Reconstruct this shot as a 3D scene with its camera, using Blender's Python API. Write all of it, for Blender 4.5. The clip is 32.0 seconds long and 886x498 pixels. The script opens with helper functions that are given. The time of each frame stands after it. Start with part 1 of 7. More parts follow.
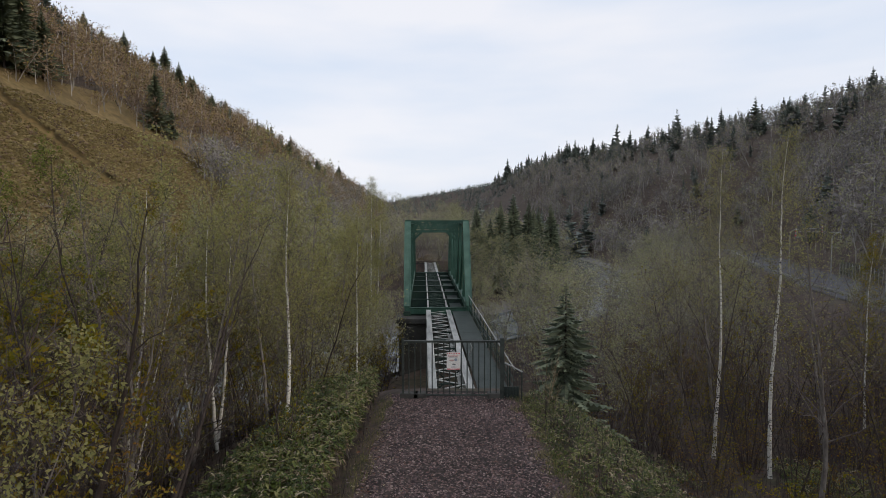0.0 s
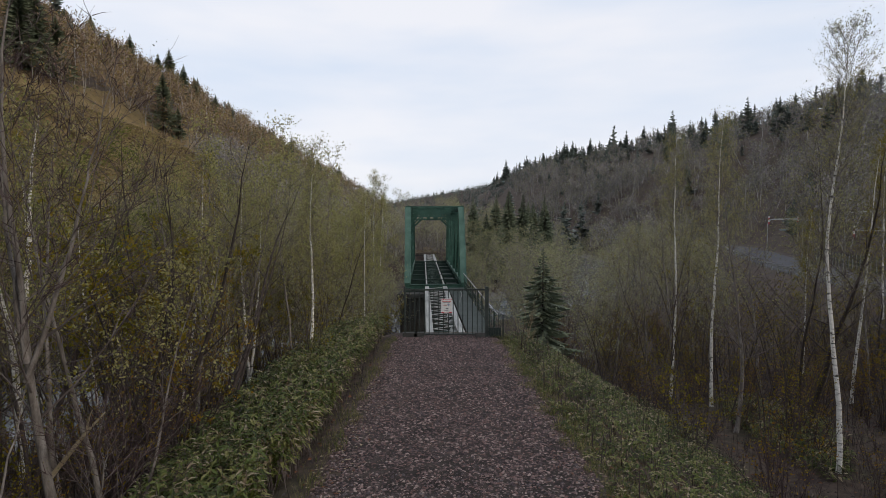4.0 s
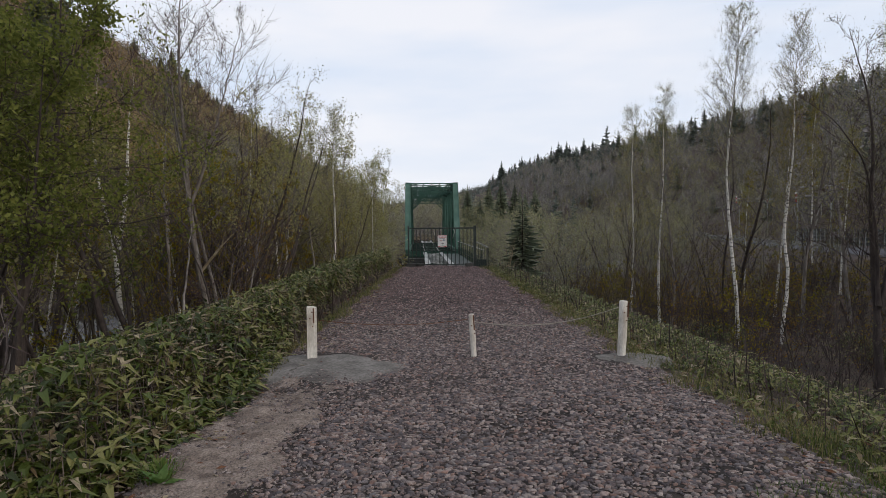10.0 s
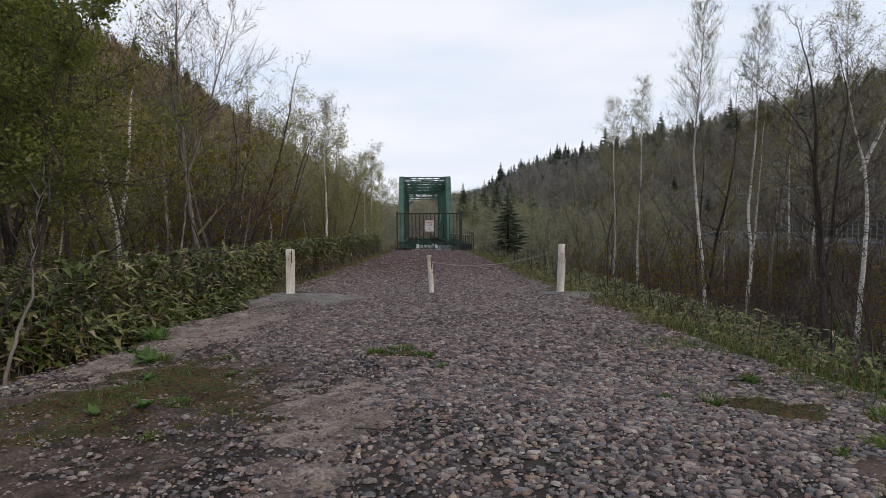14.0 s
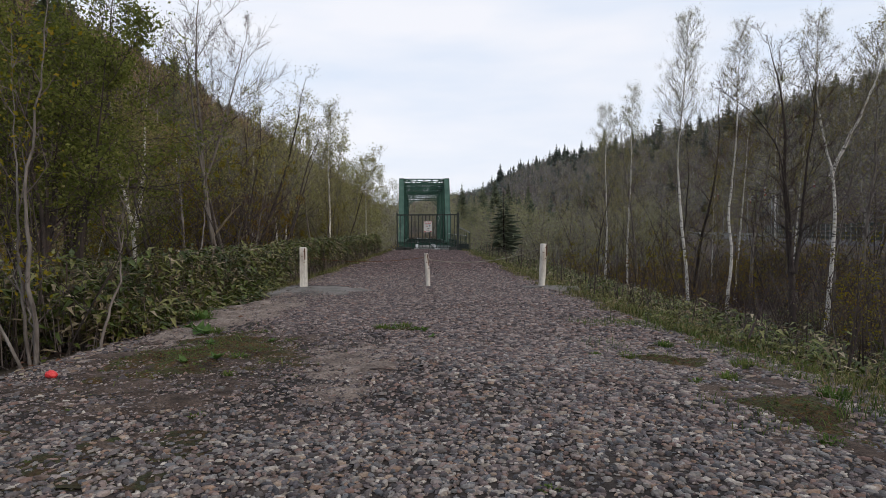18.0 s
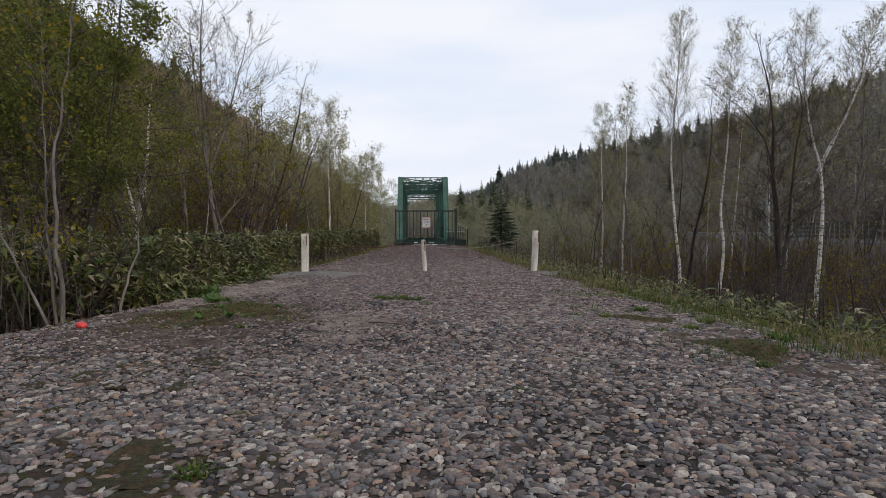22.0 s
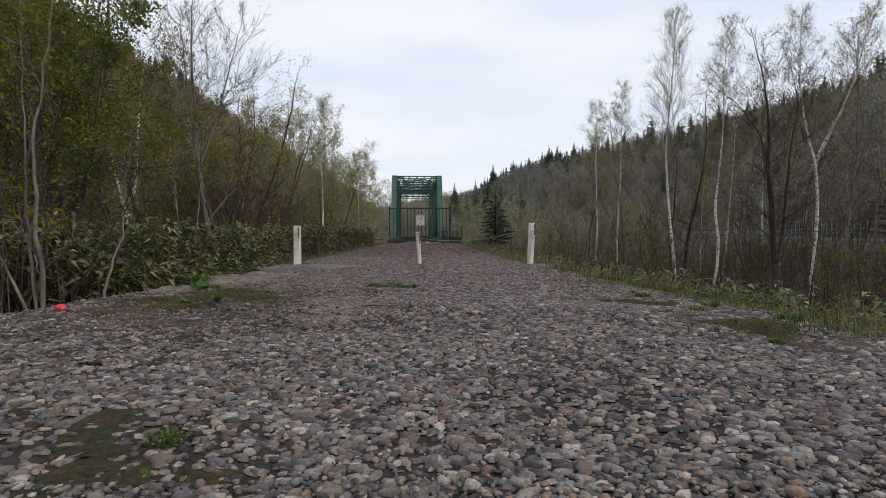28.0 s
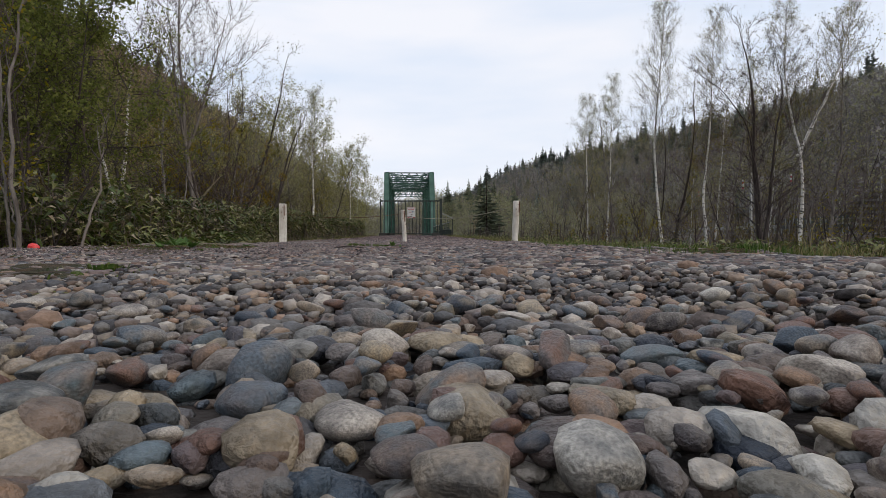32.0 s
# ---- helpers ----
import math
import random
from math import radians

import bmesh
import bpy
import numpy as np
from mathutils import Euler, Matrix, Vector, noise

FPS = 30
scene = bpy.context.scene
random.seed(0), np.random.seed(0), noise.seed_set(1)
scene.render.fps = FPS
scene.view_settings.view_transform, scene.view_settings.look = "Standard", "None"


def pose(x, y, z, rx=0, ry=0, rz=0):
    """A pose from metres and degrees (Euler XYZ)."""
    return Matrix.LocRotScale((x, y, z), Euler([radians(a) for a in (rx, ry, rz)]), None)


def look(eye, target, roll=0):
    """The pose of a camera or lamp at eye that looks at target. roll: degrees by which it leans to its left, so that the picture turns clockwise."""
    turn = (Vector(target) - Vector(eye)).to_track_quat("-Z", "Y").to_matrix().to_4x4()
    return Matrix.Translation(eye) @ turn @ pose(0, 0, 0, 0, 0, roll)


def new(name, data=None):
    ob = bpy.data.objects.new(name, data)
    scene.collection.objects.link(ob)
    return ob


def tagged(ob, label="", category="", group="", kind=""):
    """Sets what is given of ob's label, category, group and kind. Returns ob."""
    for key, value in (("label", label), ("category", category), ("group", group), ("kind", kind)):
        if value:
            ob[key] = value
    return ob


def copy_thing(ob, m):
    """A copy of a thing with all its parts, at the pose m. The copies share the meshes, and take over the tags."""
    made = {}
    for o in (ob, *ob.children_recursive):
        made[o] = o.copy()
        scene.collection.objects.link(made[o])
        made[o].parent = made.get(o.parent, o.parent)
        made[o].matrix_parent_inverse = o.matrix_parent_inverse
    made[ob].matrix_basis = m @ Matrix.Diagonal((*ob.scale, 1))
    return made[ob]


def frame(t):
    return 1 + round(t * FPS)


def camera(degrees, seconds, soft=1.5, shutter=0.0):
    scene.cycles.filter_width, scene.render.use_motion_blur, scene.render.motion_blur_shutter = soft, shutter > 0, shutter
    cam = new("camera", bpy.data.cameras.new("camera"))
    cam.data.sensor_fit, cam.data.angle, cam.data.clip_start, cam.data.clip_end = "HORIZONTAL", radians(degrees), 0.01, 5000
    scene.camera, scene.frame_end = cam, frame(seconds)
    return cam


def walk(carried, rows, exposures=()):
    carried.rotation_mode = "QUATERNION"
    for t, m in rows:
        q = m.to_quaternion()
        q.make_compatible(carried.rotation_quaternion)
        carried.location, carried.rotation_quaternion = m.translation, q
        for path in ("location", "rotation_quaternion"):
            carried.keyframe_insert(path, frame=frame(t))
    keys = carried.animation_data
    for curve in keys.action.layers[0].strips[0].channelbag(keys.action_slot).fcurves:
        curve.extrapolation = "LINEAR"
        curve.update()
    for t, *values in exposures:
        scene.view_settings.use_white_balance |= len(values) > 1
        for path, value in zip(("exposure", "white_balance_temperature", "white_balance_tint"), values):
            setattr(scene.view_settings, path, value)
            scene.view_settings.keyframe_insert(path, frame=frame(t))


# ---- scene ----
# ---- camera ----
cam = camera(77.8, 32.0, soft=0.7)
ROWS = [
    (0.0, -0.0232, 0.1456, 6.6847, 87.25, 0.044, -0.062),
    (0.5, 0.0142, -0.4048, 6.5273, 87.261, 0.056, -0.076),
    (1.0, 0.0516, -0.9793, 6.3529, 87.303, 0.079, -0.08),
    (1.5, 0.0782, -1.5542, 6.1713, 87.315, 0.102, -0.085),
    (2.0, 0.0815, -2.1163, 5.9945, 87.347, 0.115, -0.089),
    (2.5, 0.0937, -2.6846, 5.7964, 87.369, 0.127, -0.093),
    (3.0, 0.1203, -3.2548, 5.5966, 87.41, 0.16, -0.098),
    (3.5, 0.1379, -3.8145, 5.3909, 87.452, 0.153, -0.101),
    (5.5, 0.4063, -5.9034, 4.3584, 87.469, 0.221, -0.188),
    (6.0, 0.4581, -6.4159, 4.0733, 87.531, 0.212, -0.241),
    (6.5, 0.5164, -6.9227, 3.8101, 87.578, 0.296, -0.284),
    (7.0, 0.5512, -7.399, 3.5872, 87.604, 0.311, -0.315),
    (7.5, 0.5141, -7.836, 3.3571, 87.681, 0.335, -0.355),
    (8.0, 0.4247, -8.3364, 3.1604, 87.627, 0.337, -0.445),
    (8.5, 0.3804, -8.8846, 2.9404, 87.664, 0.383, -0.446),
    (9.0, 0.2856, -9.3871, 2.6933, 87.72, 0.396, -0.507),
    (9.5, 0.2688, -9.9409, 2.4541, 87.735, 0.46, -0.408),
    (10.0, 0.1817, -10.4018, 2.1497, 87.849, 0.436, -0.476),
    (10.5, 0.118, -10.9236, 1.8569, 87.814, 0.386, -0.453),
    (11.0, 0.0454, -11.2486, 1.617, 87.898, 0.415, -0.463),
    (11.5, -0.0093, -11.4112, 1.3812, 87.963, 0.414, -0.472),
    (12.0, 0.0621, -11.4842, 1.1795, 87.987, 0.384, -0.46),
    (12.5, 0.11, -11.5523, 1.1361, 88.012, 0.404, -0.45),
    (13.0, 0.4046, -11.6191, 1.1232, 88.086, 0.332, -0.476),
    (13.5, 0.7065, -11.7468, 1.1286, 88.081, 0.393, -0.453),
    (14.0, 0.9454, -11.8778, 1.1412, 88.076, 0.453, -0.441),
    (14.5, 1.0853, -12.0343, 1.146, 88.111, 0.393, -0.443),
    (16.5, 1.2363, -12.8862, 1.1527, 88.132, 0.291, -0.488),
    (17.0, 1.1818, -13.0985, 1.1598, 88.127, 0.281, -0.483),
    (17.5, 1.1132, -13.222, 1.1488, 88.144, 0.262, -0.479),
    (18.0, 1.0285, -13.3524, 1.147, 88.131, 0.263, -0.486),
    (18.5, 1.0859, -13.4571, 1.155, 88.157, 0.266, -0.442),
    (19.0, 1.1686, -13.5416, 1.1297, 88.204, 0.255, -0.479),
    (19.5, 1.1576, -13.6057, 1.0315, 88.201, 0.225, -0.514),
    (20.0, 1.0836, -13.6231, 0.9746, 88.198, 0.195, -0.529),
    (20.5, 1.0331, -13.7174, 0.9731, 88.195, 0.176, -0.535),
    (21.0, 1.0797, -13.8117, 0.9735, 88.212, 0.148, -0.531),
    (21.5, 1.1024, -13.8744, 0.941, 88.218, 0.125, -0.556),
    (22.0, 1.0909, -13.8761, 0.816, 88.254, 0.143, -0.584),
    (22.5, 1.1351, -13.8522, 0.7853, 88.251, 0.142, -0.58),
    (23.0, 1.1632, -13.8148, 0.7775, 88.257, 0.151, -0.587),
    (23.5, 1.2291, -13.766, 0.7404, 88.253, 0.149, -0.603),
    (24.0, 1.2175, -13.7688, 0.6748, 88.249, 0.167, -0.641),
    (24.5, 1.1592, -13.8058, 0.6539, 88.266, 0.146, -0.636),
    (25.0, 1.1351, -13.8215, 0.6249, 88.312, 0.126, -0.622),
    (25.5, 1.133, -13.8295, 0.5991, 88.334, 0.116, -0.637),
    (27.5, 1.04, -13.6879, 0.6023, 88.321, 0.114, -0.782),
    (28.0, 1.0667, -13.6869, 0.6194, 88.314, 0.096, -1.237),
    (28.5, 1.234, -13.7246, 0.6252, 88.337, 0.072, -1.723),
    (29.0, 1.3635, -13.7803, 0.63, 88.349, 0.106, -1.77),
    (29.5, 1.4228, -13.8182, 0.6304, 88.362, 0.131, -1.808),
    (30.0, 1.4353, -13.8289, 0.6352, 88.375, 0.127, -1.824),
    (30.5, 1.383, -13.8319, 0.5675, 88.427, 0.132, -1.85),
    (31.0, 1.3199, -13.8021, 0.3777, 88.46, 0.139, -1.846),
    (31.5, 1.291, -13.7826, 0.1992, 88.443, 0.146, -1.833),
    (32.0, 1.2818, -13.7813, 0.0611, 88.465, 0.163, -1.819),
]
walk(cam, [(t, pose(x, y, z, rx, ry, rz)) for t, x, y, z, rx, ry, rz in ROWS], [(0.0, -0.04), (7.0, -0.04), (11.0, 0.0), (13.0, 0.03), (32.0, 0.03)])

# ---- light ----
world = bpy.data.worlds.new("world")
scene.world = world
world.use_nodes = True
wt = world.node_tree
wt.nodes.clear()
sky = wt.nodes.new("ShaderNodeTexSky")
sky.sky_type, sky.sun_disc = "NISHITA", False
sky.sun_elevation, sky.sun_rotation = radians(22.6), radians(123.7)
sky.air_density, sky.dust_density = 1.0, 2.0
coord = wt.nodes.new("ShaderNodeTexCoord")
stretch = wt.nodes.new("ShaderNodeMapping")
stretch.inputs["Scale"].default_value = (1.2, 1.2, 5.0)
cloud = wt.nodes.new("ShaderNodeTexNoise")
cloud.inputs["Scale"].default_value, cloud.inputs["Detail"].default_value = 1.6, 4.0
ramp = wt.nodes.new("ShaderNodeValToRGB")
ramp.color_ramp.elements[0].position, ramp.color_ramp.elements[0].color = 0.36, (7.5, 8.25, 9.6, 1)
ramp.color_ramp.elements[1].position, ramp.color_ramp.elements[1].color = 0.62, (9.2, 9.3, 9.9, 1)
mixer = wt.nodes.new("ShaderNodeMix")
mixer.data_type = "RGBA"
mixer.inputs["Factor"].default_value = 0.9
back = wt.nodes.new("ShaderNodeBackground")
back.inputs["Strength"].default_value = 0.105
out = wt.nodes.new("ShaderNodeOutputWorld")
wt.links.new(coord.outputs["Generated"], stretch.inputs["Vector"])
wt.links.new(stretch.outputs["Vector"], cloud.inputs["Vector"])
wt.links.new(cloud.outputs["Fac"], ramp.inputs["Fac"])
wt.links.new(sky.outputs["Color"], mixer.inputs["A"])
wt.links.new(ramp.outputs["Color"], mixer.inputs["B"])
wt.links.new(mixer.outputs["Result"], back.inputs["Color"])
wt.links.new(back.outputs["Background"], out.inputs["Surface"])
sun_data = bpy.data.lights.new("sun", "SUN")
sun_data.energy, sun_data.angle, sun_data.color = 1.25, radians(14), (1.0, 0.85, 0.66)
sun = new("sun", sun_data)
sun.matrix_world = look((90, -60, 45), (0, 0, 0))
scene.view_settings.exposure = 0.0


# ---- materials ----
def mat(name, colors, scale=6.0, rough=0.85, bump=0.3, bump_scale=60.0, spread=0.0, metal=0.0, thin=0.0, squash=(1, 1, 1), space="Object", detail=5.0, by="island", ends=(0.3, 0.7), even=1.0, speck=0.16, steps=0.0):
    """A noise-mottled surface: colors run from the noise's low to its high end; spread: how far single pieces differ in tone;
    steps: each piece takes one of the colors whole, and the noise only shades it by so much."""
    m = bpy.data.materials.new(name)
    m.use_nodes = True
    n, l = m.node_tree.nodes, m.node_tree.links
    p = n["Principled BSDF"]
    if space == "World":
        where = n.new("ShaderNodeNewGeometry").outputs["Position"]
    else:
        where = n.new("ShaderNodeTexCoord").outputs[space]
    mp = n.new("ShaderNodeMapping")
    mp.inputs["Scale"].default_value = squash
    l.new(where, mp.inputs["Vector"])
    tex = n.new("ShaderNodeTexNoise")
    tex.inputs["Scale"].default_value, tex.inputs["Detail"].default_value = scale, detail
    l.new(mp.outputs["Vector"], tex.inputs["Vector"])
    r = n.new("ShaderNodeValToRGB")
    r.color_ramp.elements[0].position, r.color_ramp.elements[1].position = ends
    for i, c in enumerate(colors):
        pos = ends[0] + (ends[1] - ends[0]) * i / max(1, len(colors) - 1)
        if i == 0:
            e = r.color_ramp.elements[0]
        elif i == len(colors) - 1:
            e = r.color_ramp.elements[-1]
        else:
            e = r.color_ramp.elements.new(pos)
        e.position, e.color = pos, (*c, 1)
    fac = tex.outputs["Fac"]
    if even != 1.0:
        ev = n.new("ShaderNodeMapRange")
        ev.inputs["To Min"].default_value, ev.inputs["To Max"].default_value = 0.5 - even / 2, 0.5 + even / 2
        l.new(fac, ev.inputs["Value"])
        fac = ev.outputs["Result"]
    if spread:
        rnd = n.new("ShaderNodeObjectInfo").outputs["Random"] if by == "object" else n.new("ShaderNodeNewGeometry").outputs["Random Per Island"]
        mr = n.new("ShaderNodeMapRange")
        mr.inputs["To Min"].default_value, mr.inputs["To Max"].default_value = -spread, spread
        l.new(rnd, mr.inputs["Value"])
        add = n.new("ShaderNodeMath")
        l.new(fac, add.inputs[0])
        l.new(mr.outputs["Result"], add.inputs[1])
        fac = add.outputs["Value"]
    l.new(fac, r.inputs["Fac"])
    color = r.outputs["Color"]
    if steps:
        r.color_ramp.interpolation = "CONSTANT"
        for i, e in enumerate(r.color_ramp.elements):
            e.position = i / len(colors)
        l.new(n.new("ShaderNodeObjectInfo").outputs["Random"] if by == "object" else n.new("ShaderNodeNewGeometry").outputs["Random Per Island"], r.inputs["Fac"])
        vary = n.new("ShaderNodeMapRange")
        vary.inputs["From Min"].default_value, vary.inputs["From Max"].default_value = 0.3, 0.7
        vary.inputs["To Min"].default_value, vary.inputs["To Max"].default_value = 1 - steps, 1 + steps
        l.new(tex.outputs["Fac"], vary.inputs["Value"])
        shade = n.new("ShaderNodeVectorMath")
        shade.operation = "SCALE"
        l.new(color, shade.inputs[0])
        l.new(vary.outputs["Result"], shade.inputs["Scale"])
        color = shade.outputs["Vector"]
    if speck:
        grain = n.new("ShaderNodeTexNoise")
        grain.inputs["Scale"].default_value, grain.inputs["Detail"].default_value = scale * 9, 3.0
        l.new(mp.outputs["Vector"], grain.inputs["Vector"])
        gr = n.new("ShaderNodeMapRange")
        gr.inputs["From Min"].default_value, gr.inputs["From Max"].default_value = 0.3, 0.7
        gr.inputs["To Min"].default_value, gr.inputs["To Max"].default_value = 1 - speck, 1 + speck
        l.new(grain.outputs["Fac"], gr.inputs["Value"])
        tint = n.new("ShaderNodeVectorMath")
        tint.operation = "SCALE"
        l.new(color, tint.inputs[0])
        l.new(gr.outputs["Result"], tint.inputs["Scale"])
        color = tint.outputs["Vector"]
    l.new(color, p.inputs["Base Color"])
    p.inputs["Roughness"].default_value, p.inputs["Metallic"].default_value = rough, metal
    p.inputs["Specular IOR Level"].default_value = 0.3
    if bump:
        b = n.new("ShaderNodeBump")
        b.inputs["Strength"].default_value, b.inputs["Distance"].default_value = bump, 0.02
        t2 = n.new("ShaderNodeTexNoise")
        t2.inputs["Scale"].default_value, t2.inputs["Detail"].default_value = bump_scale, 4.0
        l.new(mp.outputs["Vector"], t2.inputs["Vector"])
        l.new(t2.outputs["Fac"], b.inputs["Height"])
        l.new(b.outputs["Normal"], p.inputs["Normal"])
    if thin:
        tr = n.new("ShaderNodeBsdfTranslucent")
        l.new(color, tr.inputs["Color"])
        mx = n.new("ShaderNodeMixShader")
        mx.inputs["Fac"].default_value = thin
        l.new(p.outputs["BSDF"], mx.inputs[1])
        l.new(tr.outputs["BSDF"], mx.inputs[2])
        l.new(mx.outputs["Shader"], n["Material Output"].inputs["Surface"])
    return m


M_LITTER = mat("leaf_litter", [(0.026, 0.018, 0.015), (0.068, 0.048, 0.037), (0.046, 0.041, 0.024)], 0.35, bump=0.9, bump_scale=9, space="World", speck=0.45)
M_MEADOW = mat("meadow_ground", [(0.085, 0.06, 0.026), (0.17, 0.12, 0.05), (0.125, 0.094, 0.04)], 0.12, bump=0.9, bump_scale=3, space="World", speck=0.3)
M_BED = mat("river_gravel", [(0.1, 0.1, 0.1), (0.22, 0.21, 0.2)], 2.0, bump=0.6, bump_scale=12, space="World")
# dirt under the gravel, darkened to carry the shade between the stones
M_GAPDIRT = mat("gap_darkened_dirt", [(0.01, 0.008, 0.007), (0.026, 0.02, 0.017), (0.055, 0.043, 0.037)], 2.5, bump=0.8, bump_scale=45, space="World", speck=0.4)
TRACK_TONES = [(0.042, 0.034, 0.037), (0.102, 0.081, 0.082), (0.162, 0.126, 0.121), (0.188, 0.122, 0.103), (0.120, 0.107, 0.111), (0.223, 0.172, 0.156), (0.072, 0.059, 0.061), (0.132, 0.094, 0.085), (0.265, 0.217, 0.197), (0.090, 0.081, 0.088), (0.145, 0.122, 0.119), (0.259, 0.221, 0.205)]
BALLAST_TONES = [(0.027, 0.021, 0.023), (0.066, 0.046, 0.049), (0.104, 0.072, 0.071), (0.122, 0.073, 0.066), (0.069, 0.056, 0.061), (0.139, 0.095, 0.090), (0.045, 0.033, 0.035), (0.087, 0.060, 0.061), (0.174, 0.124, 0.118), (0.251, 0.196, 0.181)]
SHORE_TONES = [(0.040, 0.039, 0.044), (0.093, 0.095, 0.104), (0.138, 0.101, 0.084), (0.176, 0.160, 0.149), (0.233, 0.156, 0.113), (0.111, 0.105, 0.105), (0.235, 0.197, 0.161), (0.142, 0.115, 0.104), (0.209, 0.198, 0.192), (0.059, 0.053, 0.053), (0.276, 0.208, 0.157), (0.122, 0.124, 0.132), (0.232, 0.207, 0.187), (0.097, 0.084, 0.080), (0.149, 0.141, 0.134), (0.348, 0.310, 0.274), (0.128, 0.111, 0.109), (0.192, 0.158, 0.143), (0.393, 0.357, 0.317)]
M_PEBBLE = mat("pebble", TRACK_TONES, 9.0, speck=0.3, rough=0.75, bump=0.35, bump_scale=160, space="World", steps=0.3)
STONE_COLOURS = [(0.022, 0.027, 0.039), (0.049, 0.071, 0.097), (0.156, 0.085, 0.061), (0.097, 0.114, 0.124), (0.320, 0.257, 0.175), (0.034, 0.043, 0.060), (0.146, 0.128, 0.120), (0.083, 0.114, 0.133), (0.223, 0.142, 0.092), (0.059, 0.052, 0.055), (0.409, 0.370, 0.322), (0.107, 0.081, 0.069), (0.073, 0.095, 0.120), (0.292, 0.237, 0.179), (0.049, 0.057, 0.064), (0.506, 0.475, 0.423)]
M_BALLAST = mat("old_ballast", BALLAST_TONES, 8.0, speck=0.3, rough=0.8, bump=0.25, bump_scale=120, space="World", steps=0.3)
M_STONE = mat("river_stone", STONE_COLOURS, 2.6, even=0.14, speck=0.4, rough=0.42, bump=0.3, bump_scale=24, spread=0.47, by="object", ends=(0.02, 0.98))
M_SHORE = mat("shore_pebble", SHORE_TONES, 8.0, speck=0.3, rough=0.6, bump=0.4, bump_scale=140, space="World", steps=0.28)
M_HEAPED = mat("heaped_stone", STONE_COLOURS, 8.0, even=0.1, speck=0.4, rough=0.45, bump=0.5, bump_scale=200, spread=0.48, space="World", ends=(0.02, 0.98))
M_TAN = mat("packed_dirt", [(0.1, 0.076, 0.063), (0.185, 0.147, 0.124), (0.26, 0.213, 0.182)], 5.0, bump=0.9, bump_scale=70, space="World", speck=0.5)
M_SOIL = mat("dark_soil", [(0.026, 0.017, 0.012), (0.062, 0.042, 0.032), (0.11, 0.08, 0.062)], 7.0, bump=1.0, bump_scale=60, space="World", speck=0.6)
M_BIRCH = mat("birch_bark", [(0.06, 0.055, 0.05), (0.52, 0.5, 0.47), (0.64, 0.62, 0.59), (0.68, 0.66, 0.62)], 1.0, rough=0.7, bump=0.2, squash=(4, 4, 14), ends=(0.34, 0.6))
M_GREYBARK = mat("grey_bark", [(0.075, 0.064, 0.058), (0.165, 0.146, 0.134), (0.26, 0.238, 0.224)], 3.0, bump=0.7, bump_scale=18, squash=(3, 3, 0.8))
M_DARKBARK = mat("dark_bark", [(0.03, 0.024, 0.023), (0.078, 0.062, 0.057)], 3.0, bump=0.7, bump_scale=18, squash=(3, 3, 0.8))
M_TWIG = mat("twig_bark", [(0.082, 0.067, 0.064), (0.165, 0.138, 0.13)], 2.0, bump=0)
M_BROWNTWIG = mat("brown_twig", [(0.036, 0.024, 0.025), (0.082, 0.054, 0.055)], 2.0, bump=0)
M_PALETWIG = mat("pale_twig", [(0.13, 0.11, 0.1), (0.26, 0.23, 0.21)], 2.0, bump=0)
M_LEAF_Y = mat("spring_leaf", [(0.125, 0.117, 0.008), (0.208, 0.183, 0.012), (0.25, 0.178, 0.018)], 1.0, bump=0, spread=0.25, thin=0.5)
M_LEAF_WARM = mat("warm_spring_leaf", [(0.15, 0.115, 0.012), (0.23, 0.17, 0.018), (0.24, 0.13, 0.02)], 1.0, bump=0, spread=0.25, thin=0.45)
M_LEAF_G = mat("green_leaf", [(0.075, 0.095, 0.02), (0.13, 0.152, 0.032), (0.195, 0.21, 0.052)], 1.0, bump=0, spread=0.25, thin=0.5)
M_BUD = mat("bud", [(0.1, 0.105, 0.052), (0.165, 0.166, 0.07), (0.165, 0.14, 0.085)], 1.0, bump=0, spread=0.25, thin=0.35)
M_CONIFER = mat("conifer_needles", [(0.07, 0.088, 0.06), (0.135, 0.162, 0.105), (0.2, 0.225, 0.142)], 0.25, bump=0, spread=0.2, space="World")
# conifer needles made paler and bluer, with distance haze in the base colour
M_HAZECONIFER = mat("haze_paled_needles", [(0.085, 0.105, 0.1), (0.15, 0.178, 0.16), (0.19, 0.218, 0.19)], 0.1, bump=0, spread=0.15, space="World")
M_SASA = mat("bamboo_grass_leaf", [(0.028, 0.042, 0.009), (0.062, 0.088, 0.016), (0.105, 0.128, 0.028), (0.19, 0.185, 0.065)], 0.8, rough=0.5, bump=0, spread=0.24, thin=0.25, space="World")
M_DEAD = mat("withered_leaf", [(0.16, 0.12, 0.07), (0.34, 0.29, 0.2)], 3.0, bump=0, spread=0.3, thin=0.2, space="World")
M_WEED = mat("weed_leaf", [(0.03, 0.07, 0.012), (0.06, 0.12, 0.022), (0.09, 0.15, 0.035)], 6.0, rough=0.55, bump=0, spread=0.2, thin=0.3, space="World")
M_SEDGE = mat("roadside_grass", [(0.055, 0.072, 0.018), (0.1, 0.12, 0.03), (0.15, 0.145, 0.05), (0.24, 0.2, 0.1)], 0.9, bump=0, spread=0.3, thin=0.3, space="World")
M_GRASS = mat("grass_blade", [(0.04, 0.08, 0.014), (0.085, 0.14, 0.026), (0.15, 0.16, 0.05)], 1.0, bump=0, spread=0.25, thin=0.3, space="World")
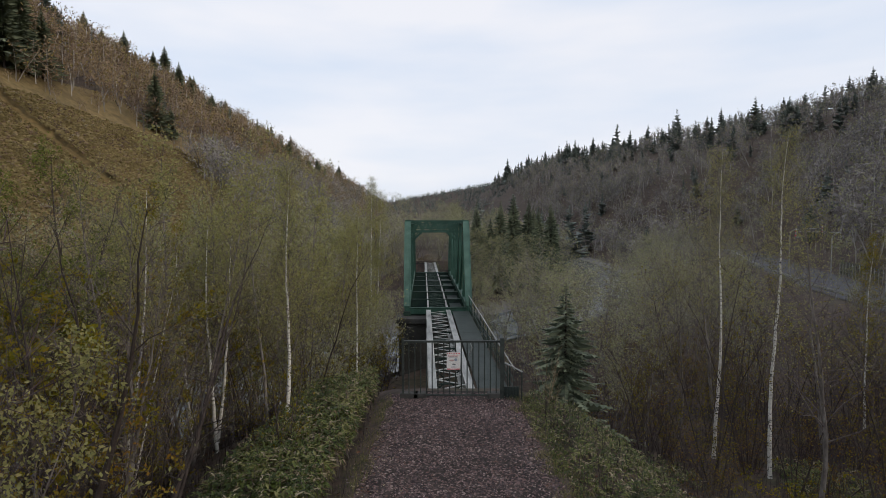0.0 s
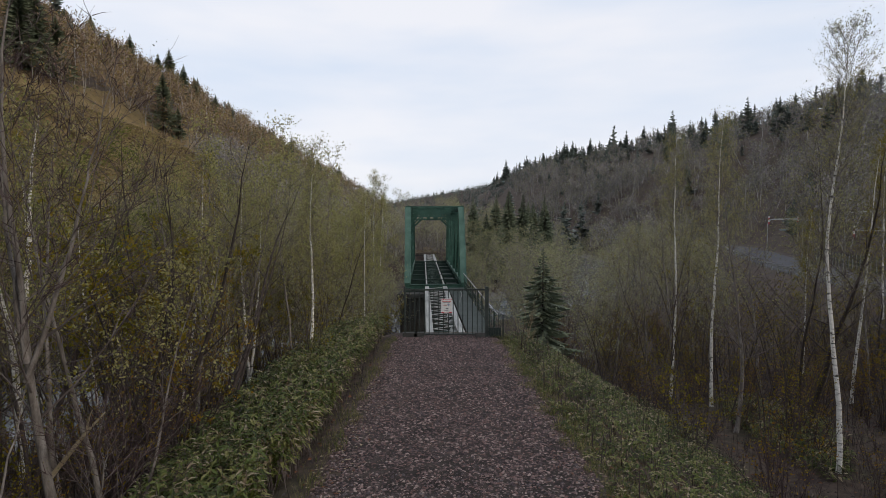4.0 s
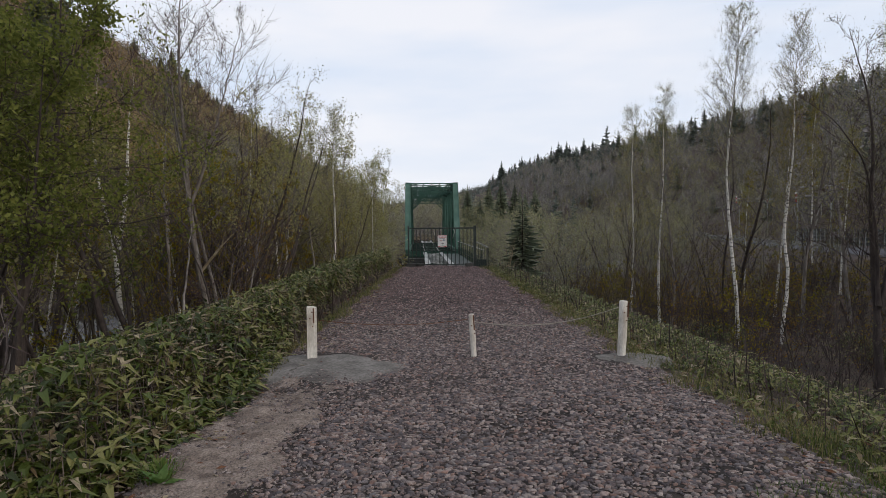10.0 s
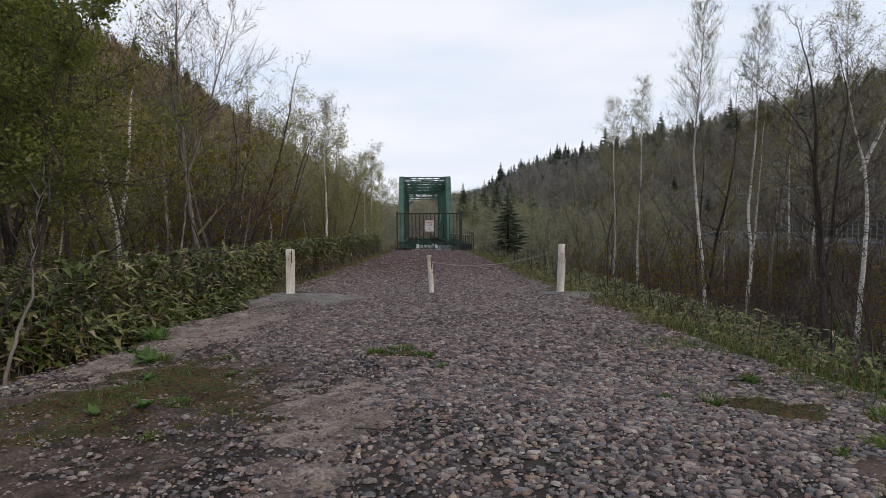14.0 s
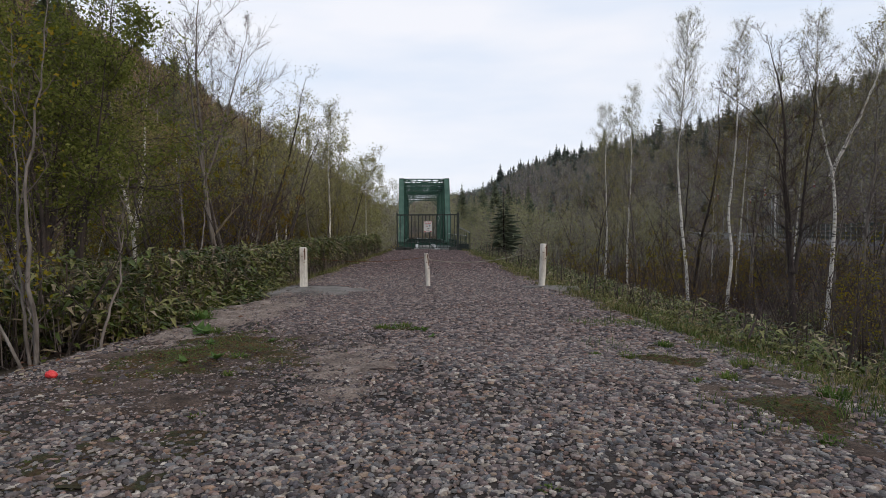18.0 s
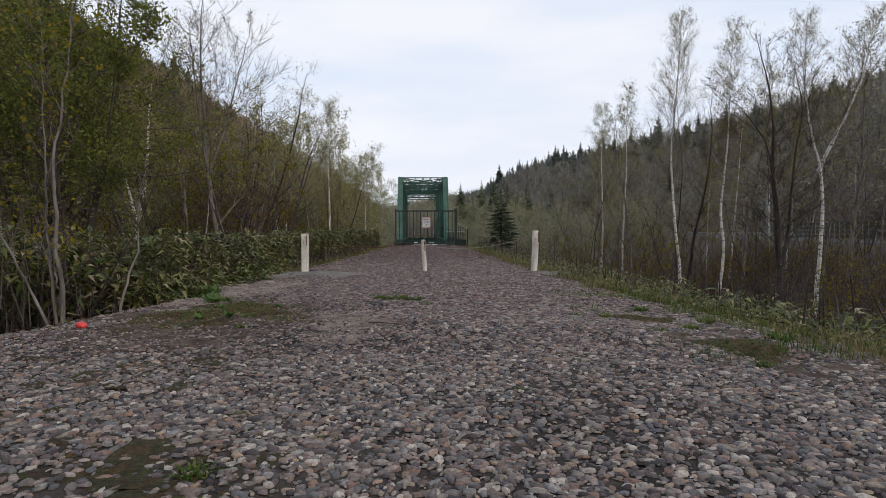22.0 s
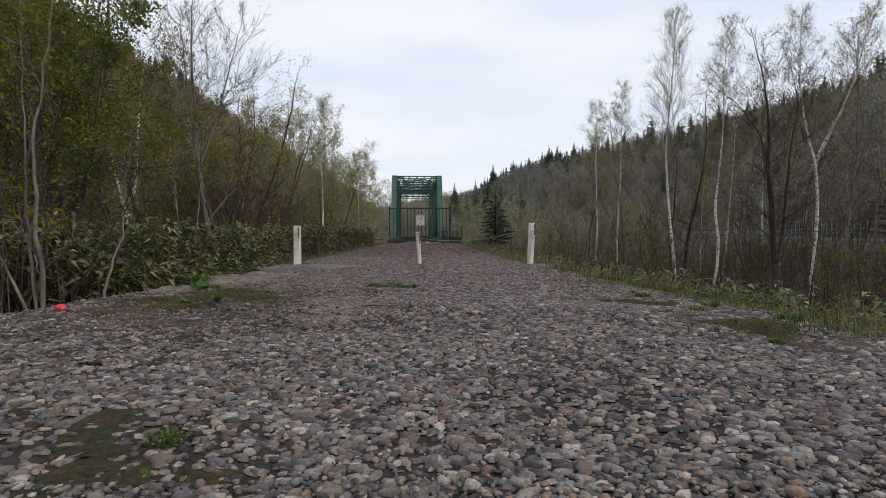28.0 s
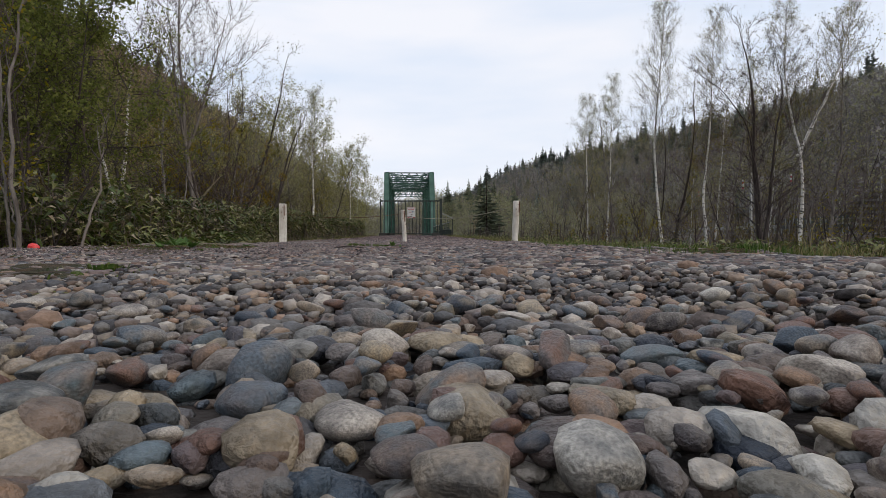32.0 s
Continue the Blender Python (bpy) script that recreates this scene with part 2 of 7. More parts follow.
# twigs lightened and greyed so that the valley's haze sits in their colour
M_HAZETWIG = mat("haze_paled_twigs", [(0.134, 0.126, 0.130), (0.224, 0.212, 0.212), (0.284, 0.257, 0.244)], 0.11, bump=0, spread=0.12, space="World")
M_FARBARK = mat("far_bark", [(0.11, 0.1, 0.09), (0.26, 0.24, 0.22), (0.45, 0.43, 0.41)], 0.1, bump=0, spread=0.2, space="World")
M_WARMTWIG = mat("warm_far_twigs", [(0.130, 0.095, 0.073), (0.227, 0.163, 0.112), (0.273, 0.208, 0.130)], 0.11, bump=0, spread=0.12, space="World")
M_WARMLEAF = mat("warm_far_leaves", [(0.162, 0.135, 0.046), (0.270, 0.223, 0.068), (0.297, 0.196, 0.081)], 0.11, bump=0, spread=0.15, thin=0.3, space="World")
# leaves lightened likewise: haze over the distant crowns is part of this colour
M_HAZELEAF = mat("haze_paled_leaves", [(0.213, 0.224, 0.123), (0.325, 0.330, 0.179), (0.325, 0.297, 0.196)], 0.11, bump=0, spread=0.15, thin=0.45, space="World")
M_LEAF_PALE = mat("pale_spring_leaf", [(0.198, 0.204, 0.083), (0.297, 0.292, 0.110), (0.352, 0.319, 0.138)], 1.0, bump=0, spread=0.25, thin=0.5)
M_MEADOWLEAF = mat("meadow_leaf", [(0.2, 0.16, 0.075), (0.29, 0.235, 0.112), (0.36, 0.295, 0.15)], 0.15, bump=0, spread=0.2, thin=0.4, space="World")
# paler copy of the truss green: light on the end posts' faces as colour
M_LITGREEN = mat("lit_green_paint", [(0.038, 0.088, 0.07), (0.062, 0.13, 0.105), (0.09, 0.165, 0.14)], 1.2, rough=0.55, bump=0.1, bump_scale=20)
M_GREEN = mat("green_paint", [(0.016, 0.052, 0.04), (0.028, 0.078, 0.06), (0.045, 0.105, 0.084)], 1.2, rough=0.5, bump=0.1, bump_scale=20)
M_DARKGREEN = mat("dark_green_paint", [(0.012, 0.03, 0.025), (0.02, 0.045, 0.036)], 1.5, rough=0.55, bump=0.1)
M_GIRDER = mat("weathered_girder_top", [(0.17, 0.18, 0.175), (0.33, 0.34, 0.33), (0.43, 0.44, 0.43)], 2.0, rough=0.6, bump=0.2, squash=(1, 0.2, 1))
M_GATE = mat("gate_paint", [(0.02, 0.026, 0.024), (0.05, 0.06, 0.055)], 2.0, rough=0.5, bump=0.1)
M_RAIL = mat("galvanised_rail", [(0.25, 0.26, 0.26), (0.42, 0.43, 0.43)], 3.0, rough=0.45, metal=0.6, bump=0.05)
M_DECK = mat("walkway_sheet", [(0.018, 0.028, 0.026), (0.036, 0.05, 0.046)], 0.8, rough=0.65, bump=0.2)
M_CONCRETE = mat("concrete", [(0.08, 0.072, 0.066), (0.14, 0.13, 0.12), (0.19, 0.178, 0.166)], 2.6, bump=0.7, bump_scale=50, speck=0.35)
M_PIER = mat("pier_concrete", [(0.03, 0.031, 0.029), (0.075, 0.074, 0.07)], 0.7, bump=0.4, bump_scale=20)
M_WHITE = mat("old_white_paint", [(0.4, 0.36, 0.31), (0.62, 0.59, 0.54), (0.68, 0.66, 0.62)], 5.0, rough=0.6, bump=0.3, bump_scale=40, squash=(1, 1, 0.4))
M_RUST = mat("rust", [(0.08, 0.035, 0.02), (0.16, 0.075, 0.04)], 12.0, bump=0.3)
M_SIGN = mat("sign_white", [(0.6, 0.6, 0.58), (0.72, 0.72, 0.7)], 3.0, rough=0.4, bump=0)
M_SIGNRED = mat("sign_red", [(0.42, 0.03, 0.05), (0.5, 0.05, 0.07)], 3.0, rough=0.4, bump=0)
M_SIGNORANGE = mat("sign_pale_red", [(0.45, 0.3, 0.29), (0.5, 0.36, 0.34)], 3.0, rough=0.4, bump=0)
M_SIGNBLUE = mat("sign_blue_grey", [(0.24, 0.28, 0.34), (0.3, 0.34, 0.4)], 3.0, rough=0.4, bump=0)
M_SIGNGREY = mat("sign_grey", [(0.12, 0.12, 0.13), (0.16, 0.16, 0.17)], 3.0, rough=0.4, bump=0)
M_ROAD = mat("asphalt", [(0.055, 0.055, 0.062), (0.095, 0.095, 0.105)], 0.5, bump=0.3, bump_scale=60, space="World")
M_ROPE = mat("pale_rope", [(0.2, 0.185, 0.15), (0.33, 0.31, 0.26)], 30.0, bump=0.5, bump_scale=200)
M_RED = mat("red_plastic", [(0.55, 0.03, 0.035), (0.7, 0.06, 0.06)], 20.0, rough=0.4, bump=0)
M_MOSS = mat("moss", [(0.017, 0.01, 0.005), (0.046, 0.026, 0.009), (0.028, 0.031, 0.007), (0.064, 0.035, 0.011), (0.035, 0.045, 0.009)], 3.2, bump=1.0, bump_scale=60, space="World", speck=0.6)
M_DAMP = mat("damp_moss", [(0.013, 0.008, 0.005), (0.036, 0.021, 0.008), (0.023, 0.027, 0.007), (0.049, 0.027, 0.010), (0.029, 0.039, 0.009)], 5.0, bump=1.0, bump_scale=60, space="World", speck=0.6)
M_MOSSRED = mat("rusty_moss", [(0.052, 0.026, 0.008), (0.098, 0.052, 0.014)], 30.0, bump=0.6, bump_scale=120, space="World", speck=0.5)
M_MOSSGREEN = mat("green_moss", [(0.035, 0.055, 0.01), (0.075, 0.1, 0.018)], 30.0, bump=0.6, bump_scale=120, space="World", speck=0.5)
# pale mottling in the base colour stands in for the sky's reflection
M_WATER = mat("sky_paled_water", [(0.05, 0.06, 0.065), (0.16, 0.18, 0.19), (0.3, 0.32, 0.33)], 0.3, rough=0.2, bump=0.5, bump_scale=2.5, space="World")
M_WATER.node_tree.nodes["Principled BSDF"].inputs["Specular IOR Level"].default_value = 0.5


# ---- mesh helpers ----
class Geo:
    """Collects vertices and faces in numpy blocks."""

    def __init__(self):
        self.v, self.f, self.m, self.n = [], [], [], 0

    def add(self, v, f, m=0):
        v, f = np.asarray(v, float), np.asarray(f, int)
        self.v.append(v)
        self.f.append(f + self.n)
        self.m.append(np.full(len(f), m) if np.isscalar(m) else np.asarray(m))
        self.n += len(v)

    def mesh(self, name, mats, smooth=True):
        me = bpy.data.meshes.new(name)
        v = np.concatenate(self.v)
        me.vertices.add(len(v))
        me.vertices.foreach_set("co", v.ravel().astype(np.float32))
        sizes = np.concatenate([np.full(len(f), f.shape[1]) for f in self.f])
        loops = np.concatenate([f.ravel() for f in self.f])
        me.loops.add(len(loops))
        me.loops.foreach_set("vertex_index", loops.astype(np.int32))
        me.polygons.add(len(sizes))
        starts = np.concatenate(([0], np.cumsum(sizes)[:-1]))
        me.polygons.foreach_set("loop_start", starts.astype(np.int32))
        me.polygons.foreach_set("material_index", np.concatenate(self.m).astype(np.int32))
        me.polygons.foreach_set("use_smooth", np.full(len(sizes), smooth))
        for x in mats if isinstance(mats, (list, tuple)) else [mats]:
            me.materials.append(x)
        me.update(calc_edges=True)
        return me


def part(name, data, material, parent, label=""):
    """One mesh object under a thing or a part; data: a mesh, a Geo or a bmesh."""
    if isinstance(data, Geo):
        data = data.mesh(name, material)
    elif isinstance(data, bmesh.types.BMesh):
        me = bpy.data.meshes.new(name)
        data.to_mesh(me)
        data.free()
        me.materials.append(material)
        data = me
    ob = new(name, data)
    ob.parent = parent
    return tagged(ob, label)


def thing(name, label, category, group="", kind="", m=None):
    ob = new(name)
    if m is not None:
        ob.matrix_world = m
    return tagged(ob, label, category, group, kind)


def box(x0, x1, y0, y1, z0, z1, bevel=0.0):
    bm = bmesh.new()
    bmesh.ops.create_cube(bm, size=1.0, matrix=Matrix.Translation(((x0 + x1) / 2, (y0 + y1) / 2, (z0 + z1) / 2)) @ Matrix.Diagonal((x1 - x0, y1 - y0, z1 - z0, 1)))
    if bevel:
        bmesh.ops.bevel(bm, geom=bm.edges[:], offset=bevel, segments=2, affect="EDGES", profile=0.6)
    return bm


def add_beam(g, a, b, s, u, m=0):
    v = [p + i * s + j * u for p in (a, b) for i, j in ((-1, -1), (1, -1), (1, 1), (-1, 1))]
    g.add(v, [(0, 1, 2, 3), (7, 6, 5, 4), (0, 4, 5, 1), (1, 5, 6, 2), (2, 6, 7, 3), (3, 7, 4, 0)], m)


def bar(g, a, b, w, h, up=(0, 0, 1), m=0):
    a, b, up = np.array(a, float), np.array(b, float), np.array(up, float)
    d = (b - a) / np.linalg.norm(b - a)
    s = np.cross(d, up)
    s /= np.linalg.norm(s)
    add_beam(g, a, b, s * w / 2, np.cross(s, d) * h / 2, m)


def tube(g, pts, radii, sides=6, m=0, cap=False):
    pts, radii = np.asarray(pts, float), np.asarray(radii, float)
    n = len(pts)
    d = np.gradient(pts, axis=0)
    d /= np.linalg.norm(d, axis=1)[:, None] + 1e-9
    ref = np.array([0.31, 0.95, 0.05]) if abs(d[0][2]) > 0.7 else np.array([0, 0, 1.0])
    s = np.cross(d, ref)
    s /= np.linalg.norm(s, axis=1)[:, None] + 1e-9
    u = np.cross(d, s)
    a = np.arange(sides) * 2 * np.pi / sides
    v = pts[:, None, :] + radii[:, None, None] * (np.cos(a)[None, :, None] * s[:, None, :] + np.sin(a)[None, :, None] * u[:, None, :])
    i, j = np.meshgrid(np.arange(n - 1), np.arange(sides), indexing="ij")
    k = (j + 1) % sides
    f = np.stack([i * sides + j, i * sides + k, (i + 1) * sides + k, (i + 1) * sides + j], -1).reshape(-1, 4)
    g.add(v.reshape(-1, 3), f, m)
    if cap:
        top = (n - 1) * sides
        g.add(np.vstack([v[-1], pts[-1:]]), [(q, (q + 1) % sides, sides) for q in range(sides)], m)


def tile(v, f, places, turn, size, tilt=None):
    """Copies of one small mesh at many places, as one vertex and one face block."""
    v, f, places = np.asarray(v, float), np.asarray(f, int), np.asarray(places, float)
    size = np.asarray(size, float)
    if size.ndim == 1:
        size = np.repeat(size[:, None], 3, 1)
    w = v[None] * size[:, None, :]
    if tilt is not None:
        c, s = np.cos(tilt)[:, None], np.sin(tilt)[:, None]
        w = np.stack([w[..., 0], c * w[..., 1] - s * w[..., 2], s * w[..., 1] + c * w[..., 2]], -1)
    c, s = np.cos(turn)[:, None], np.sin(turn)[:, None]
    w = np.stack([c * w[..., 0] - s * w[..., 1], s * w[..., 0] + c * w[..., 1], w[..., 2]], -1) + places[:, None, :]
    ff = f[None] + (np.arange(len(places)) * len(v))[:, None, None]
    return w.reshape(-1, 3), ff.reshape(-1, f.shape[1])


# ---- the lie of the land ----
def waves(x, y, size, seed=0):
    """Smooth unevenness between about -1 and 1."""
    r = np.random.RandomState(seed)
    z = 0
    for i in range(7):
        a, q, ph = r.uniform(0, 2 * np.pi), r.uniform(0.6, 1.9) / size, r.uniform(0, 2 * np.pi)
        z = z + np.sin((x * np.cos(a) + y * np.sin(a)) * q * 2 + ph)
    return z / 3.2


def smooth(a, b, x):
    t = np.clip((x - a) / (b - a), 0, 1)
    return t * t * (3 - 2 * t)


RIVER = np.array([(-120, -60), (-70, -30), (-36, 0), (-22, 34), (-2, 59), (17, 78), (30, 105), (40, 140), (42, 190), (30, 260), (5, 380)], float)
ROAD = np.array([(29, -120), (30, -40), (31, 0), (34, 30), (40, 53.6), (52, 85), (66, 117), (70, 160), (60, 215), (46, 290)], float)


def away(line, x, y):
    """The distance from a line of points."""
    best = np.full(np.shape(x), 1e9)
    for (ax, ay), (bx, by) in zip(line[:-1], line[1:]):
        t = np.clip(((x - ax) * (bx - ax) + (y - ay) * (by - ay)) / ((bx - ax) ** 2 + (by - ay) ** 2), 0, 1)
        best = np.minimum(best, np.hypot(x - ax - t * (bx - ax), y - ay - t * (by - ay)))
    return best


def road_x(y):
    return np.interp(y, ROAD[:, 1], ROAD[:, 0])


def crest(y):
    return np.interp(y, [-40, -14, -10, -4, 10, 22], [-0.02, -0.05, -0.08, -0.13, -0.1, -0.02])


def edges(y):
    left = np.interp(y, [-40, -12, -6, 0, 12, 21.5], [-4.5, -3.2, -2.6, -2.5, -2.2, -1.9])
    right = np.interp(y, [-40, -12, -6, 0, 12, 21.5], [5.0, 4.6, 3.9, 3.6, 3.1, 2.6])
    return left, right


def height(x, y):
    x, y = np.asarray(x, float), np.asarray(y, float)
    left, right = edges(y)
    # valley floor on both sides of the embankment
    d_l, d_r = np.maximum(0, left - x), np.maximum(0, x - right)
    side_l = crest(y) - 0.05 - np.interp(d_l, [0, 0.6, 2.5, 6.5, 11, 14], [0, 0.12, 0.5, 2.2, 4.2, 5.0])
    deep = smooth(12, 30, y)
    floor_r = -3.0 - 1.4 * deep
    side_r = crest(y) - 0.05 + (floor_r + 0.1) * smooth(0, 8.5, d_r) ** 0.9
    z = np.where(x < (left + right) / 2, side_l, side_r)
    cut = smooth(22.2, 25.5, y) * (1 - smooth(92, 96, y))
    z = z * (1 - cut) + np.minimum(z, -4.6) * cut
    # beyond the far abutment the line runs on a low bank
    far_floor = -3.2 + 3.1 * (1 - smooth(3, 9, np.abs(x + 2.5)))
    z = np.where(y > 94, far_floor, z)
    z = z + 0.12 * waves(x, y, 5, 3) * smooth(0.5, 4, np.maximum(d_l, d_r))
    # river bed
    bed = away(RIVER, x, y)
    z = np.where(bed < 24, np.minimum(z, -6.6 + 6.6 * smooth(5, 21, bed)), z)
    # the road's bench
    rx = road_x(y)
    bench = smooth(-14, -4.5, x - rx)
    z = z * (1 - bench) - 0.05 * bench
    # hills
    rise_r = np.maximum(0, x - np.interp(y, [-120, 0, 53, 117, 160, 230, 320, 450, 600], [35, 37, 46, 71, 74, 62, 40, 6, -22]))
    top_r = np.interp(y, [-100, 60, 170, 250, 420, 600, 900], [70, 70, 74, 77, 86, 80, 50])
    hill_r = 0.72 * rise_r * (1 + 0.1 * waves(x, y, 40, 5))
    hill_r = top_r * (1 - np.exp(-hill_r / top_r * 1.3)) - 0.7 * np.maximum(0, rise_r - 95)
    base_l = sum(np.interp(y + o, [-200, -20, 20, 40, 120, 300, 600], [-140, -62, -42, -36, -32, -30, -20]) for o in (-24, -12, 0, 12, 24)) / 5
    rise_l = np.maximum(0, base_l - x)
    top_l = np.interp(y, [-100, 60, 130, 170, 260, 420, 600, 900], [134, 134, 132, 124, 96, 56, 28, 24])
    hill_l = (0.9 + 0.14 * smooth(30, 180, y)) * rise_l * (1 + 0.07 * waves(x, y, 30, 8))
    hill_l = top_l * (1 - np.exp(-(hill_l / top_l) ** 1.15 * 1.15)) - 0.8 * np.maximum(0, rise_l - 92)
    far = 44 * smooth(430, 720, y)
    z = z + hill_r + hill_l
    return np.where(y > 430, np.maximum(z, far * (1 + 0.004 * np.clip(x, -150, 150)) + 3 * waves(x, y, 70, 2) * smooth(430, 500, y)), z)


# ---- ground, road, river ----
def grid_mesh(name, xs, ys, fz, mats, pick=None):
    X, Y = np.meshgrid(xs, ys, indexing="ij")
    Z = fz(X, Y)
    nx, ny = X.shape
    i, j = np.meshgrid(np.arange(nx - 1), np.arange(ny - 1), indexing="ij")
    f = np.stack([i * ny + j, (i + 1) * ny + j, (i + 1) * ny + j + 1, i * ny + j + 1], -1).reshape(-1, 4)
    v = np.stack([X, Y, Z], -1).reshape(-1, 3)
    g = Geo()
    g.add(v, f, pick(v[f].mean(1)) if pick else 0)
    return g.mesh(name, mats)


gx = np.concatenate([[-2500, -1200, -700, -450, -320], np.arange(-250, -40, 5), np.arange(-40, 62, 1.0), np.arange(62, 260, 5), [320, 450, 700, 1200, 2500]])
gy = np.concatenate([[-2500, -1000, -400, -200], np.arange(-120, -24, 6), np.arange(-24, 50, 0.8), np.arange(50, 120, 2.0), np.arange(120, 760, 8), [800, 950, 1300, 2000, 4000]])


def ground_pick(c):
    x, y, z = c.T
    out = np.zeros(len(c), int)
    base_l = np.interp(y, [-20, 20, 40, 120, 300], [-62, -42, -36, -32, -30])
    edge = 30 - 0.06 * (y - 95) + 4 * waves(x, y, 25, 4)
    out[(x < base_l - 6) & (z < edge + 7) & (y < 230)] = 1
    out[(away(RIVER, x, y) < 9)] = 2
    return out


ground = tagged(new("ground", grid_mesh("ground", gx, gy, height, [M_LITTER, M_MEADOW, M_BED], ground_pick)), "brown leaf-littered valley floor and hillsides", "ground", kind="structure")


def ribbon(name, line, half, z, material, n=220, over=0.0):
    s = np.concatenate([[0], np.cumsum(np.hypot(*np.diff(line, axis=0).T))])
    q = np.linspace(0, s[-1], n)
    c = np.stack([np.interp(q, s, line[:, k]) for k in (0, 1)], -1)
    for _ in range(6):
        c[1:-1] = (c[:-2] + 2 * c[1:-1] + c[2:]) / 4
    d = np.gradient(c, axis=0)
    d /= np.linalg.norm(d, axis=1)[:, None]
    side = np.stack([d[:, 1], -d[:, 0]], -1)
    cols = np.linspace(-half, half, 7)
    v = np.concatenate([np.c_[c + side * w, np.full(n, z + over * (1 - (w / half) ** 2))] for w in cols])
    i, j = np.meshgrid(np.arange(6), np.arange(n - 1), indexing="ij")
    f = np.stack([i * n + j, (i + 1) * n + j, (i + 1) * n + j + 1, i * n + j + 1], -1).reshape(-1, 4)
    g = Geo()
    g.add(v, f)
    return new(name, g.mesh(name, material))


tagged(ribbon("water", RIVER, 6.0, -6.15, M_WATER), "river running between wooded banks, the sky's pale reflection put into its colour", "river", kind="structure")
tagged(ribbon("road", ROAD, 3.6, 0.02, M_ROAD, over=0.06), "pale grey asphalt road along the foot of the hill", "road", kind="structure")


def path_z(x, y):
    left, right = edges(y)
    left = left + 0.18 * waves(x * 0, y, 1.1, 11)
    right = right + 0.18 * waves(x * 0, y, 1.3, 12)
    inside = smooth(-0.25, 0.4, np.minimum(x - left, right - x))
    return (crest(y) + 0.012 * waves(x, y, 0.35, 13) + 0.02 * waves(x, y, 1.4, 14)) * inside + (height(x, y) - 0.15) * (1 - inside)


path = tagged(new("gravel_path", grid_mesh("gravel_path", np.concatenate([[-5.5, -5.0, -4.6], np.arange(-4.3, 5.0, 0.13), [5.3, 5.8]]), np.concatenate([np.arange(-40, -16, 0.5), np.arange(-16, 21.8, 0.16)]), path_z, [M_GAPDIRT])), "broad purplish-grey gravel track on a railway embankment", "gravel path", kind="structure")


# ---- bridge ----
def steel(name, g, parent, material=None, label=""):
    return part(name, g.mesh(name, material or M_GREEN, smooth=False), None, parent, label)


BRIDGE = pose(0.36, 22.6, -0.22, 0, 0, 2.0)


def lattice(g, a, b, w, depth, n, up):
    """A laced member: two slim flanges with zigzag lacing between them."""
    a, b = np.array(a, float), np.array(b, float)
    d = b - a
    s = np.cross(d / np.linalg.norm(d), up)
    s /= np.linalg.norm(s)
    for k in (-1, 1):
        bar(g, a + k * s * w / 2, b + k * s * w / 2, 0.07, depth, up)
    for i in range(n):
        p, q = a + d * i / n, a + d * (i + 1) / n
        k = 1 if i % 2 else -1
        bar(g, p + k * s * w / 2, q - k * s * w / 2, 0.05, 0.03, up)


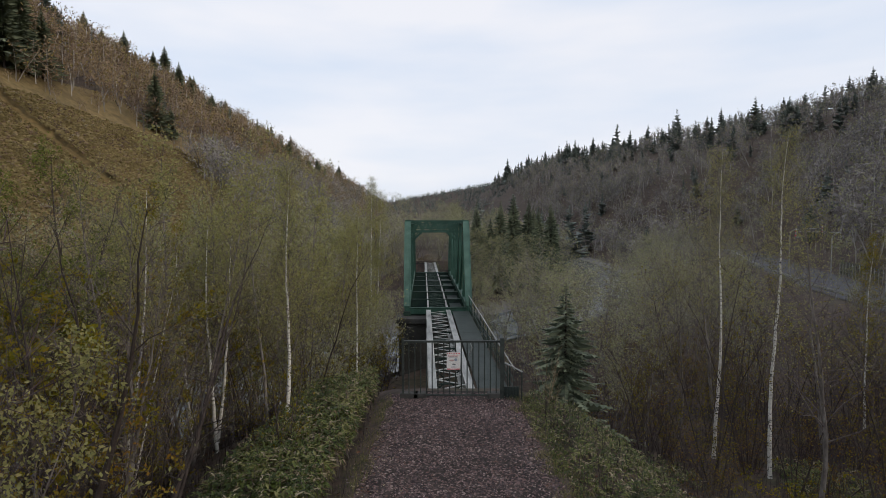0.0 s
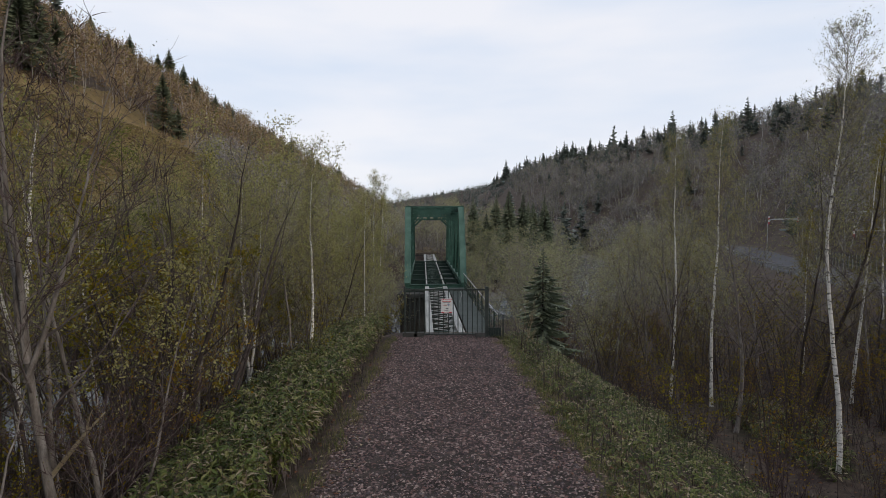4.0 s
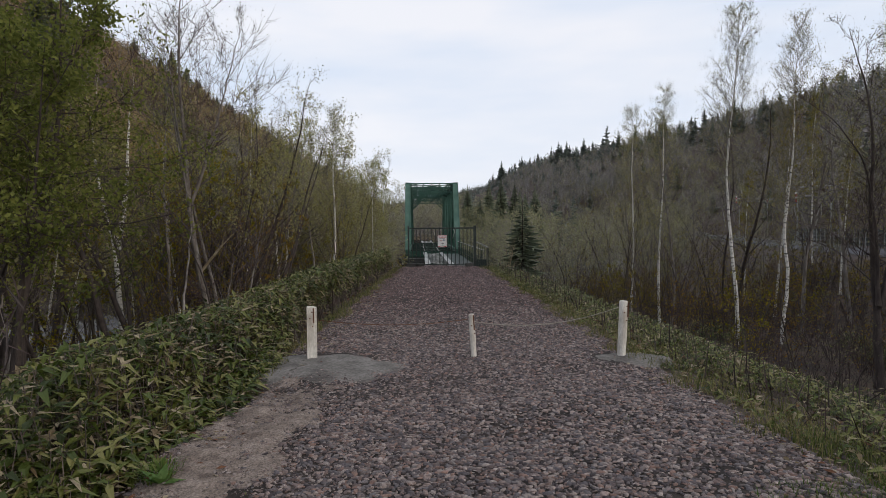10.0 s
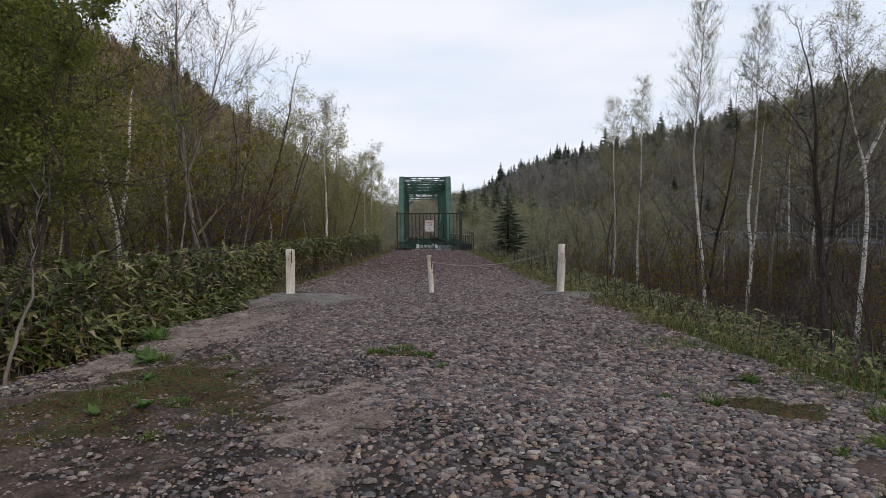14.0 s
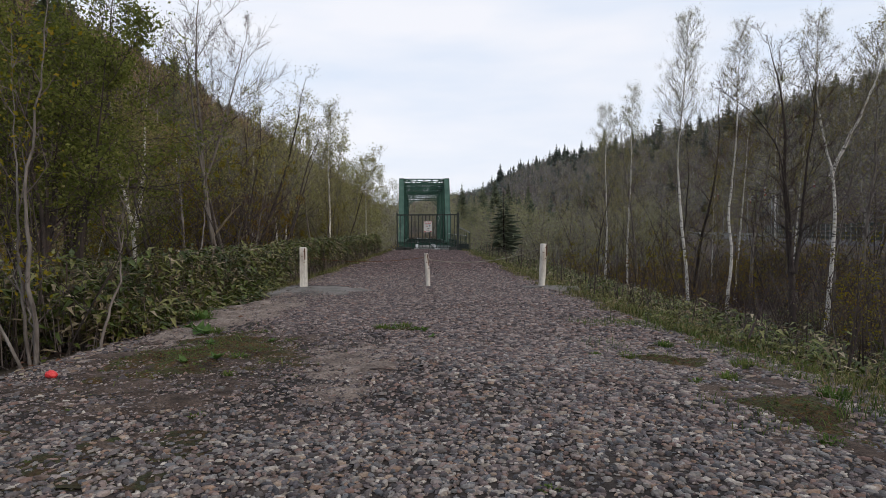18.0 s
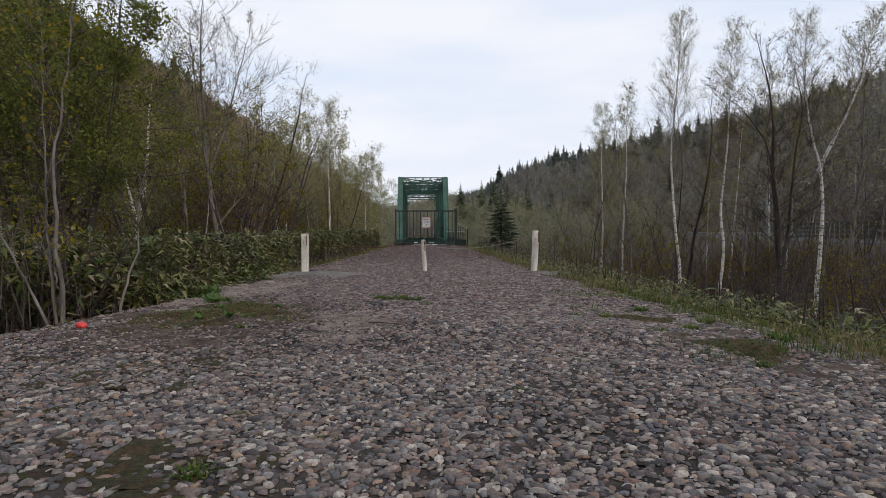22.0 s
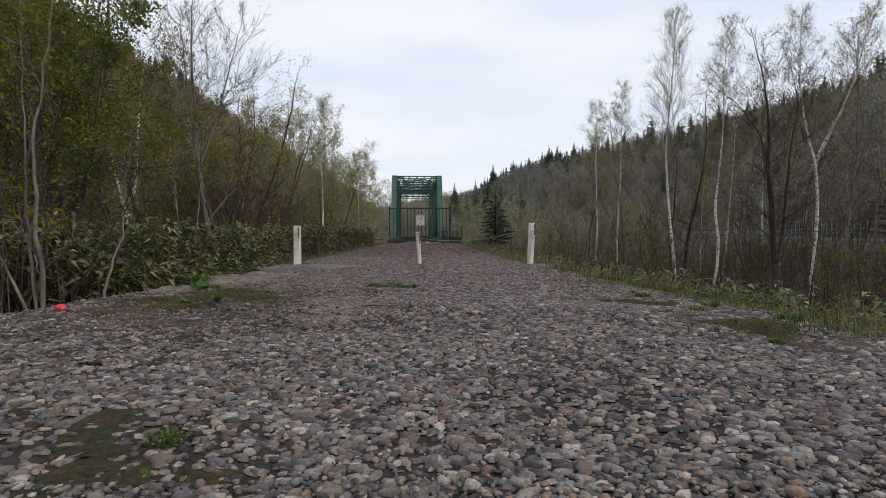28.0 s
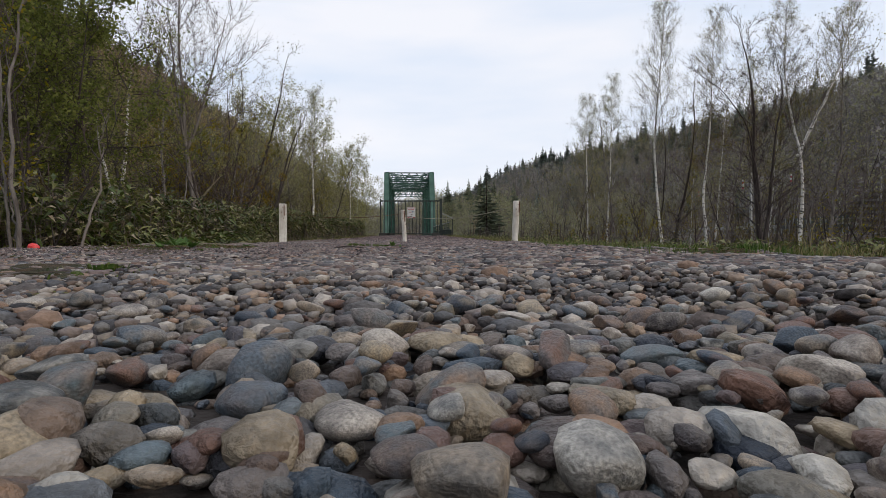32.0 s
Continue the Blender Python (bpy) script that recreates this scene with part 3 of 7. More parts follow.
def truss_bridge():
    t = thing("truss_bridge", "green-painted steel railway truss bridge over the river", "bridge", m=BRIDGE)
    y0, y1, n = 21.2, 52.4, 6
    top_z, low_z, half = 6.93, 0.15, 2.47
    step = (y1 - y0) / n
    top0, top1 = y0 + 3.2, y1 - 3.2
    for k in (-1, 1):
        x = k * half
        for a, b in (((x, y0, low_z), (x, top0, top_z)), ((x, y1, low_z), (x, top1, top_z))):
            g = Geo()
            bar(g, a, b, 0.5, 0.36)
            for s in (-1, 1):
                bar(g, np.array(a) + (s * 0.245, 0, 0), np.array(b) + (s * 0.245, 0, 0), 0.05, 0.46)
            steel("end_post", g, t, M_LITGREEN, "sloping green end post, light on its face put into the paint")
        g = Geo()
        bar(g, (x, top0 - 0.15, top_z), (x, top1 + 0.15, top_z), 0.44, 0.34)
        bar(g, (x, top0 - 0.15, top_z + 0.19), (x, top1 + 0.15, top_z + 0.19), 0.52, 0.03)
        steel("top_chord", g, t)
        g = Geo()
        bar(g, (x, y0 - 0.2, low_z - 0.05), (x, y1 + 0.2, low_z - 0.05), 0.4, 0.42)
        steel("bottom_chord", g, t)
        for i in range(1, n):
            y = y0 + i * step
            g = Geo()
            lattice(g, (x, y, low_z), (x, y, top_z), 0.3, 0.3, 14, (1, 0, 0))
            steel("hanger", g, t)
        for i in range(1, n - 1):
            y = y0 + i * step
            lo, hi = ((y, low_z), (y + step, top_z)) if i >= n / 2 else ((y + step, low_z), (y, top_z))
            g = Geo()
            lattice(g, (x, lo[0], lo[1]), (x, hi[0], hi[1]), 0.26, 0.16, 16, (1, 0, 0))
            steel("diagonal", g, t)
    # floor beams, stringers and lacing
    for i in range(n + 1):
        y = y0 + i * step
        g = Geo()
        bar(g, (-half, y, -0.3), (half, y, -0.3), 0.04, 0.72)
        for z in (-0.66, 0.07):
            bar(g, (-half, y, z), (half, y, z), 0.3, 0.035)
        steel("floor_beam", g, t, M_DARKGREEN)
    for x in (-0.78, 0.78):
        g = Geo()
        for i in range(n):
            a, b = y0 + i * step + 0.16, y0 + (i + 1) * step - 0.16
            bar(g, (x, a, 0.0), (x, b, 0.0), 0.13, 0.03)
            bar(g, (x, a, -0.25), (x, b, -0.25), 0.03, 0.46)
        steel("stringer", g, t, M_GIRDER, "pale weathered stringer top")
    for i in range(n):
        g = Geo()
        a, m = y0 + i * step, 5
        for q in range(m):
            ya, yb = a + 0.2 + (step - 0.4) * q / m, a + 0.2 + (step - 0.4) * (q + 1) / m
            bar(g, (-0.66, ya, 0.0), (0.66, yb, 0.0), 0.07, 0.03)
            bar(g, (-0.66, yb, -0.02), (0.66, yb, -0.02), 0.07, 0.03)
        steel("deck_lacing", g, t, M_DARKGREEN)
        g = Geo()
        bar(g, (-half, a, -0.62), (half, a + step, -0.62), 0.12, 0.08)
        bar(g, (half, a, -0.64), (-half, a + step, -0.64), 0.12, 0.08)
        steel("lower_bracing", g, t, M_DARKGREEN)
    for y in (y0 - 0.12, y1 + 0.12):
        g = Geo()
        bar(g, (-half, y, -0.12), (half, y, -0.12), 0.06, 0.5)
        bar(g, (-half, y, 0.14), (half, y, 0.14), 0.2, 0.03)
        steel("end_cross_girder", g, t)
    # portals and sway frames
    for y, near in ((top0, 1), (top1, 1), *((y0 + i * step, 0) for i in range(2, n - 1))):
        g = Geo()
        bar(g, (-half, y, top_z + 0.12), (half, y, top_z + 0.12), 0.22, 0.1)
        low = top_z - 0.8 if near else top_z - 0.95
        bar(g, (-half, y, low), (half, y, low), 0.16, 0.1)
        bar(g, (-half, y, (low + top_z) / 2), (half, y, (low + top_z) / 2), 0.05, 0.06)
        m = 12
        for q in range(m):
            xa, xb = -half + 2 * half * q / m, -half + 2 * half * (q + 1) / m
            za, zb = (low, top_z + 0.1) if q % 2 else (top_z + 0.1, low)
            bar(g, (xa, y, za), (xb, y, zb), 0.08, 0.06, (0, 1, 0))
        for k in (-1, 1):
            bar(g, (k * (half - 0.15), y, low - 1.0), (k * (half - 1.2), y, low), 0.12, 0.11, (0, 1, 0))
            bar(g, (k * (half - 0.15), y, top_z + 0.05), (k * 0.35, y, low + 0.25), 0.06, 0.07, (0, 1, 0))
        steel("portal_frame" if near else "sway_frame", g, t)
    for i in range(1, 2 * n - 2):
        y = top0 + (top1 - top0) * i / (2 * n - 2)
        g = Geo()
        for z in (top_z + 0.12, top_z - 0.14):
            bar(g, (-half, y, z), (half, y, z), 0.14, 0.07)
        for q in range(8):
            xa, xb = -half + 2 * half * q / 8, -half + 2 * half * (q + 1) / 8
            bar(g, (xa, y, top_z + (0.1 if q % 2 else -0.12)), (xb, y, top_z + (-0.12 if q % 2 else 0.1)), 0.06, 0.05, (0, 1, 0))
        steel("top_strut", g, t)
    tops = [top0, *(y0 + i * step for i in range(2, n - 1)), top1]
    for a, b in zip(tops[:-1], tops[1:]):
        g = Geo()
        bar(g, (-half, a, top_z + 0.1), (half, b, top_z + 0.1), 0.12, 0.08)
        bar(g, (half, a, top_z + 0.06), (-half, b, top_z + 0.06), 0.12, 0.08)
        steel("top_bracing", g, t)
    for k in (-1, 1):
        for y in (y0, y1):
            part("bearing", box(k * half - 0.3, k * half + 0.3, y - 0.3, y + 0.3, -0.5, -0.12, 0.05), M_DARKGREEN, t)


def girder_span(y0, y1):
    t = thing("girder_span", "pale-topped twin steel girder approach span with zigzag lacing", "bridge span", group="approach spans", m=BRIDGE)
    for x in (-0.78, 0.78):
        g = Geo()
        bar(g, (x, y0, 0.0), (x, y1, 0.0), 0.34, 0.035)
        bar(g, (x, y0, -0.66), (x, y1, -0.66), 0.03, 1.28)
        bar(g, (x, y0, -1.3), (x, y1, -1.3), 0.36, 0.04)
        gd = steel("girder", g, t, M_GIRDER)
        for s in (-0.14, 0.02, 0.15):
            g = Geo()
            bar(g, (x + s, y0, 0.027), (x + s, y1, 0.027), 0.06, 0.02)
            steel("cover_plate", g, gd, M_GIRDER)
    m = int((y1 - y0) / 0.75)
    for q in range(m):
        g = Geo()
        ya, yb = y0 + (y1 - y0) * q / m, y0 + (y1 - y0) * (q + 1) / m
        a, b = (-0.6, 0.6) if q % 2 else (0.6, -0.6)
        bar(g, (a, ya, -0.08), (b, yb, -0.08), 0.09, 0.03)
        steel("lacing_bar", g, t, M_GIRDER)
        if q % 3 == 0:
            g = Geo()
            bar(g, (-0.62, ya, -0.26), (0.62, ya, -0.26), 0.09, 0.06)
            bar(g, (-0.62, ya, -0.26), (0.62, ya, -1.3), 0.07, 0.05)
            bar(g, (0.62, ya, -0.26), (-0.62, ya, -1.3), 0.07, 0.05)
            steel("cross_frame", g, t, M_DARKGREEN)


def walkway():
    t = thing("walkway", "dark sheet-metal walkway with a galvanised handrail beside the track", "walkway", m=BRIDGE)
    for i in range(10):
        y = -0.3 + i * 2.1
        part("deck_sheet", box(1.12, 2.42, y, y + 2.085, -0.16, -0.1, 0.01), M_DECK, t)
    for i in range(15):
        y = 21.5 + i * 2.05
        part("deck_sheet", box(1.12, 2.1, y, y + 2.03, -0.32, -0.26, 0.01), M_DECK, t)
    for i in range(11):
        y = 0.3 + i * 2.0
        g = Geo()
        tube(g, [(2.46, y, -0.2), (2.46, y, 1.05)], [0.025, 0.025], 8)
        part("rail_post", g, M_DARKGREEN, t)
    for z, r, m in ((1.07, 0.03, M_RAIL), (0.6, 0.02, M_DARKGREEN), (0.25, 0.02, M_DARKGREEN)):
        g = Geo()
        tube(g, [(2.46, -0.9, z), (2.46, 8, z), (2.46, 14, z + 0.01), (2.46, 21.2, z)], [r] * 4, 8)
        part("handrail" if m is M_RAIL else "mid_rail", g, m, t)
    for i in range(40):
        y = 0.3 + i * 0.5
        g = Geo()
        tube(g, [(2.46, y, -0.1), (2.46, y, 0.6)], [0.012, 0.012], 5)
        part("baluster", g, M_DARKGREEN, t)


def pier(y, top, w, d, name="bridge_pier"):
    t = thing(name, "dark weathered concrete bridge support rising from the river bank", "bridge pier", m=BRIDGE)
    bm = box(-w / 2, w / 2, y - d / 2, y + d / 2, -7.5, top - 0.4, 0.15)
    part("shaft", bm, M_PIER, t)
    part("cap", box(-w / 2 - 0.25, w / 2 + 0.25, y - d / 2 - 0.2, y + d / 2 + 0.2, top - 0.4, top, 0.06), M_PIER, t)


truss_bridge()
girder_span(-0.6, 20.7)
girder_span(53.0, 73.3)
walkway()
pier(20.95, -0.5, 6.2, 2.2)
pier(52.65, -0.5, 6.2, 2.2)
pier(-1.2, -0.05, 5.0, 1.2, "abutment")
pier(74.0, -0.15, 5.0, 1.2, "abutment")


# ---- gate ----
def gate():
    t = thing("gate", "tall dark steel barred gate closing off the bridge", "gate", m=pose(0, 20.87, -0.04))
    x0, x1, top = -1.53, 2.25, 2.24
    for x, w in ((x0, 0.08), (x1, 0.16)):
        part("gate_post", box(x - w / 2, x + w / 2, -w / 2, w / 2, 0, top + 0.1, 0.01), M_GATE, t)
    for z, h in ((top - 0.04, 0.08), (0.14, 0.06)):
        part("gate_rail", box(x0 + 0.04, x1 - 0.08, -0.03, 0.03, z - h / 2, z + h / 2, 0.008), M_GATE, t)
    n = 17
    for i in range(1, n):
        x = x0 + (x1 - x0) * i / n
        part("gate_bar", box(x - 0.022, x + 0.022, -0.02, 0.02, 0.17, top - 0.08, 0.005), M_GATE, t)
    for x, w in ((-1.3, 0.35), (2.0, 0.3), (-0.9, 0.25)):
        part("footing", box(x - w, x + w, -0.05, 0.3, -0.05, 0.2, 0.03), M_PIER, t)
    g = Geo()
    tube(g, [(1.03, -0.05, top - 0.1), (1.1, -0.09, top - 0.25), (1.02, -0.1, top - 0.45), (1.0, -0.06, top - 0.62)], [0.018] * 4, 6)
    part("chain", g, M_RAIL, t)


def wing_fence():
    t = thing("wing_fence", "low dark barred fence panel beside the gate", "fence", m=pose(2.34, 20.78, -0.25))
    part("fence_post", box(0.62, 0.68, -0.03, 0.03, -0.6, 1.3, 0.008), M_GATE, t)
    g = Geo()
    tube(g, [(0, 0, 1.62), (0.65, -0.15, 1.3)], [0.028, 0.028], 8)
    part("fence_rail", g, M_RAIL, t, "galvanised sloping top rail")
    part("fence_rail", box(0.0, 0.62, -0.02, 0.02, 0.1, 0.15, 0.005), M_GATE, t)
    for i in range(5):
        x = 0.1 + i * 0.11
        part("fence_bar", box(x - 0.012, x + 0.012, -0.012 - 0.02 * i, 0.012 - 0.02 * i, 0.12, 1.55 - 0.47 * x, 0.003), M_GATE, t)
    part("side_sheet", box(-0.03, 0.6, 0.3, 0.34, -0.5, 0.6, 0.01), M_DECK, t)


def warning_sign():
    t = thing("warning_sign", "white warning sign with red bands hung on the gate bars", "sign", m=pose(0.39, 20.8, 1.42))
    part("board", box(-0.255, 0.255, -0.008, 0.008, -0.34, 0.34, 0.004), M_SIGN, t)
    part("red_band", box(-0.24, 0.24, -0.013, -0.009, 0.275, 0.325), M_SIGNRED, t)
    part("red_band", box(-0.24, 0.24, -0.013, -0.009, -0.325, -0.28), M_SIGNRED, t)
    for i, x in enumerate((-0.19, -0.1, -0.02, 0.07, 0.16)):
        part("lettering_bar", box(x - 0.03, x + 0.03, -0.017, -0.014, 0.285, 0.316), M_SIGN, t)
    for x0, x1, z in ((-0.2, 0.2, 0.205), (-0.16, 0.16, 0.165), (-0.1, 0.05, -0.22), (-0.12, 0.12, -0.297)):
        part("lettering_bar", box(x0, x1, -0.017, -0.0135, z - 0.012, z + 0.012), M_SIGNRED if z > 0.19 else M_SIGNGREY if z > -0.25 else M_SIGN, t)

    def blob(cx, cz, rx, rz, material):
        bm = bmesh.new()
        bmesh.ops.create_cone(bm, segments=20, radius1=1, radius2=1, depth=0.004, cap_ends=True, matrix=pose(cx, -0.0115, cz, 90) @ Matrix.Diagonal((rx, rz, 1, 1)))
        part("pictogram", bm, material, t)

    blob(-0.06, 0.03, 0.09, 0.035, M_SIGNORANGE)
    blob(0.09, 0.06, 0.06, 0.055, M_SIGNBLUE)
    blob(0.02, -0.12, 0.07, 0.03, M_SIGNGREY)


gate()
wing_fence()
warning_sign()


# ---- barrier posts ----
def pad(name, cx, cy, rx, ry, z, label, seed):
    """A low, worn, rounded concrete apron."""
    r = np.random.RandomState(seed)
    n, rings = 28, 6
    a = np.arange(n) * 2 * np.pi / n
    rad = 1 + 0.1 * np.sin(2 * a + seed) + 0.06 * np.sin(5 * a + 1) + r.uniform(-0.03, 0.03, n)
    v = [(cx, cy, z)]
    for k in range(1, rings + 1):
        q = k / rings
        for i in range(n):
            px, py = cx + rx * rad[i] * q * np.cos(a[i]), cy + ry * rad[i] * q * np.sin(a[i])
            v.append((px, py, z + 0.006 * np.sin(9 * px) * np.cos(7 * py) - (0.16 if k == rings else 0.05 * q ** 3)))
    f3 = [(0, 1 + i, 1 + (i + 1) % n) for i in range(n)]
    f4 = [(1 + k * n + i, 1 + (k + 1) * n + i, 1 + (k + 1) * n + (i + 1) % n, 1 + k * n + (i + 1) % n) for k in range(rings - 1) for i in range(n)]
    g = Geo()
    g.add(v, f3)
    g.f.append(np.array(f4))
    g.m.append(np.zeros(len(f4), int))
    return tagged(new(name, g.mesh(name, M_CONCRETE)), label, "concrete pad", group="concrete pads")


pad("concrete_pad", -1.75, -1.35, 1.55, 1.15, -0.105, "broad worn grey concrete pad at a barrier post's foot", 3)
pad("concrete_pad", 3.45, -1.0, 0.8, 0.6, -0.105, "small worn grey concrete pad at a barrier post's foot", 7)


def barrier_post(x, y, z, h, w, lean, label, round_post):
    t = thing("barrier_post", label, "post", group="barrier posts", m=pose(x, y, z, lean[0], lean[1], 12))
    if round_post:
        g = Geo()
        tube(g, [(0, 0, -0.25), (0, 0, 0.02), (0.004, 0, h * 0.5), (0, 0, h - 0.02), (0, 0, h)], [w / 2, w / 2, w / 2 * 1.02, w / 2, w / 2 * 0.85], 16, cap=True)
        part("shaft", g, M_WHITE, t)
    else:
        bm = box(-w / 2, w / 2, -w / 2, w / 2, -0.25, h, 0.012)
        part("shaft", bm, M_WHITE, t)
        part("side_channel", box(w / 2 + 0.002, w / 2 + 0.03, -w / 2 + 0.01, w / 2 - 0.02, -0.2, h - 0.01, 0.004), M_WHITE, t)
    for i, (dx, dz) in enumerate(((0.02, h - 0.09), (-0.015, h - 0.2), (0.03, h - 0.34))):
        g = Geo()
        tube(g, [(dx, -w / 2 - 0.003, dz), (dx, -w / 2 + 0.02, dz)], [0.011, 0.011], 8)
        g.add([(dx, -w / 2 - 0.004, dz)] + [(dx + 0.012 * np.cos(q), -w / 2 - 0.003, dz + 0.012 * np.sin(q)) for q in np.arange(8) * np.pi / 4], [(0, 1 + i, 1 + (i + 1) % 8) for i in range(8)])
        part("bolt_hole", g, M_RUST, t)
    part("rust_streak", box(w / 2 - 0.035, w / 2 - 0.012, -w / 2 - 0.004, -w / 2 + 0.01, h - 0.28, h - 0.02, 0.002), M_RUST, t)


barrier_post(-2.08, -0.76, -0.11, 0.9, 0.14, (0, 0), "squarish white-painted barrier post with rust marks on a concrete pad", False)
barrier_post(0.79, -0.77, -0.1, 0.74, 0.1, (0, -3.5), "short leaning white-painted barrier post in the gravel", True)
barrier_post(3.4, -0.79, -0.11, 0.96, 0.15, (0, 2.5), "round white-painted barrier post holding a rope", True)


def rope(a, b, sag, radius, material, label):
    g = Geo()
    a, b = np.array(a), np.array(b)
    q = np.linspace(0, 1, 28)[:, None]
    tube(g, a + (b - a) * q - np.array((0, 0, sag)) * 4 * q * (1 - q), np.full(28, radius), 6)
    tagged(new("rope", g.mesh("rope", material)), label, "rope", group="ropes between the posts")


rope((3.36, -0.79, 0.74), (0.8, -0.77, 0.5), 0.17, 0.008, M_ROPE, "thin pale rope sagging between two barrier posts")
rope((0.72, -0.77, 0.55), (-2.0, -0.76, 0.56), 0.1, 0.006, M_RUST, "thin rust-brown cord strung between two barrier posts")


# ---- trees ----
def spread_dir(r, az, up):
    return np.array((np.cos(az) * np.cos(up), np.sin(az) * np.cos(up), np.sin(up)))


def arm(r, start, d, length, n, bend, wob):
    """The points of a limb that bends upwards and wanders a little."""
    pts, p, d = [start], np.array(start, float), np.array(d, float)
    for i in range(n):
        d = d + np.array((r.normal(0, wob), r.normal(0, wob), bend + r.normal(0, wob)))
        d /= np.linalg.norm(d)
        p = p + d * length / n
        pts.append(p)
    return np.array(pts)


def leaf_cards(r, points, per, size, scatter):
    """Small pointed leaves round points."""
    n = len(points) * per
    c = np.repeat(np.asarray(points), per, 0) + r.normal(0, scatter, (n, 3))
    a = r.normal(0, 1, (n, 3))
    a /= np.linalg.norm(a, axis=1)[:, None]
    b = np.cross(a, r.normal(0, 1, (n, 3)))
    b /= np.linalg.norm(b, axis=1)[:, None]
    s = size * r.uniform(0.6, 1.35, (n, 1))
    v = np.stack([c - a * s, c + b * s * 0.5, c + a * s, c - b * s * 0.5], 1).reshape(-1, 3)
    return v, np.arange(4 * n).reshape(-1, 4)


def grow(seed, h, r0, stems=1, first=0.3, limbs=28, reach=0.28, up=0.5, bend=0.12, twigs=7, leaves=5, leaf=0.07, lean=0.03, wob=0.05, scatter=0.12, twig_r=0.0042, spines=None, limb_r=0.4, sub=0, clump=1.0, side=0.6):
    """The blocks of a broad-leaved tree: trunk, limbs, side limbs, twigs and leaves.
    twigs: so many on each limb and side limb; clump: the share of twigs that bear leaves; side: how thick further stems are."""
    r = np.random.RandomState(seed)
    trunk, crown = Geo(), Geo()
    tips = []
    count = len(spines) if spines else stems
    for s in range(count):
        az0 = r.uniform(0, 2 * np.pi)
        tilt = lean + (0.16 + 0.1 * r.rand() if stems > 1 else 0)
        hh = h * (1 if s == 0 else r.uniform(0.7, 0.95))
        k = 22 if spines else 12
        d0 = np.array((np.cos(az0) * tilt, np.sin(az0) * tilt, 1))
        base = np.array((0.12 * np.cos(az0), 0.12 * np.sin(az0), -0.5)) * (1 if stems > 1 else np.array((0, 0, 1)))
        pts = arm(r, base, d0 / np.linalg.norm(d0), hh + 0.5, k, 0.02, wob * 0.6)
        if spines:
            line = np.array(spines[s], float)
            q = np.linspace(line[0, -1], line[-1, -1], k + 1)
            depth = 0.25 * waves(q, q * 0, 4, seed + s) * (q - q[0]) / (1 + q[-1] - q[0]) * 2
            if line.shape[1] == 3:
                depth = np.interp(q, line[:, 2], line[:, 1])
            pts = np.stack([np.interp(q, line[:, -1], line[:, 0]), depth, q], -1)
            pts[1:-1] = (pts[:-2] + 2 * pts[1:-1] + pts[2:]) / 4
            pts[1:] += 0.012 * r.normal(0, 1, (k, 3)) * (1, 1, 0)
        rr = r0 * (side if s else 1) * (1 - np.linspace(0, 1, k + 1) * 0.95) ** 1.05
        rr[0] *= 1.35
        tube(trunk, pts, rr, 7)
        low = 0.12 if spines and spines[s][0][-1] > 1 else first
        number = limbs // max(stems, len(spines or ()))
        for i in range(number):
            t = low + (0.98 - low) * ((i + r.rand()) / number)
            q = t * k
            i0 = min(int(q), k - 1)
            p = pts[i0] + (pts[i0 + 1] - pts[i0]) * (q - i0)
            rad = np.interp(t, np.linspace(0, 1, k + 1), rr)
            az = i * 2.4 + r.uniform(-0.5, 0.5)
            ln = h * reach * (1 - ((t - low) / (1 - low)) * 0.72) * r.uniform(0.55, 1.15)
            lp = arm(r, p, spread_dir(r, az, up + r.uniform(-0.25, 0.3)), ln, 4, bend, wob * 1.8)
            thick = max(0.009, rad * limb_r)
            tube(trunk, lp, thick * np.array((1, 0.72, 0.48, 0.28, 0.1)), 4 if rad > 0.06 else 3, 1)
            axes = [(lp, ln, 4)]
            for j in range(sub):
                w = r.uniform(0.2, 0.8) * 4
                j0 = min(int(w), 3)
                o = lp[j0] + (lp[j0 + 1] - lp[j0]) * (w - j0)
                axis = lp[j0 + 1] - lp[j0]
                d = axis / (np.linalg.norm(axis) + 1e-9) + r.normal(0, 0.5, 3) + (0, 0, 0.1)
                sl = ln * r.uniform(0.3, 0.6)
                sp_ = arm(r, o, d / np.linalg.norm(d), sl, 2, bend, wob * 2)
                tube(trunk, sp_, max(0.006, thick * 0.45) * np.array((1, 0.6, 0.15)), 3, 1)
                axes.append((sp_, sl * 1.3, 2))
            for ap, al, m in axes:
                for j in range(twigs):
                    w = r.uniform(0.25, 1.0) * m
                    j0 = min(int(w), m - 1)
                    o = ap[j0] + (ap[j0 + 1] - ap[j0]) * (w - j0)
                    axis = ap[j0 + 1] - ap[j0]
                    d = axis / (np.linalg.norm(axis) + 1e-9) * 0.8 + r.normal(0, 0.6, 3) + (0, 0, 0.15)
                    tp = arm(r, o, d / np.linalg.norm(d), al * r.uniform(0.18, 0.42), 2, bend * 0.6, 0.15)
                    w2 = r.normal(0, 1, 3)
                    w2 = np.cross(w2 / np.linalg.norm(w2), tp[2] - tp[0])
                    w2 *= twig_r * 1.3 / (np.linalg.norm(w2) + 1e-9)
                    crown.add([tp[0] - w2, tp[0] + w2, tp[1] + w2 * 0.7, tp[2], tp[1] - w2 * 0.7], [(0, 1, 2), (0, 2, 4), (4, 2, 3)])
                    if clump >= 1 or r.rand() < clump:
                        tips += [tp[1], tp[2], (tp[1] + tp[2]) / 2]
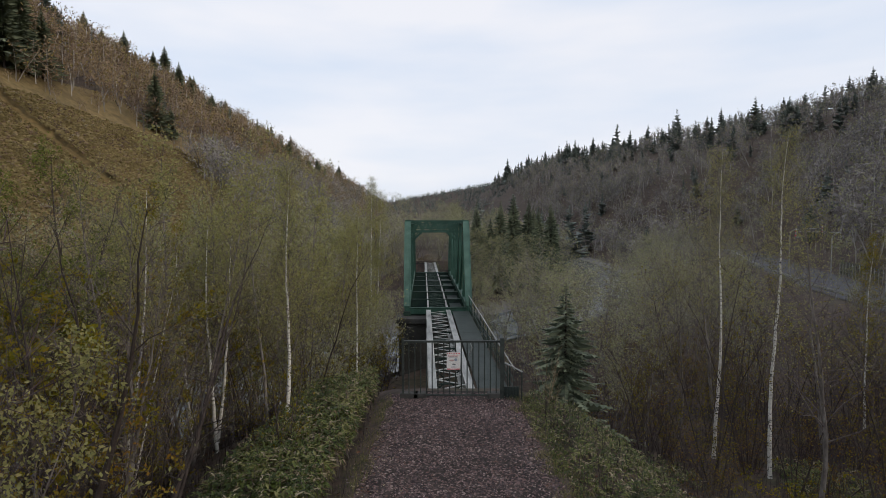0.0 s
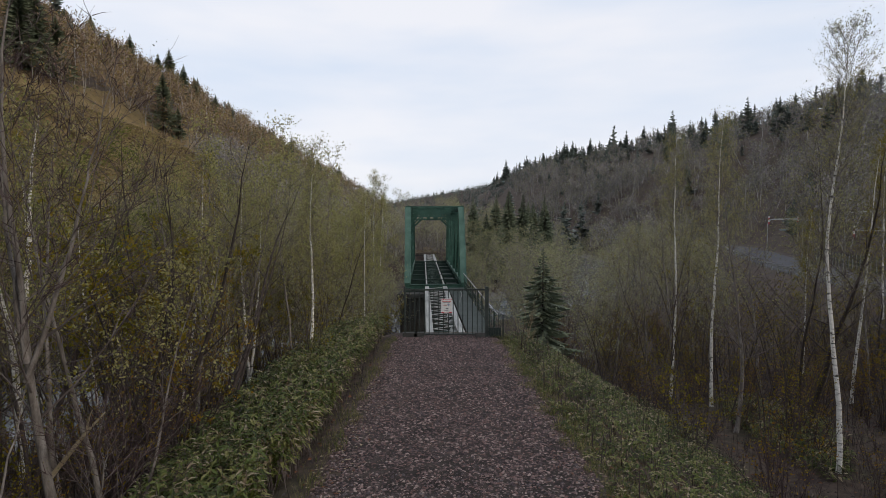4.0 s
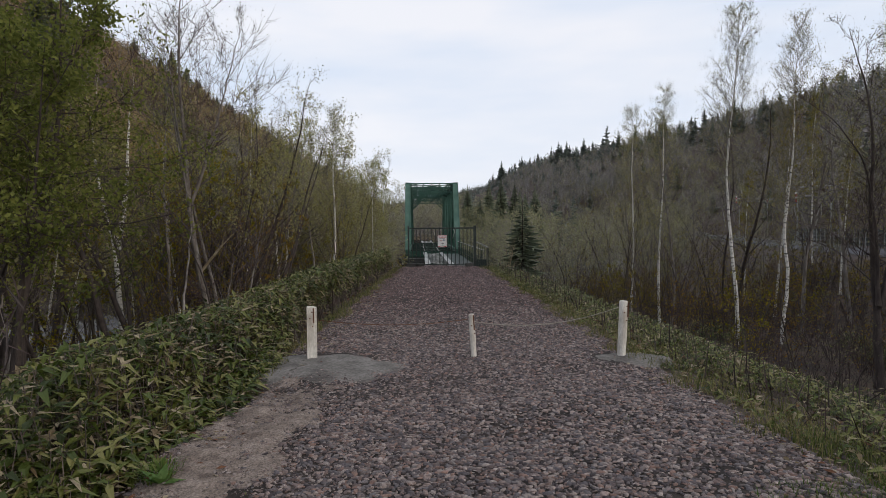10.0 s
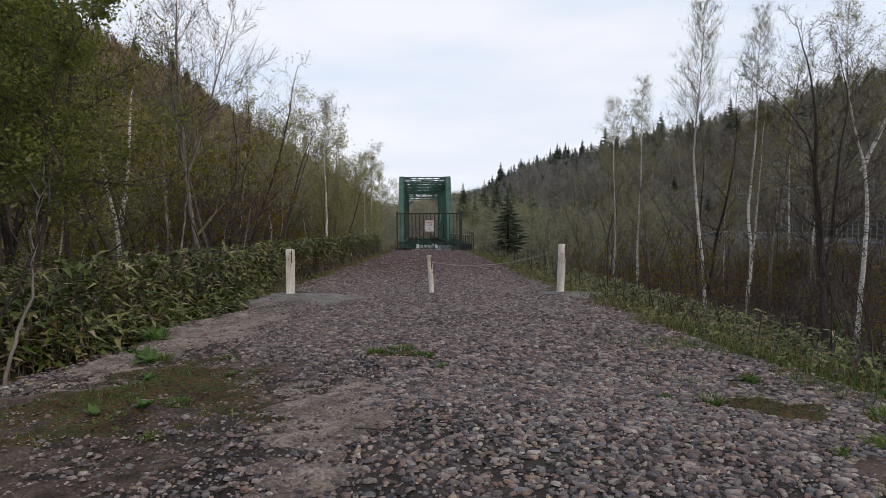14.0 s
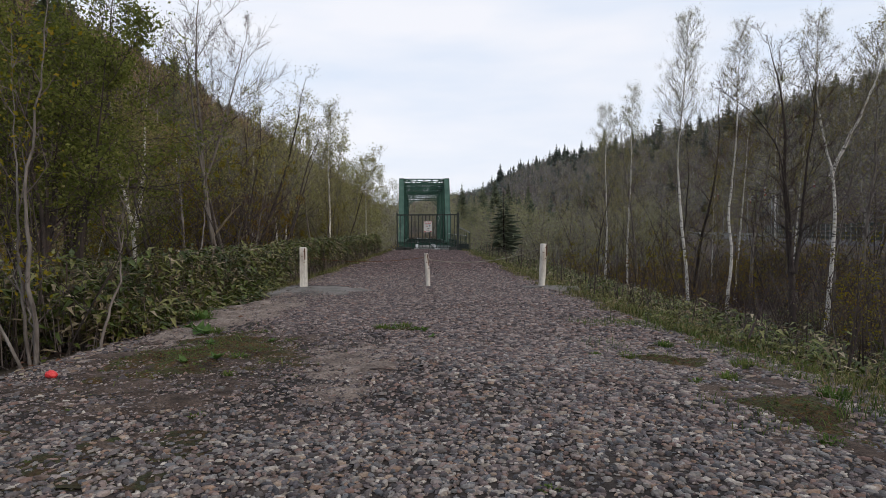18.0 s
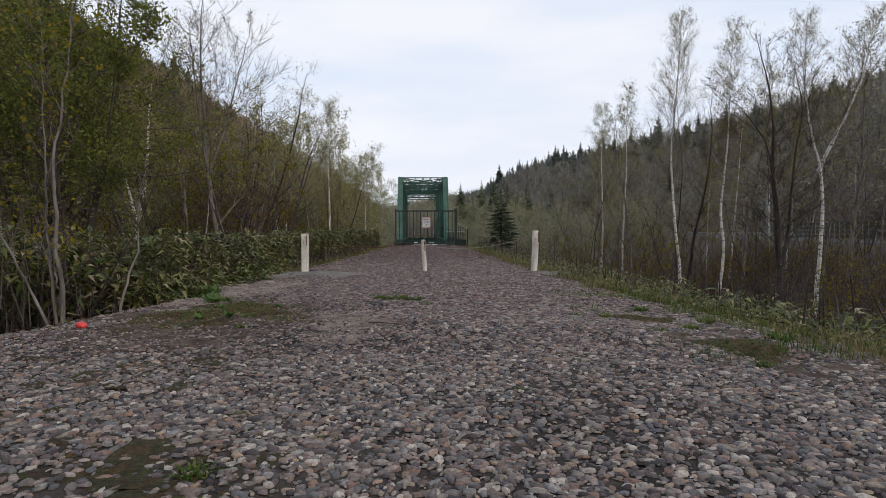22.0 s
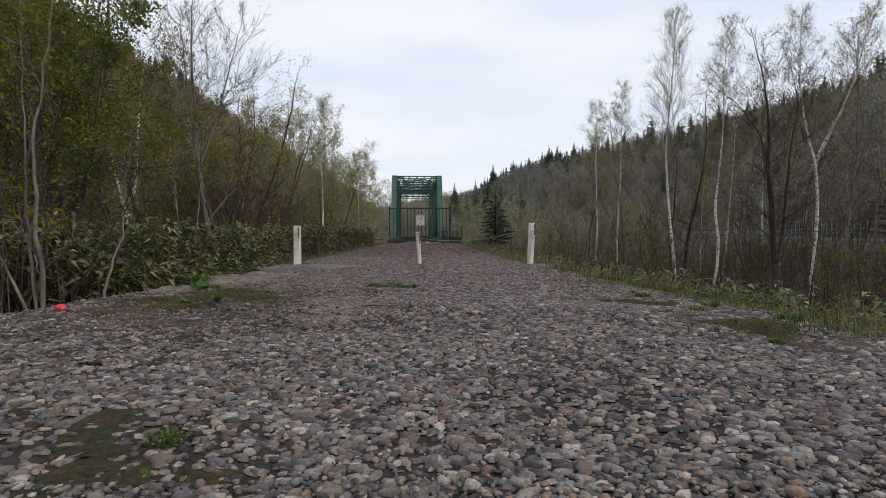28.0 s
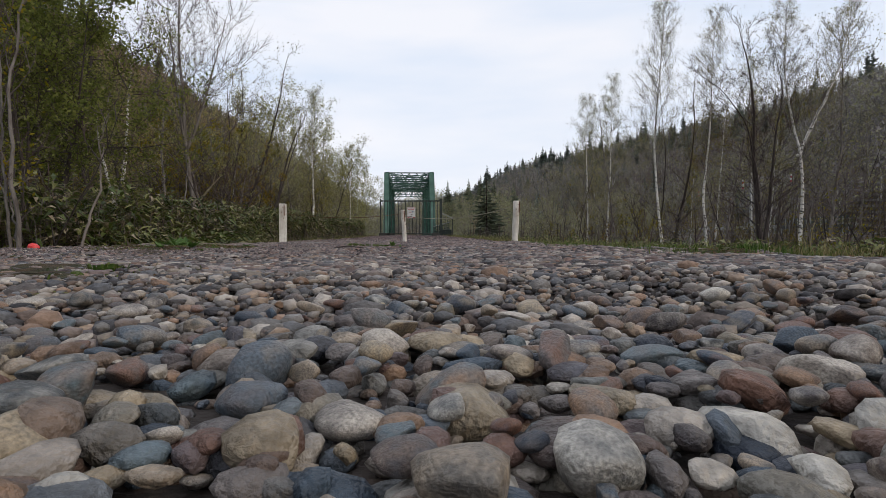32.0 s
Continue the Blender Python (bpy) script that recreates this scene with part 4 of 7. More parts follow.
    if leaves and tips:
        sel = np.array(tips)
        v, f = leaf_cards(r, sel, max(1, leaves // 3), leaf, scatter)
        if leaves < 3:
            keep = r.rand(len(f)) < leaves / 3
            v, f = v.reshape(-1, 4, 3)[keep].reshape(-1, 3), np.arange(4 * keep.sum()).reshape(-1, 4)
        crown.add(v, f, 1)
    return trunk, crown


def tree_kind(name, label, category, bark, twig, leafing, **how):
    """A template tree: an Empty with a trunk, branches and a crown; returned for copying."""
    if bark is M_BIRCH:
        how.setdefault("limb_r", 0.24)
    tr, cr = grow(**how)
    t = thing(name, label, category)
    part("trunk", tr.mesh("trunk", [bark, M_TWIG if bark is M_BIRCH else M_TWIG if bark is M_GREYBARK else bark]), None, t)
    part("crown", cr.mesh("crown", [twig, leafing], smooth=False), None, t)
    return t


def conifer(name, label, seed, h, r0, boughs, spread, needles, sprays=6):
    r = np.random.RandomState(seed)
    t = thing(name, label, "conifer")
    g = Geo()
    tube(g, [(0, 0, -0.4), (0, 0, h * 0.5), (0, 0, h)], [r0, r0 * 0.6, 0.015], 7)
    part("trunk", g, M_DARKBARK, t)
    n = Geo()
    conifer_needles(n, r, h, boughs, spread, sprays)
    part("crown", n.mesh("crown", needles, smooth=False), None, t)
    return t


def conifer_needles(n, r, h, boughs, spread, sprays):
    """Ragged drooping boughs, each a stem with needle sprays on both sides."""
    for i in range(boughs):
        q = ((i + r.rand()) / boughs) ** 0.85
        z = h * (0.1 + 0.89 * q)
        ln = (spread * (1 - q) ** 0.85 + 0.1) * r.uniform(0.5, 1.12) * (1 + 0.15 * np.sin(11 * q))
        az = i * 2.4 + r.uniform(-0.5, 0.5)
        d, s = np.array((np.cos(az), np.sin(az), 0)), np.array((-np.sin(az), np.cos(az), 0))
        droop = r.uniform(0.0, 0.45) * (1 - 0.8 * q)
        o = np.array((0, 0, z))
        for k in range(sprays):
            a, b = k / sprays, (k + 1.25) / sprays
            pa, pb = o + d * ln * a - (0, 0, droop * ln * a ** 1.5), o + d * ln * b - (0, 0, droop * ln * b ** 1.5)
            w = ln * 0.2 * (1.1 - a) * r.uniform(0.6, 1.5) + 0.02
            for e in (-1, 1):
                n.add([pa, pb, pa * 0.4 + pb * 0.6 + s * e * w + d * w * 0.5 - (0, 0, r.uniform(0, 0.45) * w)], [(0, 1, 2)])
        n.add([o, o + d * ln * 0.9 - (0, 0, droop * ln), o + d * ln * 0.5 - (0, 0, droop * ln * 0.6 + 0.14 * ln + 0.04)], [(0, 1, 2)])


BIRCH = [
    tree_kind("birch_tree", "slender white-barked birch with sparse spring leaves", "tree", M_BIRCH, M_TWIG, M_LEAF_Y, seed=11, h=13.0, r0=0.095, first=0.36, limbs=44, reach=0.14, up=0.8, bend=0.1, sub=2, twigs=5, leaves=3, leaf=0.035, lean=0.03),
    tree_kind("birch_tree", "slender white-barked birch in thin yellow-green leaf", "tree", M_BIRCH, M_TWIG, M_LEAF_Y, seed=12, h=12.0, r0=0.08, first=0.34, limbs=42, reach=0.14, up=0.7, bend=0.08, sub=2, twigs=5, leaves=6, leaf=0.042, lean=0.05),
    tree_kind("birch_tree", "forked white-barked birch with thin spring foliage", "tree", M_BIRCH, M_TWIG, M_LEAF_Y, seed=13, h=11.0, r0=0.085, stems=2, first=0.35, limbs=42, reach=0.16, up=0.75, sub=2, twigs=5, leaves=3, leaf=0.042, lean=0.02),
]
BARE = [
    tree_kind("bare_tree", "leafless grey-barked tree with fine brown twigs", "tree", M_GREYBARK, M_TWIG, M_LEAF_PALE, seed=21, h=10.5, r0=0.095, first=0.3, limbs=34, reach=0.34, up=0.55, sub=2, twigs=6, leaves=3, leaf=0.035, lean=0.1, wob=0.1, clump=0.7),
    tree_kind("bare_tree", "dark multi-stemmed alder in tiny bud", "tree", M_DARKBARK, M_BROWNTWIG, M_LEAF_Y, seed=22, h=9.0, r0=0.055, stems=4, first=0.3, limbs=40, reach=0.3, up=0.65, sub=2, twigs=5, leaves=3, leaf=0.04, wob=0.09, clump=0.35),
    tree_kind("bare_tree", "dark-barked bare tree with crooked limbs", "tree", M_DARKBARK, M_TWIG, M_BUD, seed=23, h=12.0, r0=0.13, stems=2, first=0.3, limbs=36, reach=0.3, up=0.6, sub=2, twigs=6, leaves=2, leaf=0.035, lean=0.05, wob=0.1),
]
LEAFY = [
    tree_kind("leafy_tree", "bushy young tree in fresh yellow-green leaf", "tree", M_DARKBARK, M_BROWNTWIG, M_LEAF_Y, seed=31, h=8.5, r0=0.07, stems=4, first=0.36, limbs=44, reach=0.32, up=0.6, sub=2, twigs=5, leaves=18, leaf=0.062, wob=0.09, scatter=0.06, clump=0.22, limb_r=0.6),
    tree_kind("leafy_tree", "young tree in thin yellow-green leaf", "tree", M_GREYBARK, M_TWIG, M_LEAF_PALE, seed=32, h=10.0, r0=0.075, stems=2, first=0.4, limbs=44, reach=0.24, up=0.65, sub=2, twigs=5, leaves=9, leaf=0.042, wob=0.08, lean=0.05, scatter=0.13, clump=0.8),
    tree_kind("leafy_tree", "tall dark-stemmed willow in thin green leaf", "tree", M_DARKBARK, M_BROWNTWIG, M_LEAF_G, seed=33, h=10.5, r0=0.13, stems=4, first=0.55, limbs=64, reach=0.3, up=0.4, bend=0.05, sub=3, twigs=6, leaves=12, leaf=0.042, wob=0.1, scatter=0.1, clump=0.6),
    tree_kind("leafy_tree", "bushy shrub in thin orange-yellow spring leaf", "shrub", M_DARKBARK, M_BROWNTWIG, M_LEAF_WARM, seed=34, h=6.5, r0=0.05, stems=5, first=0.3, limbs=48, reach=0.34, up=0.6, sub=2, twigs=5, leaves=9, leaf=0.052, wob=0.1, scatter=0.05, clump=0.24, limb_r=0.6),
]
BUSH = [
    tree_kind("shrub", "dense brown-stemmed shrub with small yellow-green leaves", "shrub", M_DARKBARK, M_BROWNTWIG, M_LEAF_Y, seed=44, h=3.4, r0=0.03, stems=7, first=0.12, limbs=63, reach=0.34, up=0.55, sub=2, twigs=5, leaves=6, leaf=0.04, lean=0.14, wob=0.12, scatter=0.05, clump=0.15, limb_r=0.6),
    tree_kind("shrub", "dense leafless purple-brown shrub", "shrub", M_BROWNTWIG, M_BROWNTWIG, M_LEAF_WARM, seed=45, h=3.0, r0=0.028, stems=8, first=0.1, limbs=64, reach=0.36, up=0.5, sub=2, twigs=6, leaves=3, leaf=0.035, lean=0.16, wob=0.12, scatter=0.05, clump=0.15, limb_r=0.6),
]
THIN = [
    tree_kind("bare_tree", "bare brown tree on the river flat", "tree", M_GREYBARK, M_HAZETWIG, M_HAZELEAF, seed=36, h=10.0, r0=0.08, stems=2, first=0.18, limbs=30, reach=0.34, up=0.6, twigs=8, leaves=3, leaf=0.07, wob=0.09, scatter=0.2, twig_r=0.011),
    tree_kind("leafy_tree", "slim tree in pale yellow-green leaf on the river flat", "tree", M_GREYBARK, M_HAZETWIG, M_HAZELEAF, seed=37, h=10.0, r0=0.075, stems=2, first=0.16, limbs=30, reach=0.32, up=0.65, twigs=8, leaves=6, leaf=0.08, wob=0.08, scatter=0.25, twig_r=0.01),
]
SAPLING = [
    tree_kind("sapling", "thin bare sapling with a curving pale stem", "sapling", M_DARKBARK, M_TWIG, M_BUD, seed=41, h=4.0, r0=0.028, first=0.3, limbs=10, reach=0.22, up=0.9, twigs=3, leaves=1, leaf=0.02, lean=0.15, wob=0.12, twig_r=0.004),
    tree_kind("sapling", "clump of thin leafless brown stems", "sapling", M_DARKBARK, M_BROWNTWIG, M_BUD, seed=42, h=3.2, r0=0.022, stems=6, first=0.2, limbs=42, reach=0.3, up=0.8, twigs=6, leaves=1, leaf=0.02, lean=0.1, wob=0.1, twig_r=0.004),
    tree_kind("sapling", "thin understorey shrub with a few yellow-green leaves", "shrub", M_DARKBARK, M_BROWNTWIG, M_LEAF_Y, seed=43, h=3.6, r0=0.022, stems=5, first=0.15, limbs=40, reach=0.32, up=0.75, twigs=7, leaves=4, leaf=0.028, lean=0.1, wob=0.1, twig_r=0.004),
]
SPRUCE = conifer("spruce", "young dark green spruce on the river bank", 51, 8.6, 0.13, 210, 2.9, M_CONIFER, 9)
TALLFIR = conifer("fir_tree", "tall dark fir standing above the slope", 52, 17.0, 0.22, 420, 5.0, M_CONIFER, 10)
BIG_FIR = [(-82.0, 107.7, 15.5), (-80.3, 102.4, 16), (-103, 148.8, 8), (-123, 192, 11), (-115, 202, 11), (-109.3, 211, 13), (-106, 213, 14), (-94, 199, 13.5), (-99.4, 221, 12.5), (-97, 214, 11), (-91.3, 220.4, 11.5), (-68.4, 132.5, 11.5), (-71.8, 233.6, 10), (-72.6, 249.3, 9.5), (-71.7, 258.8, 11), (-73.8, 303, 9), (-69.8, 314, 10), (-68.4, 365, 11)]


def plant(kind, x, y, turn=0.0, size=1.0, tall=1.0, sink=0.0, lean=(0, 0), group="", label=""):
    """A copy of a template, standing on the ground."""
    z = float(height(x, y)) - sink
    ob = copy_thing(kind, pose(x, y, z, lean[0], lean[1], turn))
    ob.scale = (size, size, size * tall)
    return tagged(ob, label, group=group)


# single trees that stand out along the track, each with the run of its own stems: (sideways, height)
def hero(name, label, bark, twig, leafing, x, y, group, z=None, **how):
    t = tree_kind(name, label, "tree", bark, twig, leafing, **how)
    t.matrix_world = pose(x, y, float(height(x, y)) if z is None else z)
    return tagged(t, group=group)


FINE = dict(sub=3, twigs=8, leaves=6, leaf=0.023, twig_r=0.0038, scatter=0.12, limb_r=0.2, clump=0.75)
SOFT = dict(sub=3, twigs=6, leaves=6, leaf=0.03, twig_r=0.005, scatter=0.14, limb_r=0.22, clump=0.85)
hero("birch_tree", "tall slightly bowed white birch with an airy pale crown", M_BIRCH, M_TWIG, M_LEAF_PALE, 13.2, 13.3, "birches", z=-2.12, seed=201, h=13.6, r0=0.094, first=0.4, limbs=84, reach=0.19, up=0.72, spines=[[(0, -1.5), (0.03, 0.3), (-0.29, 3.5), (-0.4, 7), (-0.3, 10), (-0.05, 13.6)]], **FINE)
hero("birch_tree", "white birch with a wavy trunk and airy crown", M_BIRCH, M_TWIG, M_LEAF_Y, 15.0, 13.1, "birches", z=-2.12, seed=202, h=13.0, r0=0.088, first=0.42, limbs=80, reach=0.18, up=0.72, spines=[[(0, -1.5), (0.03, 0.4), (0.26, 2.0), (0.02, 3.6), (0.27, 6.3), (0.4, 9.2), (0.57, 13.0)]], **FINE)
hero("birch_tree", "white birch forking into two long stems", M_BIRCH, M_TWIG, M_LEAF_Y, 16.4, 8.2, "birches", z=-2.1, seed=203, h=11.6, r0=0.1, side=0.72, first=0.5, limbs=90, reach=0.2, up=0.72, spines=[[(0, -1.5), (0.14, 2.5), (0.17, 4.1), (0.07, 5.4), (-0.35, 7.0), (-0.55, 8.5), (-0.55, 11.6)], [(0.07, 5.3), (0.4, 6.2), (0.75, 7.0), (1.75, 9.2), (2.6, 11.8)]], **FINE)
hero("bare_tree", "dark crooked tree splitting into three bare stems", M_DARKBARK, M_BROWNTWIG, M_BUD, 14.2, 6.8, "bare trees", z=-2.1, seed=204, limb_r=0.3, h=10.5, r0=0.14, side=0.5, first=0.3, limbs=84, reach=0.3, up=0.55, sub=3, twigs=7, leaves=3, leaf=0.025, clump=0.6, wob=0.09, twig_r=0.005, spines=[[(0, -1.5), (-0.05, 1.6), (-0.3, 4.1), (-0.55, 5.3), (-0.8, 7.8), (-1.1, 10.4)], [(-0.1, 1.7), (-0.35, 4.0), (-0.95, 6.3), (-1.9, 7.6), (-3.3, 8.5)], [(0, 1.6), (0.22, 3.3), (0.28, 5.5), (0.5, 7.5), (0.1, 9.6)]])
hero("birch_tree", "slender straight birch rising from the river bank", M_BIRCH, M_TWIG, M_LEAF_PALE, 12.9, 25.8, "birches", seed=205, h=14.6, r0=0.095, first=0.42, limbs=70, reach=0.15, up=0.55, spines=[[(0, -0.4), (0.1, 5), (0.05, 10), (0.15, 14.6)]], **SOFT)
hero("birch_tree", "slender birch with a thin yellow-green top", M_BIRCH, M_TWIG, M_LEAF_PALE, 13.3, 22.0, "birches", seed=206, h=14.0, r0=0.09, first=0.42, limbs=66, reach=0.15, up=0.55, spines=[[(0, -0.4), (-0.1, 4), (0.1, 9), (0.2, 14.0)]], **SOFT)
hero("birch_tree", "slim white birch at the track's shoulder", M_BIRCH, M_TWIG, M_LEAF_PALE, -5.45, 18.9, "birches", seed=207, h=9.6, r0=0.085, first=0.35, limbs=64, reach=0.17, up=0.72, spines=[[(0, -0.4), (0.12, 3), (0.05, 6), (0.2, 9.6)]], **SOFT)
hero("birch_tree", "thin white birch near the bridge", M_BIRCH, M_TWIG, M_LEAF_PALE, -4.45, 28.5, "birches", seed=208, h=11.5, r0=0.075, first=0.4, limbs=44, reach=0.13, up=0.75, spines=[[(0, -0.4), (-0.05, 6), (0.1, 11.5)]], **SOFT)
hero("birch_tree", "pale twin-stemmed birch on the slope", M_BIRCH, M_TWIG, M_LEAF_PALE, -9.2, 22.1, "birches", seed=209, h=9.6, r0=0.085, first=0.4, limbs=56, reach=0.17, up=0.75, spines=[[(0, -0.4), (-0.1, 3), (-0.25, 6), (-0.2, 9.6)], [(0, 0.4), (0.35, 2.5), (0.6, 5), (0.8, 9.0)]], **{**SOFT, "side": 0.85})
hero("birch_tree", "white birch forking in a V at half its height", M_BIRCH, M_TWIG, M_LEAF_G, -13.6, 13.4, "birches", seed=210, h=11.5, r0=0.16, side=0.8, first=0.5, limbs=50, reach=0.24, up=0.7, spines=[[(0.1, -0.4), (0.03, 3.4), (-0.1, 5.8), (-0.45, 7.3), (-0.8, 8.8), (-1.3, 12.8)], [(-0.1, 5.7), (0.18, 7.2), (0.42, 9.1), (0.6, 13.2)]], **SOFT)
hero("birch_tree", "tall birch pair standing above the riverside trees", M_BIRCH, M_TWIG, M_LEAF_PALE, -8.2, 62.0, "birches", seed=211, h=18.0, r0=0.16, first=0.35, limbs=80, reach=0.15, up=0.72, sub=2, twigs=5, leaves=9, leaf=0.06, scatter=0.2, twig_r=0.01, spines=[[(0, -2), (0.1, 8), (0.2, 18)], [(0.6, -2), (1.0, 8), (1.3, 16)]])
hero("bare_tree", "leaning grey tree with a pale snapped side branch", M_GREYBARK, M_BROWNTWIG, M_BUD, -5.9, 4.4, "bare trees", seed=212, limb_r=0.32, h=10.0, r0=0.1, side=0.5, first=0.3, limbs=80, reach=0.36, up=0.6, sub=3, twigs=9, leaves=3, leaf=0.02, clump=0.25, twig_r=0.0045, spines=[[(0.05, -0.4), (0, 0.6), (-0.43, 2.4), (-0.6, 3.8), (-0.67, 6.3), (-0.6, 10.6)], [(0.05, 0.3), (0.35, 1.6), (0.45, 2.9)], [(-0.6, 3.9), (0.0, 5.6), (0.9, 9.0)], [(-0.6, 4.2), (-0.95, 6.4), (-1.3, 9.2)]])
snag = Geo()
tube(snag, np.array([(-6.28, 4.5, 1.0), (-5.95, 4.6, 1.45), (-5.75, 4.66, 1.72), (-5.48, 4.74, 2.03)]), [0.045, 0.04, 0.03, 0.012], 6, cap=True)
tube(snag, np.array([(-5.75, 4.66, 1.72), (-5.66, 4.6, 2.0), (-5.6, 4.6, 2.12)]), [0.022, 0.016, 0.006], 5, cap=True)
tagged(new("snapped_branch", snag.mesh("snapped_branch", M_DEAD)), "bleached snapped branch caught against a grey tree", "branch")
hero("bare_tree", "bare grey tree spreading over the sky", M_GREYBARK, M_TWIG, M_LEAF_PALE, -8.0, 13.5, "bare trees", seed=213, limb_r=0.32, h=9.0, r0=0.085, side=0.6, first=0.25, limbs=64, reach=0.34, up=0.6, sub=3, twigs=6, leaves=6, leaf=0.022, clump=0.5, twig_r=0.005, spines=[[(0, -0.4), (0.2, 3), (0.1, 6), (0.4, 9.0)], [(0.15, 2), (0.7, 5), (1.2, 8)]])
hero("sapling", "thin leaning pole of a young tree", M_GREYBARK, M_TWIG, M_BUD, -5.3, 1.0, "saplings", seed=214, h=4.2, r0=0.05, first=0.8, limbs=5, reach=0.1, up=0.9, twigs=3, leaves=1, leaf=0.03, twig_r=0.004, spines=[[(0, 0, -0.4), (-0.15, 0.5, 0.6), (-0.7, 2.2, 2.4), (-1.08, 3.4, 3.9)]])
hero("leafy_tree", "broad many-stemmed tree in dark green spring leaf", M_DARKBARK, M_BROWNTWIG, M_LEAF_G, -7.4, -0.9, "leafy trees", seed=218, h=8.8, r0=0.13, stems=5, lean=0.06, first=0.48, limbs=85, reach=0.36, up=0.3, bend=0.03, sub=3, twigs=7, leaves=18, leaf=0.042, wob=0.11, scatter=0.1, clump=0.7, limb_r=0.42, twig_r=0.005)
hero("sapling", "thin pale curved sapling at the gravel's edge", M_PALETWIG, M_TWIG, M_BUD, -2.75, -7.3, "saplings", seed=215, h=1.6, r0=0.02, first=0.5, limbs=6, reach=0.25, up=0.9, twigs=3, leaves=1, leaf=0.03, twig_r=0.003, spines=[[(0, -0.2), (0.06, 0.3), (0.18, 0.75), (0.12, 1.3), (0.2, 1.9)]])
hero("sapling", "cluster of thin grey stems at the gravel's edge", M_GREYBARK, M_TWIG, M_LEAF_Y, -3.02, -7.8, "saplings", seed=216, h=3.8, r0=0.027, side=0.7, first=0.4, limbs=36, reach=0.2, up=0.95, sub=1, twigs=5, leaves=3, leaf=0.03, clump=0.6, twig_r=0.003, spines=[[(0, -0.2), (-0.05, 0.8), (-0.08, 1.8), (0.02, 2.6), (0.1, 4.2)], [(-0.06, -0.2), (-0.2, 0.6), (-0.26, 1.8), (-0.3, 3.6)], [(-0.1, -0.2), (-0.4, 0.5), (-0.75, 1.4), (-0.9, 2.4)], [(0.05, -0.2), (-0.2, 0.6), (-0.5, 1.2)]])
plant(SAPLING[1], -3.7, -7.0, 130, 1.1, 1.2, group="saplings")
hero("shrub", "bleached bare-twigged shrub beside the gate", M_DEAD, M_DEAD, M_DEAD, 4.1, 22.0, "shrubs", seed=217, h=2.2, r0=0.03, stems=7, first=0.15, limbs=42, reach=0.35, up=0.7, twigs=7, leaves=0, lean=0.12, wob=0.1, twig_r=0.006)
plant(SPRUCE, 5.6, 25.0, 0, 1.06, 0.91)
for x, y, turn, size in ((-9.6, 2.2, 40, 1.15), (-14.6, 5.6, 140, 1.3), (-11.5, -1.0, 10, 1.2), (-15.5, 3.0, 80, 1.4), (-16.5, 12.0, 300, 1.35), (-12.2, 18.5, 20, 1.1), (-19.0, 17.0, 90, 1.3)):
    plant(LEAFY[2], x, y, turn, size, 1.12, group="leafy trees")
for x, y, tall in BIG_FIR:
    for k in range(3):
        grown = tall / 11.5 * (0.78, 0.55, 0.66)[k] * (0.85 + 0.3 * math.sin(x * 3.1 + k) ** 2)
        plant(TALLFIR, x + (0, 2.6, -3.4)[k] * math.cos(x), y + (0, 3.4, 5.0)[k], x * 47 + 90 * k, grown, 1.0, sink=0.3, group="tall firs")
TAKEN = [(-8.0, 13.5), (-7.6, -2.6), (-11, -1.5), (-15.5, 3), (13.2, 13.3), (15, 13.1), (16.4, 8.2), (12.9, 25.8), (13.3, 22), (-5.2, 17.6), (-4.6, 28.5), (-9, 22), (-13.6, 13.4), (-5.9, 4.4), (14.2, 6.8), (-9.5, 2.5), (-12.5, 7), (-8.4, -3.4)]


def scatter(seed, count, region, gap, choices, sizes, groups, open_floor=False):
    """Random trees over a region, kept apart from one another and off the water, the road and the track."""
    r = np.random.RandomState(seed)
    made, tries = 0, 0
    while made < count and tries < count * 40:
        tries += 1
        x, y = r.uniform(region[0], region[1]), r.uniform(region[2], region[3])
        left, right = edges(min(y, 21))
        if y < 24 and left - 2.2 < x < right + 3.5 or 22 < y < 100 and abs(x + 1.3) < 4.4:
            continue
        if away(RIVER, x, y) < 7.5 or abs(x - road_x(y)) < 6:
            continue
        if x < 0 and y < 14 and abs(-8.6 * (y + 2) - 15.4 * (x + 5)) / 17.6 < 1.1:
            continue
        if -12 < x < 0 and 0 < y < 21 and (abs(-9.45 * (y + 11.6) - 33.6 * (x - 0.5)) / 34.9 < 0.9 or abs(x / y + 0.41) < 0.1):
            continue
        if open_floor and x < -0.72 * y - 0.5:
            continue
        if 0.262 < x / max(y, 1) < 0.31 and 40 < y < 112:
            continue
        if 0.56 < x / max(y, 1) < 0.76 and 34 < y < 110:
            continue
        if any(abs(x - a) < gap and abs(y - b) < gap for a, b in TAKEN):
            continue
        TAKEN.append((x, y))
        i = r.choice(len(choices), p=np.array([c[1] for c in choices]))
        plant(choices[i][0], x, y, r.uniform(0, 360), r.uniform(*sizes), r.uniform(0.9, 1.15), group=groups)
        made += 1


